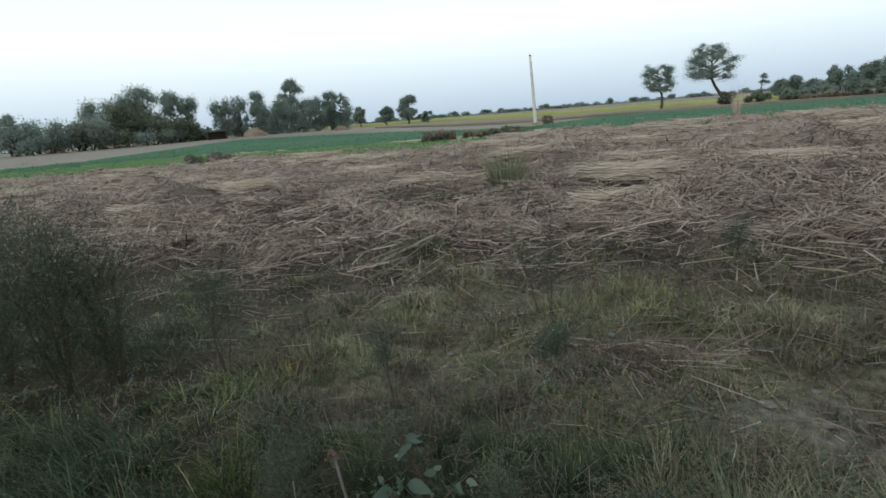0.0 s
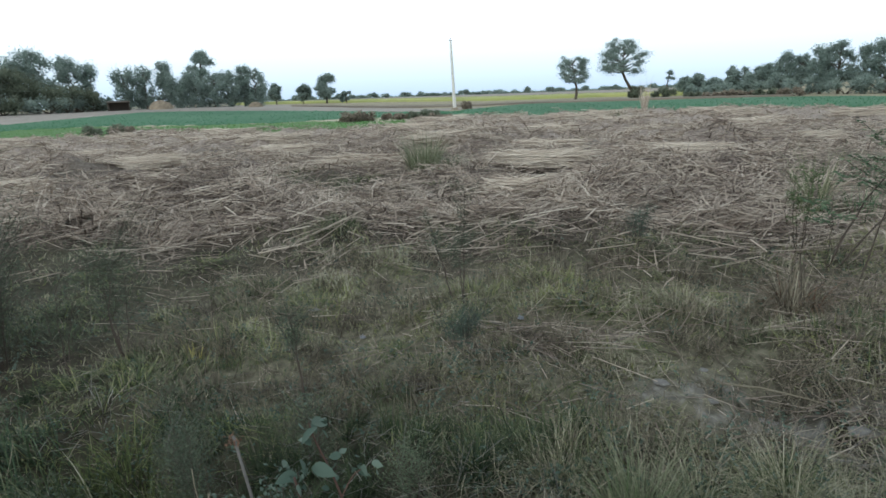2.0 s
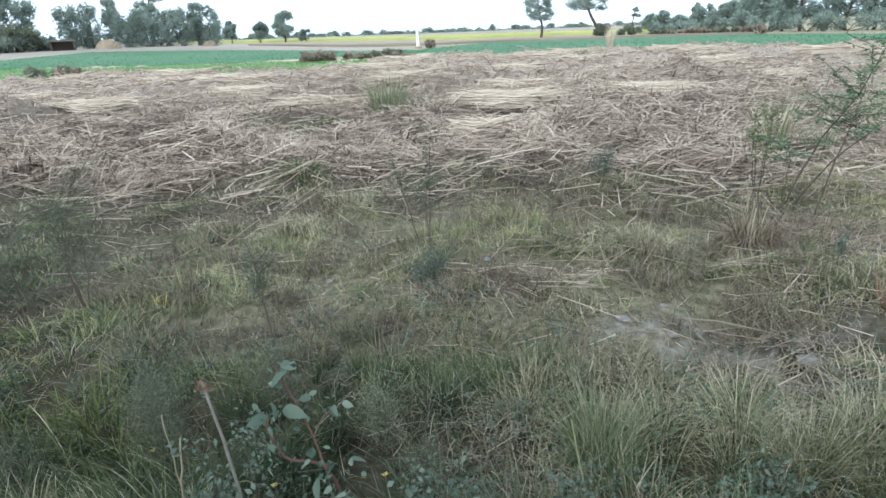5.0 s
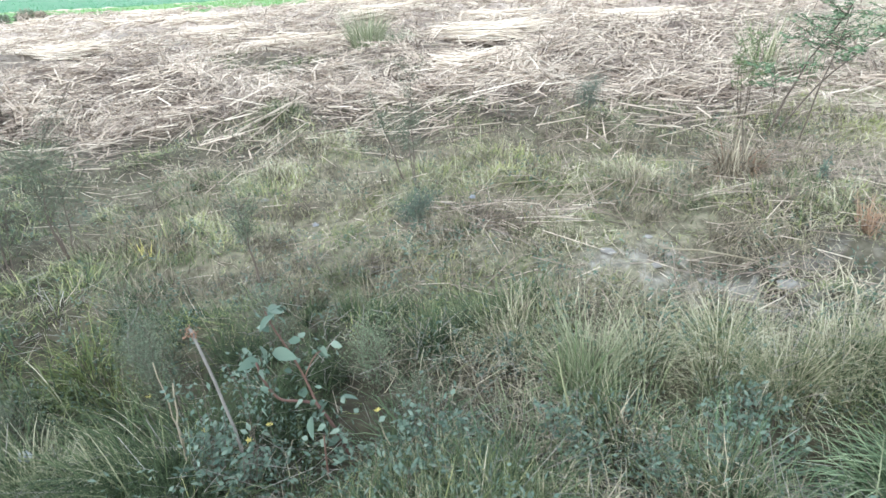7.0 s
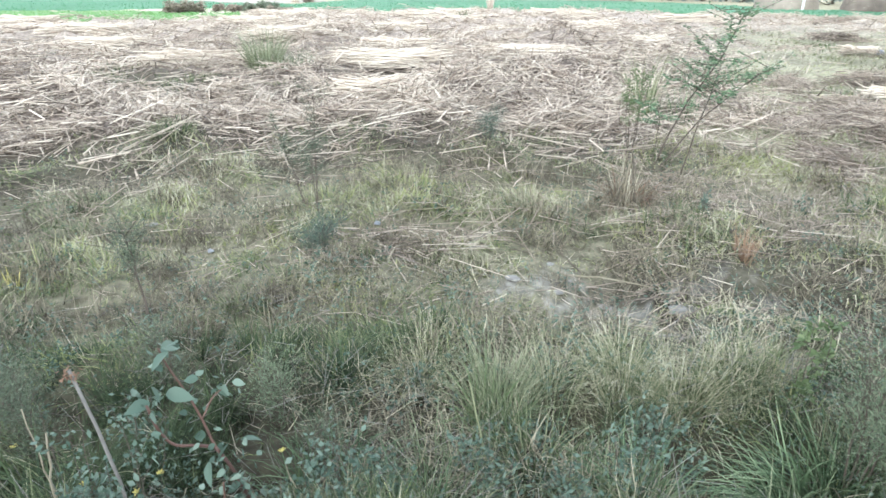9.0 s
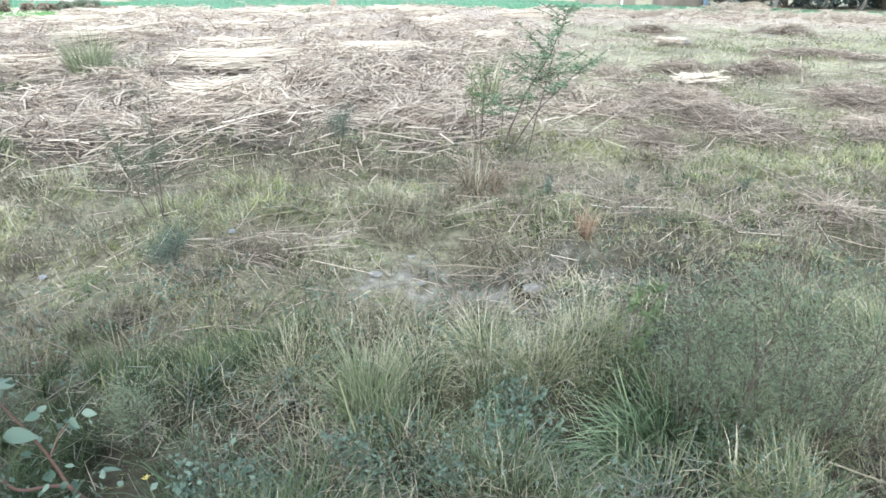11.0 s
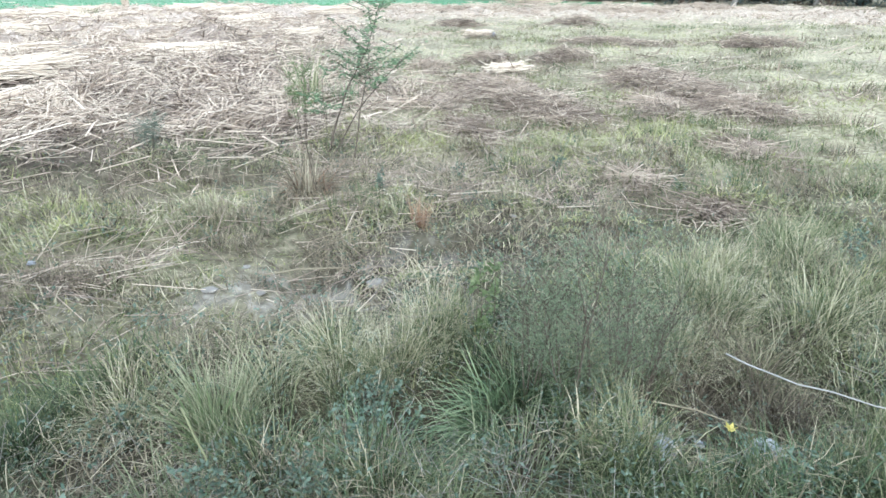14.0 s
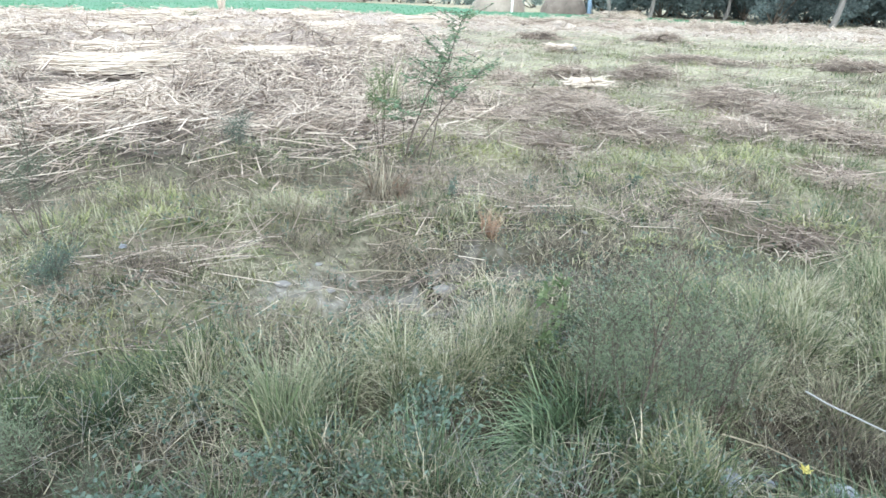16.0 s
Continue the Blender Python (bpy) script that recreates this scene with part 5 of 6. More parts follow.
shrub(0.0, 1.82, 0.36, "leafy blue-green weed with dark stems", 416, 6, 230, 0.032, 0.018, M_TEAL, M_STEM, 0.2, 0.003, low=0.2, side=6, fuzz=0.08, name="weed", category="weed", group="weeds in the grass")
shrub(-0.5, 1.78, 0.34, "leafy blue-green weed at the foot of a dead stick", 417, 6, 260, 0.03, 0.015, M_TEAL, M_STEM, 0.18, 0.003, low=0.2, side=6, fuzz=0.08, name="weed", category="weed", group="weeds in the grass")
shrub(0.25, 1.7, 0.3, "leafy blue-green weed with dark stems", 418, 6, 200, 0.03, 0.015, M_TEAL, M_STEM, 0.18, 0.003, low=0.2, side=6, fuzz=0.08, name="weed", category="weed", group="weeds in the grass")
SPRAY = "leafy spray of small blue-green leaves on thin stems"
for k, (x, y, h, n) in enumerate([(-0.55, 1.86, 0.32, 130), (-0.48, 1.83, 0.28, 110), (-0.45, 1.9, 0.5, 90), (-0.62, 1.9, 0.6, 70), (0.05, 1.88, 0.18, 90), (0.25, 1.86, 0.3, 110), (0.7, 1.75, 0.26, 120), (1.48, 1.58, 0.34, 150)]):
    shrub(x, y, h, SPRAY, 450 + k, 4, n, 0.026, 0.015, M_TEAL, M_STEM, 0.14, 0.0025, low=0.45, side=5, fuzz=0.08, name="weed", category="weed", group="weeds in the grass")
for x, y, h in ((0.46, 4.09, 0.24), (2.68, 6.35, 0.36)):
    wispy(x, y, h, 0.34, "small bushy blue-green weed with soft foliage", 460, 6, 3000, 0.05, material=M_TEAL, name="weed", category="weed", group="weeds in the grass", thick=0.004)
TEALS = "low bushy blue-green weed with small leaves"
for k, (x, y, h, n) in enumerate([(0.35, 1.75, 0.2, 150), (0.75, 1.65, 0.2, 150), (-0.6, 1.8, 0.3, 170), (1.2, 1.5, 0.24, 170), (1.0, 1.55, 0.2, 130), (-0.5, 2.3, 0.3, 160), (3.6, 3.9, 0.2, 130), (4.4, 3.7, 0.16, 110), (0.05, 1.6, 0.24, 150), (5.2, 3.1, 0.18, 110), (1.5, 1.75, 0.22, 150), (4.2, 0.35, 0.3, 200)]):
    shrub(x, y, h, TEALS, 430 + k, 6, n, 0.034, 0.014, M_TEAL, M_STEM, h * (0.8 if n > 400 else 0.42), 0.003, low=0.1, side=5, fuzz=0.12, name="weed", category="weed", group="weeds in the grass")


def stick(a, b, r0, r1, label, material, seed, name="dead_stick", bow=0.03, category="stick", group="fallen sticks", sides=7):
    a, b = np.array(a, float), np.array(b, float)
    a[2] += float(lie(a[0], a[1]))
    b[2] += float(lie(b[0], b[1]))
    v, f, c = tube(bent(a, b, bow, 8) - a, np.linspace(r0, r1, 8), sides)
    ob = new(name, smooth(mesh_of(name, v, f, material, vary=c)))
    ob.location = a
    return tagged(ob, label, category, group)


dead_stalk = stick((-0.475, 1.84, -0.05), (-0.54, 1.84, 0.67), 0.006, 0.005, "grey weathered dead stick leaning in the grass", M_DEAD, 1, bow=0.01)
hg = np.random.default_rng(77)
head = np.array([-0.065, 0.0, 0.735]) + hg.normal(0, 0.010, (46, 3))
hv, hf, ha = broad_leaves(head, hg.normal(0, 1, (46, 3)), hg.uniform(0.010, 0.02, 46), hg.uniform(0.005, 0.010, 46), 0.6 * hg.random(46))
part("seed_head", mesh_of("seed_head", hv, hf, M_RUST, vary=ha), dead_stalk, "dried brown seed head")
stick((-0.72, 2.0, 0.10), (-0.735, 1.98, 0.52), 0.003, 0.002, "thin pale dead stalk standing in the grass", M_DRYTUFT, 41, "grass_stalk", 0.02, "grass stalk")
stick((-0.68, 1.86, 0.12), (-0.64, 1.84, 0.46), 0.004, 0.003, "thin pale dead stalk standing in the grass", M_DRYTUFT, 42, "grass_stalk", 0.02, "grass stalk")
stick((2.2, 1.05, -0.02), (2.12, 1.12, 0.62), 0.009, 0.004, "dark brown woody stem rising through a feathery shrub", M_STEM, 7, "woody_stem", 0.05, "stem")
stick((2.4, 0.95, -0.02), (2.52, 1.0, 0.55), 0.006, 0.003, "dark brown woody stem rising through a feathery shrub", M_STEM, 8, "woody_stem", 0.05, "stem")
stick((-1.2, 3.0, -0.02), (-1.12, 3.02, 0.3), 0.006, 0.003, "pale forked dead twig standing in the grass", M_DEAD, 2)
stick((2.37, 0.56, 0.35 - float(lie(2.37, 0.56))), (2.55, -0.22, 0.31 - float(lie(2.55, -0.22))), 0.004, 0.0025, "long pale grey dry blade lying over the grass", M_PALEBLADE, 3, "grass_stalk", 0.04)
stick((2.26, 0.78, 0.20), (2.50, 0.16, 0.08), 0.004, 0.002, "long tan dry blade lying over the grass", M_DRYTUFT, 4, "grass_stalk", 0.05)
stick((-1.5, 6.98, 0.06), (-1.02, 7.05, 0.08), 0.010, 0.008, "pale dry cane stalk lying across the trash edge", M_CANE, 5, "cane_stalk", 0.02, "cane stalk")
stick((0.77, 1.78, -0.02), (0.71, 1.85, 0.42), 0.006, 0.003, "bright yellow-green grass stalk", M_GRASS, 6, "grass_stalk", 0.02, "grass stalk")
CANE = "pale dry cane stalk lying on short grass"
for k, (x0, y0, x1, y1) in enumerate([(1.45, 4.75, 1.75, 4.1), (0.9, 4.35, 1.5, 4.25), (1.0, 4.6, 1.6, 4.5), (2.15, 2.55, 2.55, 2.1), (-0.95, 4.75, -0.75, 4.4), (2.6, 5.6, 3.3, 5.2), (3.7, 3.45, 4.6, 3.7), (2.0, 4.3, 2.3, 4.9), (1.9, 3.3, 2.4, 2.9), (4.3, 4.0, 4.9, 3.6), (0.3, 3.4, 0.6, 3.55), (-3.4, 7.2, -2.6, 7.0), (-2.9, 6.2, -2.2, 6.1)]):
    stick((x0, y0, 0.03), (x1, y1, 0.04), 0.0055, 0.004, CANE, M_DRYTUFT, 20 + k, "cane_stalk", 0.02, "cane stalk")


# ---- litter, stones and flowers ----
def pebble(x, y, size, label, seed, material, name="stone", category="stone", flat=0.5, group="pale stones and clods", lift=0.0):
    g = np.random.default_rng(seed)
    bm = bmesh.new()
    bmesh.ops.create_icosphere(bm, subdivisions=3 if name == "litter" else 2, radius=size / 2)
    for v in bm.verts:
        v.co = Vector((v.co.x * 1.3, v.co.y, v.co.z * flat)) * (1 + (0.9 if name == "litter" else 0.35) * (noise.noise(v.co * ((6 if name == "litter" else 3) / size) + Vector((seed, 0, 0)))))
    me = bpy.data.meshes.new(name)
    bm.to_mesh(me), bm.free()
    me.materials.append(material)
    me.attributes.new("vary", "FLOAT", "POINT").data.foreach_set("value", g.uniform(0.3, 0.7, len(me.vertices)))
    ob = new(name, me if name == "litter" else smooth(me))
    ob.location = (x, y, float(lie(x, y)) + size * flat * 0.3 + lift)
    ob.rotation_euler.z = g.uniform(0, 6.28)
    return tagged(ob, label, category, group)


pebble(2.38, 2.70, 0.10, "flat pale stone on dried silt", 1, M_STONE, flat=0.3)
for k, (x, y, s) in enumerate([(2.05, 2.95, 0.10), (1.55, 3.25, 0.10), (1.8, 3.1, 0.08), (2.6, 3.2, 0.07), (2.9, 3.9, 0.09), (3.3, 3.6, 0.07), (1.95, 3.5, 0.06), (2.2, 3.9, 0.05), (3.9, 2.7, 0.07), (-0.66, 4.95, 0.10), (1.3, 4.0, 0.05)]):
    pebble(x, y, s * 0.8, "small pale clod on bare earth", 10 + k, M_STONE, "clod", "clod", 0.3)
for k, (x, y, s, z) in enumerate([(2.02, 0.63, 0.11, 0.03), (2.36, 0.33, 0.12, 0.03), (2.26, 0.56, 0.04, 0.08), (-0.26, 4.45, 0.045, 0.02), (0.97, 4.47, 0.05, 0.03), (-1.4, 2.2, 0.06, 0.1), (-6.6, 10.2, 0.2, 0.1), (17.0, 12.9, 0.22, 0.05)]):
    pebble(x, y, s * 0.7, "crumpled white scrap of litter in the grass", 40 + k, M_PAPER, "litter", "litter", 0.8, "scraps of litter", z)


def flower(x, y, z, size, seed):
    g = np.random.default_rng(seed)
    ob = thing("yellow_flower", x, y, "small yellow flower on a thin stem", "flower", "yellow flowers")
    v, f, a = tube([(0, 0, -0.02), (0.01, 0, z * 0.6), (0, 0.01, z)], [0.002, 0.002, 0.0015], 5)
    part("stem", smooth(mesh_of("stem", v, f, M_RUSH, vary=a)), ob)
    t = np.arange(6) * 1.047
    v, f, a = leaves(np.tile([0, 0.01, z], (6, 1)).astype(float), np.stack([np.cos(t), np.sin(t), np.full(6, 0.7)], 1), np.full(6, size), np.full(6, size * 0.55), g.uniform(0.3, 0.8, 6))
    part("petals", mesh_of("petals", v, f, M_YELLOW, vary=a), ob)


for k, (x, y, z, s) in enumerate([(2.21, 0.44, 0.16, 0.035), (-0.45, 1.85, 0.2, 0.02), (-0.62, 1.95, 0.18, 0.02), (-0.4, 2.0, 0.16, 0.018), (0.02, 2.05, 0.2, 0.02), (-1.0, 2.5, 0.2, 0.02)]):
    flower(x, y, z, s, k)


# ---- cane: bundles, heaps and the trash that covers the field ----
def cane_bundle(x0, y0, x1, y1, seed, label="pale bundle of cut cane stalks lying on brown trash", high=0.28, wide=0.5, count=240):
    g = np.random.default_rng(seed)
    mid, d = np.array([(x0 + x1) / 2, (y0 + y1) / 2]), np.array([x1 - x0, y1 - y0], float)
    size = np.linalg.norm(d)
    d /= size
    side = np.array([-d[1], d[0]])
    z0 = float(lie(*mid))
    ob = new("cane_bundle")
    ob.location = (*mid, z0)
    tagged(ob, label, "cane bundle", "bundles of cut cane")
    u = g.normal(0, 0.4, count).clip(-1, 1)
    z = 0.05 + (1 - u ** 2) * high * g.random(count) ** 0.5
    shift = g.normal(0, 0.17 * size, count)
    l = size * g.uniform(0.28, 0.5, count)
    turn = g.normal(0, 0.08, count) * g.choice([1.0, 4.5], count, p=[0.68, 0.32])
    ways = d[None] * np.cos(turn)[:, None] + side[None] * np.sin(turn)[:, None]
    c = side[None] * (u * wide)[:, None] + d[None] * shift[:, None]
    tilt = g.normal(0, 0.05, count)
    a = np.column_stack([c - ways * l[:, None], z - tilt])
    b = np.column_stack([c + ways * l[:, None], z + tilt])
    for e in (a, b):
        e[:, 2] = np.maximum(e[:, 2], lie(e[:, 0] + mid[0], e[:, 1] + mid[1]) - z0 + 0.01) + 0.01
    v, f, vary = sticks(a, b, g.uniform(0.005, 0.009, count) * (1 + 0.03 * np.linalg.norm(mid)), np.clip(g.normal(0.74, 0.28, count), 0, 1), 4, False)
    tagged(part("sheaf", mesh_of("sheaf", v, f, M_CANE, vary=vary), ob), kind="stuff")
    n = 260
    p = side[None] * (g.normal(0, 0.5, n) * wide)[:, None] + d[None] * (g.uniform(-0.6, 0.6, n) * size)[:, None]
    base = np.column_stack([p, lie(p[:, 0] + mid[0], p[:, 1] + mid[1]) - z0 + g.random(n) * high * 0.8])
    v, f, vary = blades(base, g.uniform(0, 6.28, n), g.uniform(1.2, 1.7, n), g.normal(0.1, 0.3, n), g.uniform(0.2, 0.6, n), g.uniform(0.015, 0.03, n), g.uniform(0.05, 0.5, n))
    tagged(part("thatch", mesh_of("thatch", v, f, M_STRAW, vary=vary), ob, "brown dry cane leaves"), kind="stuff")


for k, b in enumerate([(-7.16, 17.37, -5.58, 17.29), (-4.93, 23.8, -2.95, 23.7), (-1.33, 15.3, 0.57, 15.7), (2.63, 13.9, 4.23, 13.5), (6.5, 15.2, 8.3, 14.6), (12.2, 37.5, 14.6, 36.5), (9.3, 22.2, 10.8, 21.7), (5.5, 23.2, 7.0, 23.1), (-16.0, 26.7, -13.9, 27.0),
                       (-15.8, 20.5, -14.6, 20.9), (-8.1, 13.4, -7.1, 13.4), (13.6, 23.7, 15.4, 23.6), (1.7, 9.9, 2.5, 9.8), (-8.0, 30.4, -6.0, 29.2), (6.2, 39.3, 8.2, 38.6), (2.9, 28.1, 4.3, 27.5), (-8.5, 28.4, -6.8, 28.0), (11.2, 16.4, 12.8, 16.8),
                       (10, 29, 12, 28.7), (16.5, 31, 18.6, 30.5), (20, 26, 22, 25), (-19, 33, -17, 33), (0.5, 31, 2.4, 30.8), (18.0, 36, 20.2, 35.2), (-14.0, 34.2, -12.0, 33.8), (-10.9, 31.5, -9.4, 31.2), (-6.3, 26.9, -4.3, 26.8), (0.9, 18.6, 2.5, 18.9), (4.0, 18.4, 5.6, 17.9), (8.6, 32.5, 10.6, 32.0), (2.0, 36.5, 4.2, 36.0), (11.0, 20.0, 12.6, 19.4), (-10.6, 22.6, -9.0, 22.9), (-3.6, 18.6, -2.2, 18.9)]):
    cane_bundle(*b, 500 + k)
for k, b in enumerate([(16.0, 13.3, 16.9, 12.9), (9.55, 7.35, 10.2, 6.9)]):
    cane_bundle(*b, 560 + k, "small loose bundle of pale cane on grass", 0.14, 0.2, 46)


def trash_heap(x, y, length, depth, height, turn, seed, tone=0.09, label="low dark grey-brown heap of dead cane stalks on grass"):
    """A low, ragged spread of dead cane and leaves that thins out into the grass."""
    g = np.random.default_rng(seed)
    ob = thing("trash_heap", x, y, label, "heap", "heaps of cane trash")
    ob.rotation_euler.z = radians(turn)
    v, f, a = mound(1, 1, seed, 0.16)
    v = v * np.array([length * 0.7, depth * 0.7, height * 0.4])
    part("core", smooth(mesh_of("core", v, f, M_STRAW, vary=a * tone)), ob)
    n = int((1250 if tone < 0.3 else 620) * length ** 0.5 * depth ** 0.5)
    u, w = g.normal(0, 0.32, n) * g.uniform(0.6, 1.3, n), g.normal(0, 0.32, n) * g.uniform(0.6, 1.3, n)
    lump = 0.3 + 1.7 * vnoise(u * length + seed, w * depth, 0.35, seed)
    top = height * np.clip(1 - (u / 0.6) ** 2 - (w / 0.6) ** 2, 0, 1) ** 0.8 * lump
    base = np.stack([u * length, w * depth, 0.015 + top * (0.5 + 0.5 * g.random(n))], 1)
    wide = 0.5 + 0.035 * math.hypot(x, y)
    az = g.uniform(0, 6.28, n)
    k = n // 3
    # Shade between the lumps is put into the tone: higher lumps paler.
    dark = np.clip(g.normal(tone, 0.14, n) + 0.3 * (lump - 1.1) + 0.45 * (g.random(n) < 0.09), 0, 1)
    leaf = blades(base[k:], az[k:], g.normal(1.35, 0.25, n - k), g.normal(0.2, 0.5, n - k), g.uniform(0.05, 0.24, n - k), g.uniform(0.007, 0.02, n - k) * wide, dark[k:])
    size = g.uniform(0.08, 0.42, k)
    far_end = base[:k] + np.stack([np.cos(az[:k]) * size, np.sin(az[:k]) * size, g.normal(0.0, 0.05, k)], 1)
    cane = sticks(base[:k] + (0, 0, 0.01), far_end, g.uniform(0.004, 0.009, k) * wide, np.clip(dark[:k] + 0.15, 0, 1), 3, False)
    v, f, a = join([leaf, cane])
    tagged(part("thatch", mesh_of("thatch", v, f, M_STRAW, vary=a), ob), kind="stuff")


for k, h in enumerate([(8.7, 6.7, 1.6, 1.5, 0.12, 76), (8.0, 5.9, 1.7, 1.5, 0.16, 60), (7.6, 5.1, 1.6, 1.4, 0.14, 80), (7.4, 4.3, 1.4, 1.1, 0.12, 60), (6.9, 6.2, 1.3, 1.0, 0.08, 40), (11.6, 5.1, 1.6, 1.6, 0.20, 71), (10.7, 4.6, 1.5, 1.5, 0.20, 50), (10.1, 3.7, 1.7, 1.5, 0.22, 71), (9.4, 2.7, 1.6, 1.3, 0.16, 60), (8.7, 3.6, 1.6, 1.0, 0.07, 40), (13.0, 7.9, 1.8, 1.1, 0.24, -11), (11.6, 8.9, 1.2, 0.9, 0.16, 0), (9.9, 9.2, 1.8, 1.0, 0.14, 30), (7.1, 2.0, 1.1, 0.7, 0.06, 60), (5.2, 1.5, 0.7, 0.5, 0.05, 20), (5.5, 2.5, 0.7, 0.5, 0.05, 70), (6.0, 4.7, 1.4, 0.7, 0.06, 60), (19.3, 5.5, 2.4, 1.0, 0.2, -60), (17.1, 8.9, 2.4, 1.2, 0.12, -60), (24, 14, 2.2, 1.2, 0.25, -50), (20, 17, 1.7, 1.0, 0.25, -50)]):
    trash_heap(*h, 600 + k)
for k, az in enumerate((41, 43, 44.5, 46, 47.5, 50, 52, 53.5, 56, 58, 59.5, 62.5, 64, 66, 70, 74)):
    px, py = polar(az, 38 + 4 * ((k * 0.618) % 1))
    trash_heap(px, py, 3.6, 1.5, 0.22 + 0.12 * ((k * 0.37) % 1), -az, 640 + k, 0.52, "pale pinkish-brown pile of dry cane straw at the field edge")


def polar_scatter(count, az0, az1, r0, r1, g, power=1.0):
    """Places that thin out with distance, as the eye would spread them."""
    az = g.uniform(az0, az1, count)
    r = np.exp(np.log(r0) + (np.log(r1) - np.log(r0)) * g.random(count) ** power)
    return (*polar(az, r), r)


def cane_trash():
    """Dead leaves and broken stalks over the harvested field, lying every way."""
    g = np.random.default_rng(91)
    x, y, r = polar_scatter(175000, -52, 98, 5.0, 50, g)
    t = trash(x, y)
    keep = g.random(len(x)) < t + 0.01 * (r > 9) * (r < 30)
    x, y, r, t = x[keep], y[keep], r[keep], t[keep]
    n = len(x)
    size = 0.28 + 0.012 * r
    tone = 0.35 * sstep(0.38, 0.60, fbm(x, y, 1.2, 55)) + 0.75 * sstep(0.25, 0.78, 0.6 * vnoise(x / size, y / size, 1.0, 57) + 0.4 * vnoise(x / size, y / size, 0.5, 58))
    # Pieces are paler from about 11 m outwards.
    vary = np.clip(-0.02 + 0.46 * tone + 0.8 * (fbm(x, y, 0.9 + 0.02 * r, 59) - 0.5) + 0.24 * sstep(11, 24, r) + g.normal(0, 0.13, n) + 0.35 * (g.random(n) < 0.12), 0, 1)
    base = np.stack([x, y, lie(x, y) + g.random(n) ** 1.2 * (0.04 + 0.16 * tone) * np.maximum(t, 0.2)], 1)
    az = np.where(g.random(n) < 0.55, 4.5 * (vnoise(x, y, 0.9, 56) - 0.5) + g.normal(0, 0.4, n), g.uniform(0, 6.28, n))
    lean = np.where(g.random(n) < 0.94, g.normal(1.4, 0.22, n), g.uniform(0.3, 1.2, n))
    grow = 0.5 + 0.07 * r
    long, broad, bow = g.uniform(0.06, 0.36, n), g.uniform(0.008, 0.030, n) * grow, g.normal(0.3, 0.7, n)
    chunks = []
    for pick, seg in ((r < 12, 2), (r >= 12, 1)):
        chunks.append(blades(base[pick], az[pick], lean[pick], bow[pick], long[pick], broad[pick], vary[pick], seg))
    m = int(n * 0.3)
    i = g.choice(n, m, replace=False, p=(0.35 + tone) / (0.35 + tone).sum())
    a = base[i] + np.array([0, 0, 0.02])
    way = np.where(g.random(m) < 0.4, az[i], np.where(g.random(m) < 0.45, g.normal(0.1, 0.5, m), g.uniform(0, 6.28, m)))
    l = g.uniform(0.15, 0.9, m) * g.random(m) ** 0.5
    b = a + np.stack([np.cos(way) * l, np.sin(way) * l, np.zeros(m)], 1)
    b[:, 2] = np.maximum(lie(b[:, 0], b[:, 1]) + 0.015, a[:, 2] - 0.1) + np.abs(g.normal(0.0, 0.14, m)) * l
    light = np.where(g.random(m) < 0.42, g.uniform(0.7, 1.15, m), g.uniform(0.0, 0.4, m))
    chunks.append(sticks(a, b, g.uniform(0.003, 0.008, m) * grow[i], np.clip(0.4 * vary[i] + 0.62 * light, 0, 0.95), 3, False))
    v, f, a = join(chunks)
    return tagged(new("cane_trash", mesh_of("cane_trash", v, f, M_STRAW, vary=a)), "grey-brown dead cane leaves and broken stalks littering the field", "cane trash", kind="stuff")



def cane_stalks():
    """Stiff broken cane stalks lying on top of the trash in drifts, mostly one way within a drift."""
    g = np.random.default_rng(103)
    x, y, r = polar_scatter(54000, -46, 60, 5.8, 40, g)
    drift = 0.55 * fbm(x, y, 1.5, 105) + 0.45 * vnoise(x / (1 + 0.03 * r), y / (1 + 0.03 * r), 0.5, 106)
    keep = (g.random(len(x)) < sstep(0.36, 0.62, drift) * 0.68 + 0.04) & (g.random(len(x)) < trash(x, y) ** 2 * 1.1)
    x, y, r = x[keep], y[keep], r[keep]
    n = len(x)
    run = 0.1 + 2.2 * (vnoise(x, y, 1.1, 107) - 0.5)
    way = np.where(g.random(n) < 0.5, run + g.normal(0, 0.35, n), g.uniform(0, 6.28, n))
    l = g.uniform(0.12, 0.85, n) * g.uniform(0.4, 1, n) * (0.8 + 0.012 * r)
    half = np.stack([np.cos(way) * l / 2, np.sin(way) * l / 2], 1)
    a, b = np.stack([x, y], 1) - half, np.stack([x, y], 1) + half
    rest = lie(x, y)
    over = 0.05 + g.random(n) * 0.13
    slope = g.normal(0, 0.10, n) * l
    za = np.maximum(lie(a[:, 0], a[:, 1]) + 0.02, rest + over - slope)
    zb = np.maximum(lie(b[:, 0], b[:, 1]) + 0.02, rest + over + slope)
    # Stalks deep in a drift are darker: shade put into their tone.
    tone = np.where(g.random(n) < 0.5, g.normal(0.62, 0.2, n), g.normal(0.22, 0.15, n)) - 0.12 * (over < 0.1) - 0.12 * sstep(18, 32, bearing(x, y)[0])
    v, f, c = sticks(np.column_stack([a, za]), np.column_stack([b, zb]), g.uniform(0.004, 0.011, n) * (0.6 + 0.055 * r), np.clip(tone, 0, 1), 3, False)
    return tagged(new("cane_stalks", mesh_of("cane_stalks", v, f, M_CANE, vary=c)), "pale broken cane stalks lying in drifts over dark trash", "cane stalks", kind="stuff")


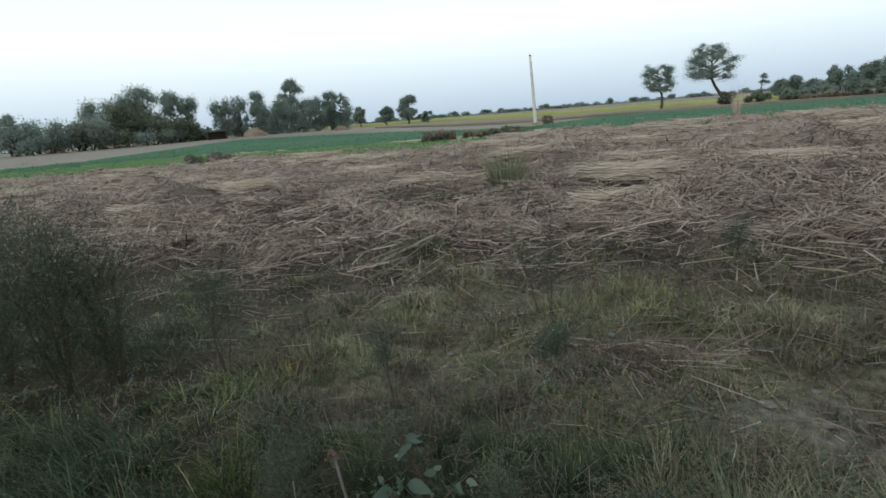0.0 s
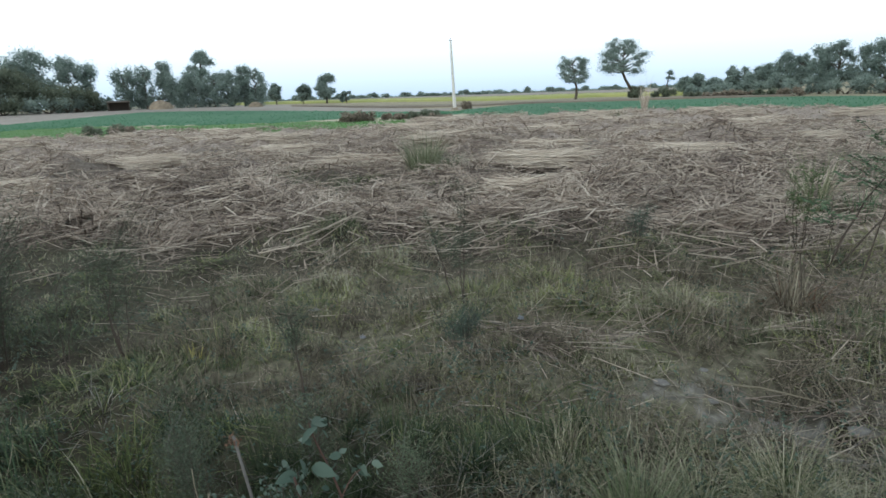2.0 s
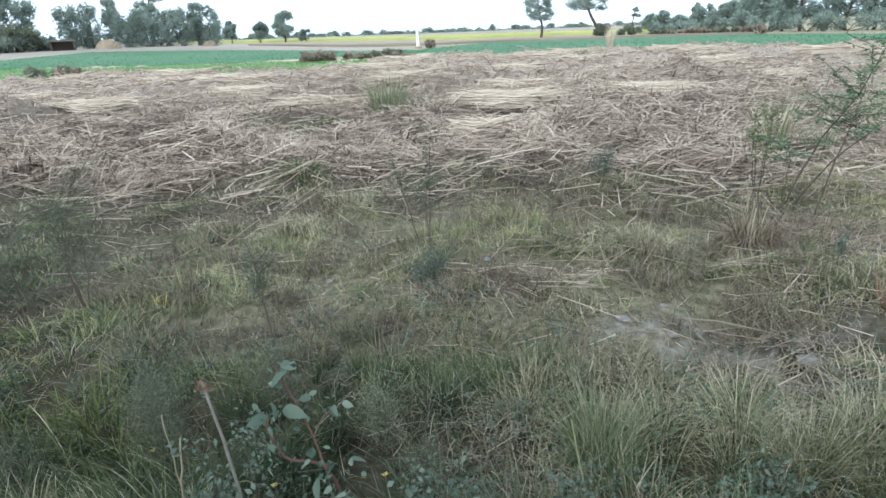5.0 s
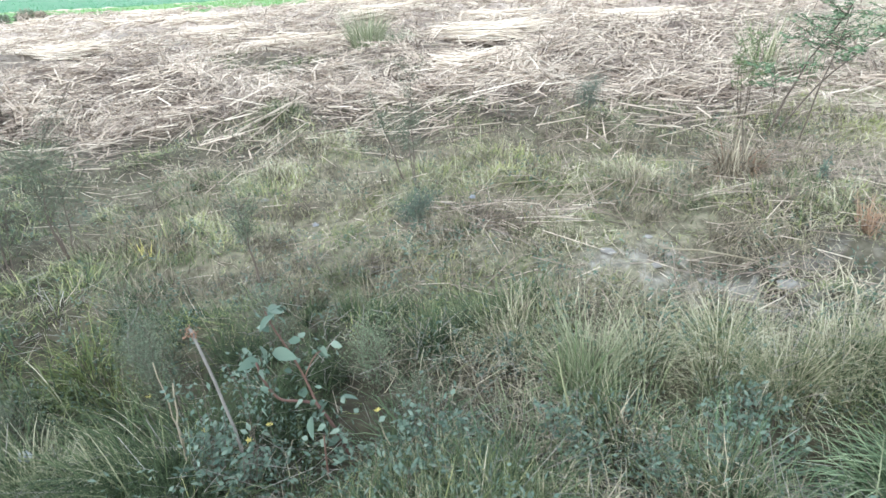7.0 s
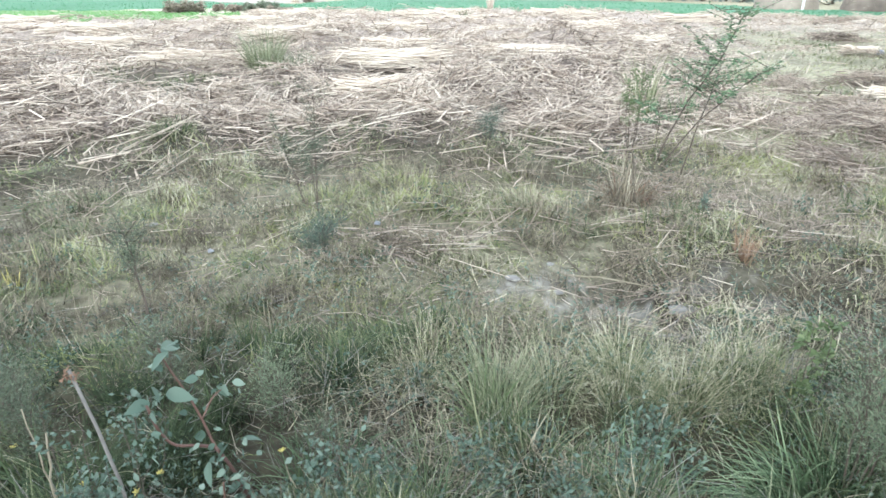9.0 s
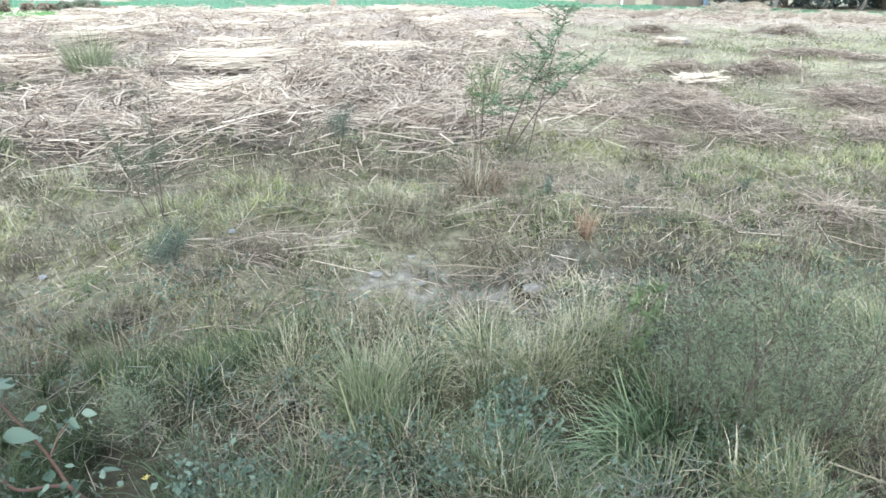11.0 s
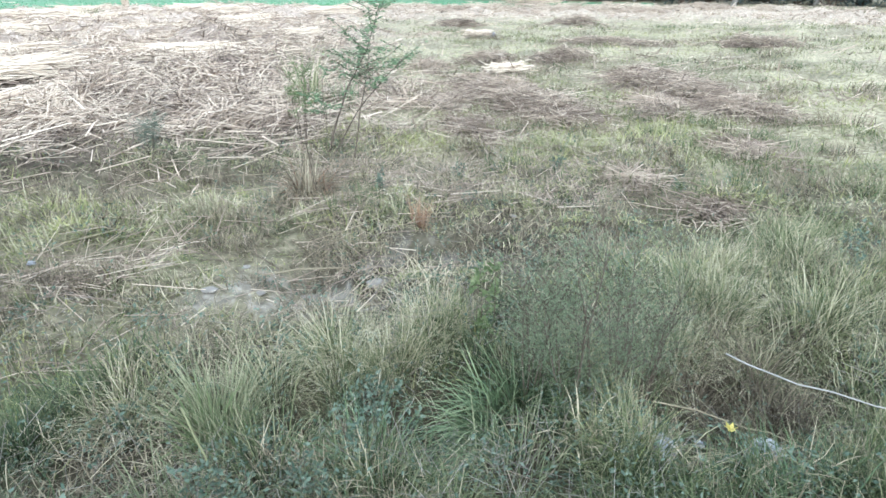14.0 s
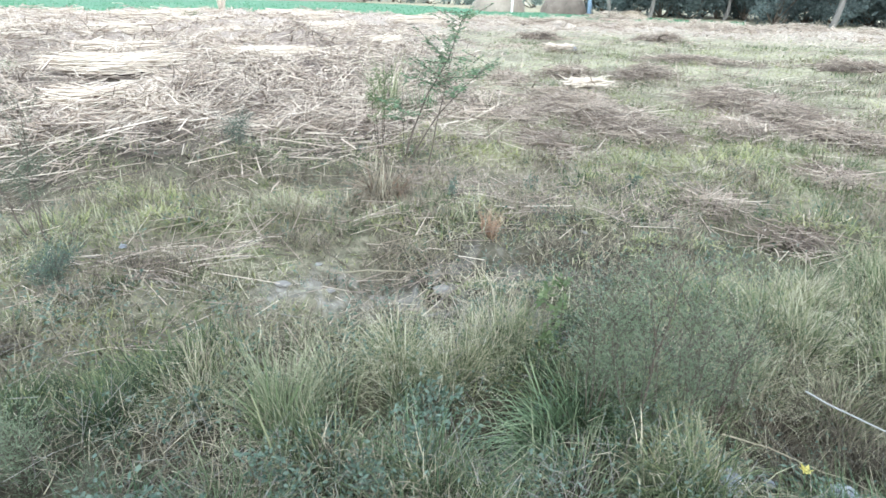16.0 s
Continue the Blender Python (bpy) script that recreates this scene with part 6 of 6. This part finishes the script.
def cane_leaf_bunches():
    """Bunches of long dead cane leaves that arch over one another."""
    g = np.random.default_rng(101)
    xs, ys, rs = polar_scatter(900, -34, 52, 6.2, 24, g)
    keep = trash(xs, ys) > 0.55
    xs, ys, rs = xs[keep][:420], ys[keep][:420], rs[keep][:420]
    k, m = 16, len(xs)
    n = m * k
    way = np.repeat(g.uniform(0, 6.28, m), k) + g.normal(0, 0.35, n)
    wide = np.repeat(0.10 + 0.01 * rs, k)
    x, y = np.repeat(xs, k) + g.normal(0, 1, n) * wide, np.repeat(ys, k) + g.normal(0, 1, n) * wide
    base = np.stack([x, y, lie(x, y) + 0.03 + g.random(n) * 0.10], 1)
    tone = np.repeat(g.uniform(0.1, 0.85, m), k) + g.normal(0, 0.14, n)
    v, f, a = blades(base, way, g.normal(1.05, 0.2, n), g.normal(0.85, 0.3, n), g.uniform(0.25, 0.8, n), g.uniform(0.010, 0.024, n) * (0.6 + 0.06 * np.repeat(rs, k)), np.clip(tone, 0, 1), 4)
    return tagged(new("cane_leaf_bunches", mesh_of("cane_leaf_bunches", v, f, M_STRAW, vary=a)), "arching bunches of long dead cane leaves", "cane trash", kind="stuff")


cane_trash()
cane_leaf_bunches()
cane_stalks()


# ---- grass ----
def keep_clear(x, y):
    """Where the random grass stays low, so that single plants stand free: 0 to 1."""
    out = 0
    for cx, cy, cw in ((1.66, 1.2, 0.24), (1.8, 1.4, 0.2), (-0.18, 1.72, 0.26), (2.0, 0.92, 0.2), (2.2, 0.7, 0.2), (-0.5, 1.75, 0.16), (0.9, 1.9, 0.16), (2.05, 0.55, 0.14), (2.3, 0.35, 0.14), (-1.3, 2.45, 0.3), (-0.95, 2.35, 0.25), (-1.65, 2.7, 0.3), (1.5, 1.38, 0.22), (1.62, 1.5, 0.2), (2.45, 0.5, 0.25), (2.2, 0.6, 0.2)):
        out = np.maximum(out, np.exp(-((np.asarray(x) - cx) ** 2 + (np.asarray(y) - cy) ** 2) / cw ** 2))
    return out


def green_here(x, y):
    """How green the grass is: greener near the path and on the meadow, drier between."""
    az, r = bearing(x, y)
    patch = 0.28 + 0.52 * sstep(0.36, 0.60, fbm(x, y, 0.8, 61)) - 0.35 * (vnoise(x, y, 0.25, 62) - 0.5)
    lush = 0.25 * np.exp(-(((x - 5.2) / 1.4) ** 2 + ((y - 3.0) / 0.9) ** 2)) + 0.3 * np.exp(-(((x - 9.6) / 1.6) ** 2 + ((y - 1.6) / 1.0) ** 2)) + 0.2 * np.exp(-(((x - 11.5) / 2.0) ** 2 + ((y - 7.0) / 0.9) ** 2))
    tan = 0.3 * np.exp(-(((x - 0.95) / 0.6) ** 2 + ((y - 4.1) / 0.35) ** 2)) + 0.25 * np.exp(-(((x - 0.9) / 0.5) ** 2 + ((y - 3.0) / 0.3) ** 2)) + 0.2 * np.exp(-(((x - 1.9) / 0.5) ** 2 + ((y - 2.0) / 0.35) ** 2))
    return np.clip(patch + lush - tan + 0.1 * sstep(50, 66, az) * (1 - sstep(2.8, 3.6, r)) + 0.02 * sstep(25, 8, az) + 0.35 * sstep(0, -16, az) * (1 - sstep(3.6, 5.0, r)), 0, 1)


def turf_here(x, y):
    """How much of the short grass is fresh yellow-green turf, 0 to 1."""
    az, r = bearing(x, y)
    out = 0
    for tx, ty, tw, td, k in ((1.5, 5.1, 1.1, 0.7, 0.9), (0.1, 5.7, 0.9, 0.4, 0.6), (1.9, 3.4, 0.4, 0.25, 0.75), (2.6, 3.0, 0.3, 0.3, 0.7), (3.9, 3.3, 0.8, 0.5, 0.7), (5.2, 3.0, 1.4, 0.9, 0.8), (4.6, 4.6, 0.9, 0.5, 0.6), (0.5, 3.5, 0.5, 0.3, 0.5)):
        out = np.maximum(out, k * np.exp(-((x - tx) / tw) ** 2 - ((y - ty) / td) ** 2))
    meadow = sstep(32, 38, az) * sstep(3.6, 4.6, r) * (0.15 + 0.75 * sstep(0.43, 0.58, fbm(x, y, 1.8, 94)))
    return np.maximum(np.maximum(out * (0.5 + 0.5 * sstep(0.35, 0.55, vnoise(x, y, 0.35, 96))), meadow), (0.12 + 0.4 * sstep(0.5, 0.62, fbm(x, y, 0.6, 95)) * sstep(2.6, 3.2, r)) * (0.5 + 0.5 * sstep(-14, -4, az)))


def short_grass():
    g = np.random.default_rng(92)
    xa, ya, ra = polar_scatter(215000, -58, 102, 1.3, 12, g, 0.75)
    xb, yb, rb = polar_scatter(60000, -45, 100, 7, 50, g)
    xc, yc, rc = polar_scatter(9000, 100, 302, 0.7, 12, g)
    xd, yd, rd = polar_scatter(80000, 34, 100, 5, 45, g, 0.9)
    xe, ye, re = polar_scatter(46000, -34, 66, 3.2, 7.5, g)
    x, y, r = np.concatenate([xa, xb, xc, xd, xe]), np.concatenate([ya, yb, yc, yd, ye]), np.concatenate([ra, rb, rc, rd, re])
    az = bearing(x, y)[0]
    n = len(x)
    clump = 0.4 * fbm(x, y, 0.38, 63) + 0.6 * fbm(x, y, 0.7, 5)
    keep = (g.random(n) > trash(x, y) * 1.15 + 0.03) & (g.random(n) > hollow(x, y) * 0.85) & (g.random(n) > keep_clear(x, y) * 0.6) & (g.random(n) > bare(x, y) * 0.93) & (g.random(n) < 0.08 + 0.5 * sstep(2.4, 3.4, r) + 0.9 * sstep(0.40, 0.58, clump))
    x, y, r, az, clump = x[keep], y[keep], r[keep], az[keep], clump[keep]
    n = len(x)
    green = green_here(x, y)
    far_off = sstep(30, 40, az) * sstep(4.0, 6.0, r)
    patch = fbm(x, y, 0.4, 86) - 0.5
    # Darker near and left: dark green growth plus shade put into the tone.
    vary = np.clip(0.60 - 0.52 * green + 0.45 * patch + 0.24 * sstep(2.6, 3.6, r) + 0.16 * far_off + 0.16 * np.exp(-(((x - 1.5) / 1.0) ** 2 + ((y - 5.0) / 0.7) ** 2)) - 0.2 * (1 - sstep(1.8, 2.8, r)) - 0.2 * sstep(-4, -16, az) * (1 - sstep(3.2, 4.2, r)) + g.normal(0, 0.14, n), 0, 0.85)
    base = np.stack([x, y, lie(x, y) - 0.005], 1)
    tall = 0.5 + 1.3 * sstep(0.4, 0.72, fbm(x, y, 0.7, 5)) + 0.4 * (1 - sstep(1.6, 3.0, r))
    mat = sstep(2.4, 3.4, r)
    comb = 6.28 * vnoise(x, y, 0.5, 67)
    way = np.where(g.random(n) < 0.5, comb, g.uniform(0, 6.28, n)) + g.normal(0, 0.5, n)
    lean, bow = np.abs(g.normal(0.85 + 0.3 * mat, 0.4, n)), g.normal(0.8, 0.8, n)
    long, broad = g.uniform(0.05, 0.17, n) * tall * (1 - 0.25 * mat), g.uniform(0.0022, 0.005, n) * (0.85 + 0.18 * r) * (1 + 0.3 * mat)
    lush = g.random(n) < turf_here(x, y)
    vary = np.where(lush, np.clip(0.56 + 0.5 * patch + 0.12 * far_off + g.normal(0, 0.16, n), 0, 1), vary)
    pieces = {}
    for key, mask in (("turf", lush), ("grass", ~lush)):
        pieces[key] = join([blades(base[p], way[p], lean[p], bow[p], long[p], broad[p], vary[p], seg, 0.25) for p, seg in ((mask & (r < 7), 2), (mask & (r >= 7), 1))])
    v, f, a = pieces["turf"]
    tagged(new("green_turf", mesh_of("green_turf", v, f, M_TURF, vary=a)), "short yellow-green turf in patches", "grass", kind="stuff")
    v, f, a = pieces["grass"]
    return tagged(new("short_grass", mesh_of("short_grass", v, f, M_GRASS, vary=a)), "short trampled grass, partly green and partly dry", "grass", kind="stuff")


def tall_grass():
    """Soft arching tufts of longer grass near the path, straw-coloured at the tips, with shade at the foot put into the
    colour.
    """
    g = np.random.default_rng(93)
    xt, yt, rt = polar_scatter(2100, -60, 104, 1.25, 5.6, g, 1.0)
    lush = 0.4 * fbm(xt, yt, 0.9, 65) + 0.6 * fbm(xt, yt, 0.7, 5)
    keep = (trash(xt, yt) < 0.3) & (bare(xt, yt) < 0.2) & (hollow(xt, yt) < 0.4) & (keep_clear(xt, yt) < 0.4) & (g.random(len(xt)) < 1.0 - 0.85 * sstep(2.2, 3.4, rt)) & (lush > 0.44)
    xt, yt, rt, lush = xt[keep], yt[keep], rt[keep], lush[keep]
    k = 84
    n = len(xt) * k
    t = g.uniform(0, 6.28, n)
    wide = np.repeat(g.uniform(0.02, 0.09, len(xt)), k)
    rad = g.random(n) ** 0.6 * wide
    x, y = np.repeat(xt, k) + np.cos(t) * rad, np.repeat(yt, k) + np.sin(t) * rad
    base = np.stack([x, y, lie(x, y) - 0.01], 1)
    kind = g.random(len(xt))
    pale = np.where(kind < 0.3, 0.22, np.where(kind < 0.6, -0.14, 0.0)) + 0.5 * (fbm(xt, yt, 0.45, 85) - 0.5)
    # Dryness sets the tone; near and left tufts also carry painted shade.
    dry = np.repeat(np.clip(0.56 - 0.58 * green_here(xt, yt) + pale - 0.14 * (1 - sstep(1.7, 2.5, rt)) - 0.28 * sstep(0, -14, bearing(xt, yt)[0]) + g.normal(0, 0.08, len(xt)), 0, 1), k)
    size = np.repeat((0.72 + 0.28 * sstep(1.7, 2.3, rt)) * g.uniform(0.45, 1.15, len(xt)) * (0.6 + 0.8 * lush) * (1.05 - 0.5 * sstep(2.0, 4.0, rt)), k)
    flop = np.repeat(np.where(kind < 0.55, g.uniform(0.5, 1.1, len(xt)), g.uniform(0.8, 1.7, len(xt))), k)
    sway = np.repeat(g.uniform(0, 6.28, len(xt)), k)
    thin = np.repeat(np.where(kind < 0.35, 0.6, 1.0), k)
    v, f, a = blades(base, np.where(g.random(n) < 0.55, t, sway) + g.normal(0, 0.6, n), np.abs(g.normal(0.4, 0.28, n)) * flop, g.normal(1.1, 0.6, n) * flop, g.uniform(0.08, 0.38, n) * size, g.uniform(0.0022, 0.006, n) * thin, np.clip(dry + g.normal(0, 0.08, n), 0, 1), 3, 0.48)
    return tagged(new("tall_grass", mesh_of("tall_grass", v, f, M_GRASS, vary=a)), "tufty half-dry grass beside the path", "grass", kind="stuff")


def dead_stems():
    """Thin grey dead stems tangled through the tall grass."""
    g = np.random.default_rng(97)
    x, y, r = polar_scatter(4000, -58, 102, 1.5, 4.4, g, 1.0)
    keep = (g.random(len(x)) < 0.1 + sstep(0.42, 0.6, fbm(x, y, 0.6, 83))) & (trash(x, y) < 0.5) & (bare(x, y) < 0.6)
    x, y, r = x[keep], y[keep], r[keep]
    n = len(x)
    low = lie(x, y)
    a = np.stack([x, y, low + g.random(n) ** 1.5 * 0.16 * (1 - 0.6 * sstep(2.6, 3.4, r))], 1)
    way, up, l = g.uniform(0, 6.28, n), np.abs(g.normal(0.3, 0.4, n)) * (1 - 0.6 * sstep(2.6, 3.4, r)), g.uniform(0.05, 0.24, n)
    b = a + np.stack([np.cos(way) * np.cos(up) * l, np.sin(way) * np.cos(up) * l, np.sin(up) * l], 1)
    v, f, c = sticks(a, b, g.uniform(0.0007, 0.0014, n) * (0.5 + 0.35 * r), np.clip(g.normal(0.30, 0.2, n), 0, 1), 3, False)
    return tagged(new("dead_stems", mesh_of("dead_stems", v, f, M_GREYSTEM, vary=c)), "thin grey dead stems tangled in the grass", "stems", kind="stuff")


def straw_litter():
    """Dead straw lying in the grass."""
    g = np.random.default_rng(94)
    x, y, r = polar_scatter(15000, -58, 102, 1.3, 26, g, 0.9)
    keep = g.random(len(x)) < 0.10 + 0.9 * sstep(2.6, 3.6, r)
    x, y, r = x[keep], y[keep], r[keep]
    n = len(x)
    base = np.stack([x, y, lie(x, y) + g.random(n) * 0.05], 1)
    near = blades(base, g.uniform(0, 6.28, n), g.normal(1.35, 0.2, n), g.normal(0.2, 0.5, n), g.uniform(0.06, 0.26, n), g.uniform(0.002, 0.0045, n) * (0.8 + 0.1 * r), np.clip(g.normal(0.30, 0.2, n), 0, 1))
    x, y, r = polar_scatter(40000, 34, 98, 5, 36, g)
    keep = g.random(len(x)) < 1.1 * sstep(0.46, 0.66, fbm(x, y, 1.5, 68)) + 0.04
    x, y, r = x[keep], y[keep], r[keep]
    n = len(x)
    base = np.stack([x, y, lie(x, y) + 0.02 + g.random(n) * 0.05], 1)
    wider = blades(base, g.uniform(0, 6.28, n), g.normal(1.42, 0.15, n), g.normal(0.1, 0.4, n), g.uniform(0.08, 0.30, n), g.uniform(0.004, 0.008, n) * (0.6 + 0.07 * r), np.clip(g.normal(0.26, 0.15, n), 0, 1))
    far_bits = []
    for x0, y0, w, m in ((0.95, 4.15, 0.36, 190), (1.25, 3.95, 0.3, 120), (0.62, 4.2, 0.2, 60), (2.8, 3.8, 0.3, 120), (3.3, 4.3, 0.4, 120), (3.7, 4.8, 0.5, 110), (1.75, 4.1, 0.3, 50), (2.1, 2.8, 0.35, 70), (2.6, 3.2, 0.4, 60), (3.6, 3.4, 0.4, 60), (0.8, 3.1, 0.22, 70), (0.2, 4.6, 0.5, 50), (-0.9, 4.8, 0.4, 50), (4.6, 2.6, 0.5, 60), (4.4, 3.7, 0.5, 60), (-1.6, 5.6, 0.6, 70), (5.4, 3.4, 0.5, 50), (2.6, 5.7, 0.5, 120), (1.2, 6.2, 0.6, 90), (-0.6, 6.3, 0.6, 90), (-2.4, 6.4, 0.6, 70), (5.3, 5.6, 0.6, 90)):
        p = np.stack([x0 + g.normal(0, w, m), y0 + g.normal(0, w * 0.6, m)], 1)
        way = g.normal(0, 0.8, m) - 0.3
        l = g.uniform(0.08, 0.5, m) * g.random(m) ** 0.5
        q = p + np.stack([np.cos(way) * l, np.sin(way) * l], 1)
        a3 = np.column_stack([p, lie(p[:, 0], p[:, 1]) + 0.03 + 0.05 * g.random(m)])
        b3 = np.column_stack([q, lie(q[:, 0], q[:, 1]) + 0.03 + 0.05 * g.random(m)])
        far_bits.append(sticks(a3, b3, g.uniform(0.0015, 0.0045, m), np.clip(np.where(g.random(m) < 0.2, 0.7, 0.2) + g.normal(0, 0.12, m), 0, 1), 3, False))
    v, f, a = join([near, wider] + far_bits)
    return tagged(new("straw_litter", mesh_of("straw_litter", v, f, M_STRAW, vary=a)), "dead straw scattered through the grass", "straw", kind="stuff")


def dead_grass():
    """Curled dead blades tangled between the green ones."""
    g = np.random.default_rng(98)
    x, y, r = polar_scatter(72000, -60, 104, 1.3, 11, g, 0.9)
    keep = (g.random(len(x)) < sstep(0.42, 0.62, fbm(x, y, 0.5, 88)) * (1 - 0.85 * bare(x, y)) * (1 - hollow(x, y)) * (0.15 + 0.85 * sstep(-8, 6, bearing(x, y)[0]))) & (trash(x, y) < 0.6)
    x, y, r = x[keep], y[keep], r[keep]
    n = len(x)
    base = np.stack([x, y, lie(x, y) + g.random(n) ** 2 * 0.10 * (1 - sstep(3, 5, r))], 1)
    tone = 0.15 + 0.6 * fbm(x, y, 0.4, 89) + 0.15 * sstep(3, 4, r)
    v, f, a = blades(base, g.uniform(0, 6.28, n), g.uniform(0.6, 1.6, n), g.normal(0.5, 1.3, n), g.uniform(0.05, 0.22, n), g.uniform(0.002, 0.0055, n) * (0.85 + 0.14 * r), np.clip(tone + g.normal(0, 0.2, n), 0, 1), 3)
    return tagged(new("dead_grass", mesh_of("dead_grass", v, f, M_DRYTUFT, vary=a)), "curled brown and tan dead grass in tangled patches", "grass", kind="stuff")


def ground_weeds():
    """Sprigs of small grey-green leaves low in the grass."""
    g = np.random.default_rng(95)
    xs, ys, rs = polar_scatter(3000, -56, 100, 1.25, 7.5, g, 1.5)
    keep = (trash(xs, ys) < 0.4) & (fbm(xs, ys, 0.7, 66) > 0.42)
    xs, ys = xs[keep], ys[keep]
    k = 20
    n = len(xs) * k
    high = np.repeat(g.uniform(0.05, 0.22, len(xs)), k)
    u, t = g.random(n), g.uniform(0, 6.28, n)
    x, y = np.repeat(xs, k) + np.cos(t) * high * 0.35 * u, np.repeat(ys, k) + np.sin(t) * high * 0.35 * u
    base = np.stack([x, y, lie(x, y) + high * u], 1)
    ways = np.stack([np.cos(t), np.sin(t), g.uniform(-0.2, 0.9, n)], 1)
    tone = np.repeat(g.normal(0.5, 0.2, len(xs)), k)
    v, f, a = leaves(base, ways, g.uniform(0.012, 0.034, n), g.uniform(0.006, 0.015, n), np.clip(tone + g.normal(0, 0.15, n), 0, 1))
    return tagged(new("ground_weeds", mesh_of("ground_weeds", v, f, M_TEAL, vary=a)), "low grey-green leafy weeds among the grass", "weeds", kind="stuff")


def meadow_clumps():
    """Low leafy green clumps out in the meadow."""
    g = np.random.default_rng(99)
    xs, ys, rs = polar_scatter(420, 34, 98, 4.5, 30, g)
    keep = (trash(xs, ys) < 0.4) & (fbm(xs, ys, 2.0, 92) > 0.44)
    xs, ys, rs = xs[keep], ys[keep], rs[keep]
    k = 90
    n = len(xs) * k
    rr = np.repeat(rs, k)
    x, y = np.repeat(xs, k) + g.normal(0, 1, n) * (0.06 + 0.012 * rr), np.repeat(ys, k) + g.normal(0, 1, n) * (0.06 + 0.012 * rr)
    base = np.stack([x, y, lie(x, y) + g.random(n) * 0.04], 1)
    v, f, a = blades(base, g.uniform(0, 6.28, n), np.abs(g.normal(0.7, 0.4, n)), g.normal(0.7, 0.6, n), g.uniform(0.05, 0.20, n), g.uniform(0.004, 0.009, n) * (0.7 + 0.09 * rr), np.clip(np.repeat(g.uniform(0.22, 0.62, len(xs)), k) + g.normal(0, 0.1, n), 0, 1))
    return tagged(new("meadow_clumps", mesh_of("meadow_clumps", v, f, M_GRASS, vary=a)), "dark and light green grass clumps across the meadow", "grass", kind="stuff")


def brushwood():
    """Brown dead twigs tangled in the grass."""
    g = np.random.default_rng(96)
    spots = [(0.75, 3.15, 0.3), (0.95, 4.5, 0.35), (0.6, 4.55, 0.25), (1.05, 2.75, 0.25), (0.8, 2.6, 0.2), (1.25, 2.6, 0.2), (1.3, 4.2, 0.3), (2.7, 5.2, 0.3), (3.4, 4.1, 0.4), (3.9, 3.5, 0.35), (4.6, 3.9, 0.4), (5.3, 4.3, 0.4), (-0.4, 5.2, 0.4), (1.9, 5.4, 0.4), (-1.8, 5.2, 0.5), (3.0, 1.5, 0.3), (2.9, 0.35, 0.35), (2.7, 0.6, 0.3), (2.25, 0.75, 0.2), (-1.4, 2.35, 0.3), (5.6, 2.5, 0.4), (6.2, 1.5, 0.4), (-0.3, 3.5, 0.3), (1.1, 2.9, 0.2), (6.8, 3.4, 0.5)]
    chunks = []
    pa, pr = np.concatenate([g.uniform(36, 92, 170), g.uniform(-24, 40, 120)]), np.concatenate([np.exp(g.uniform(np.log(4), np.log(26), 170)), g.uniform(3.1, 6.6, 120)])
    spots += [(*polar(a, d), 0.10 + 0.022 * d) for a, d in zip(pa, pr)]
    for x0, y0, w in spots:
        d = math.hypot(x0, y0)
        n, mood = 110, g.uniform(0.0, 0.22)
        x, y = x0 + g.normal(0, w * 0.5, n), y0 + g.normal(0, w * 0.4, n)
        base = np.stack([x, y, lie(x, y)], 1)
        chunks.append(blades(base, g.uniform(0, 6.28, n), np.abs(g.normal(0.9, 0.4, n)), g.normal(0.3, 0.5, n), g.uniform(0.08, 0.28, n), g.uniform(0.003, 0.006, n) * (0.8 + 0.1 * d), np.clip(g.normal(0.02 if d < 3.3 and x0 > 2 else 0.12 + mood, 0.15, n), 0, 1), 2, 0.25))
    v, f, a = join(chunks)
    return tagged(new("brushwood", mesh_of("brushwood", v, f, M_DRYTUFT, vary=a)), "brown dead twigs tangled low in the grass", "twigs", kind="stuff")


short_grass()
tall_grass()
dead_stems()
straw_litter()
dead_grass()
ground_weeds()
meadow_clumps()
brushwood()
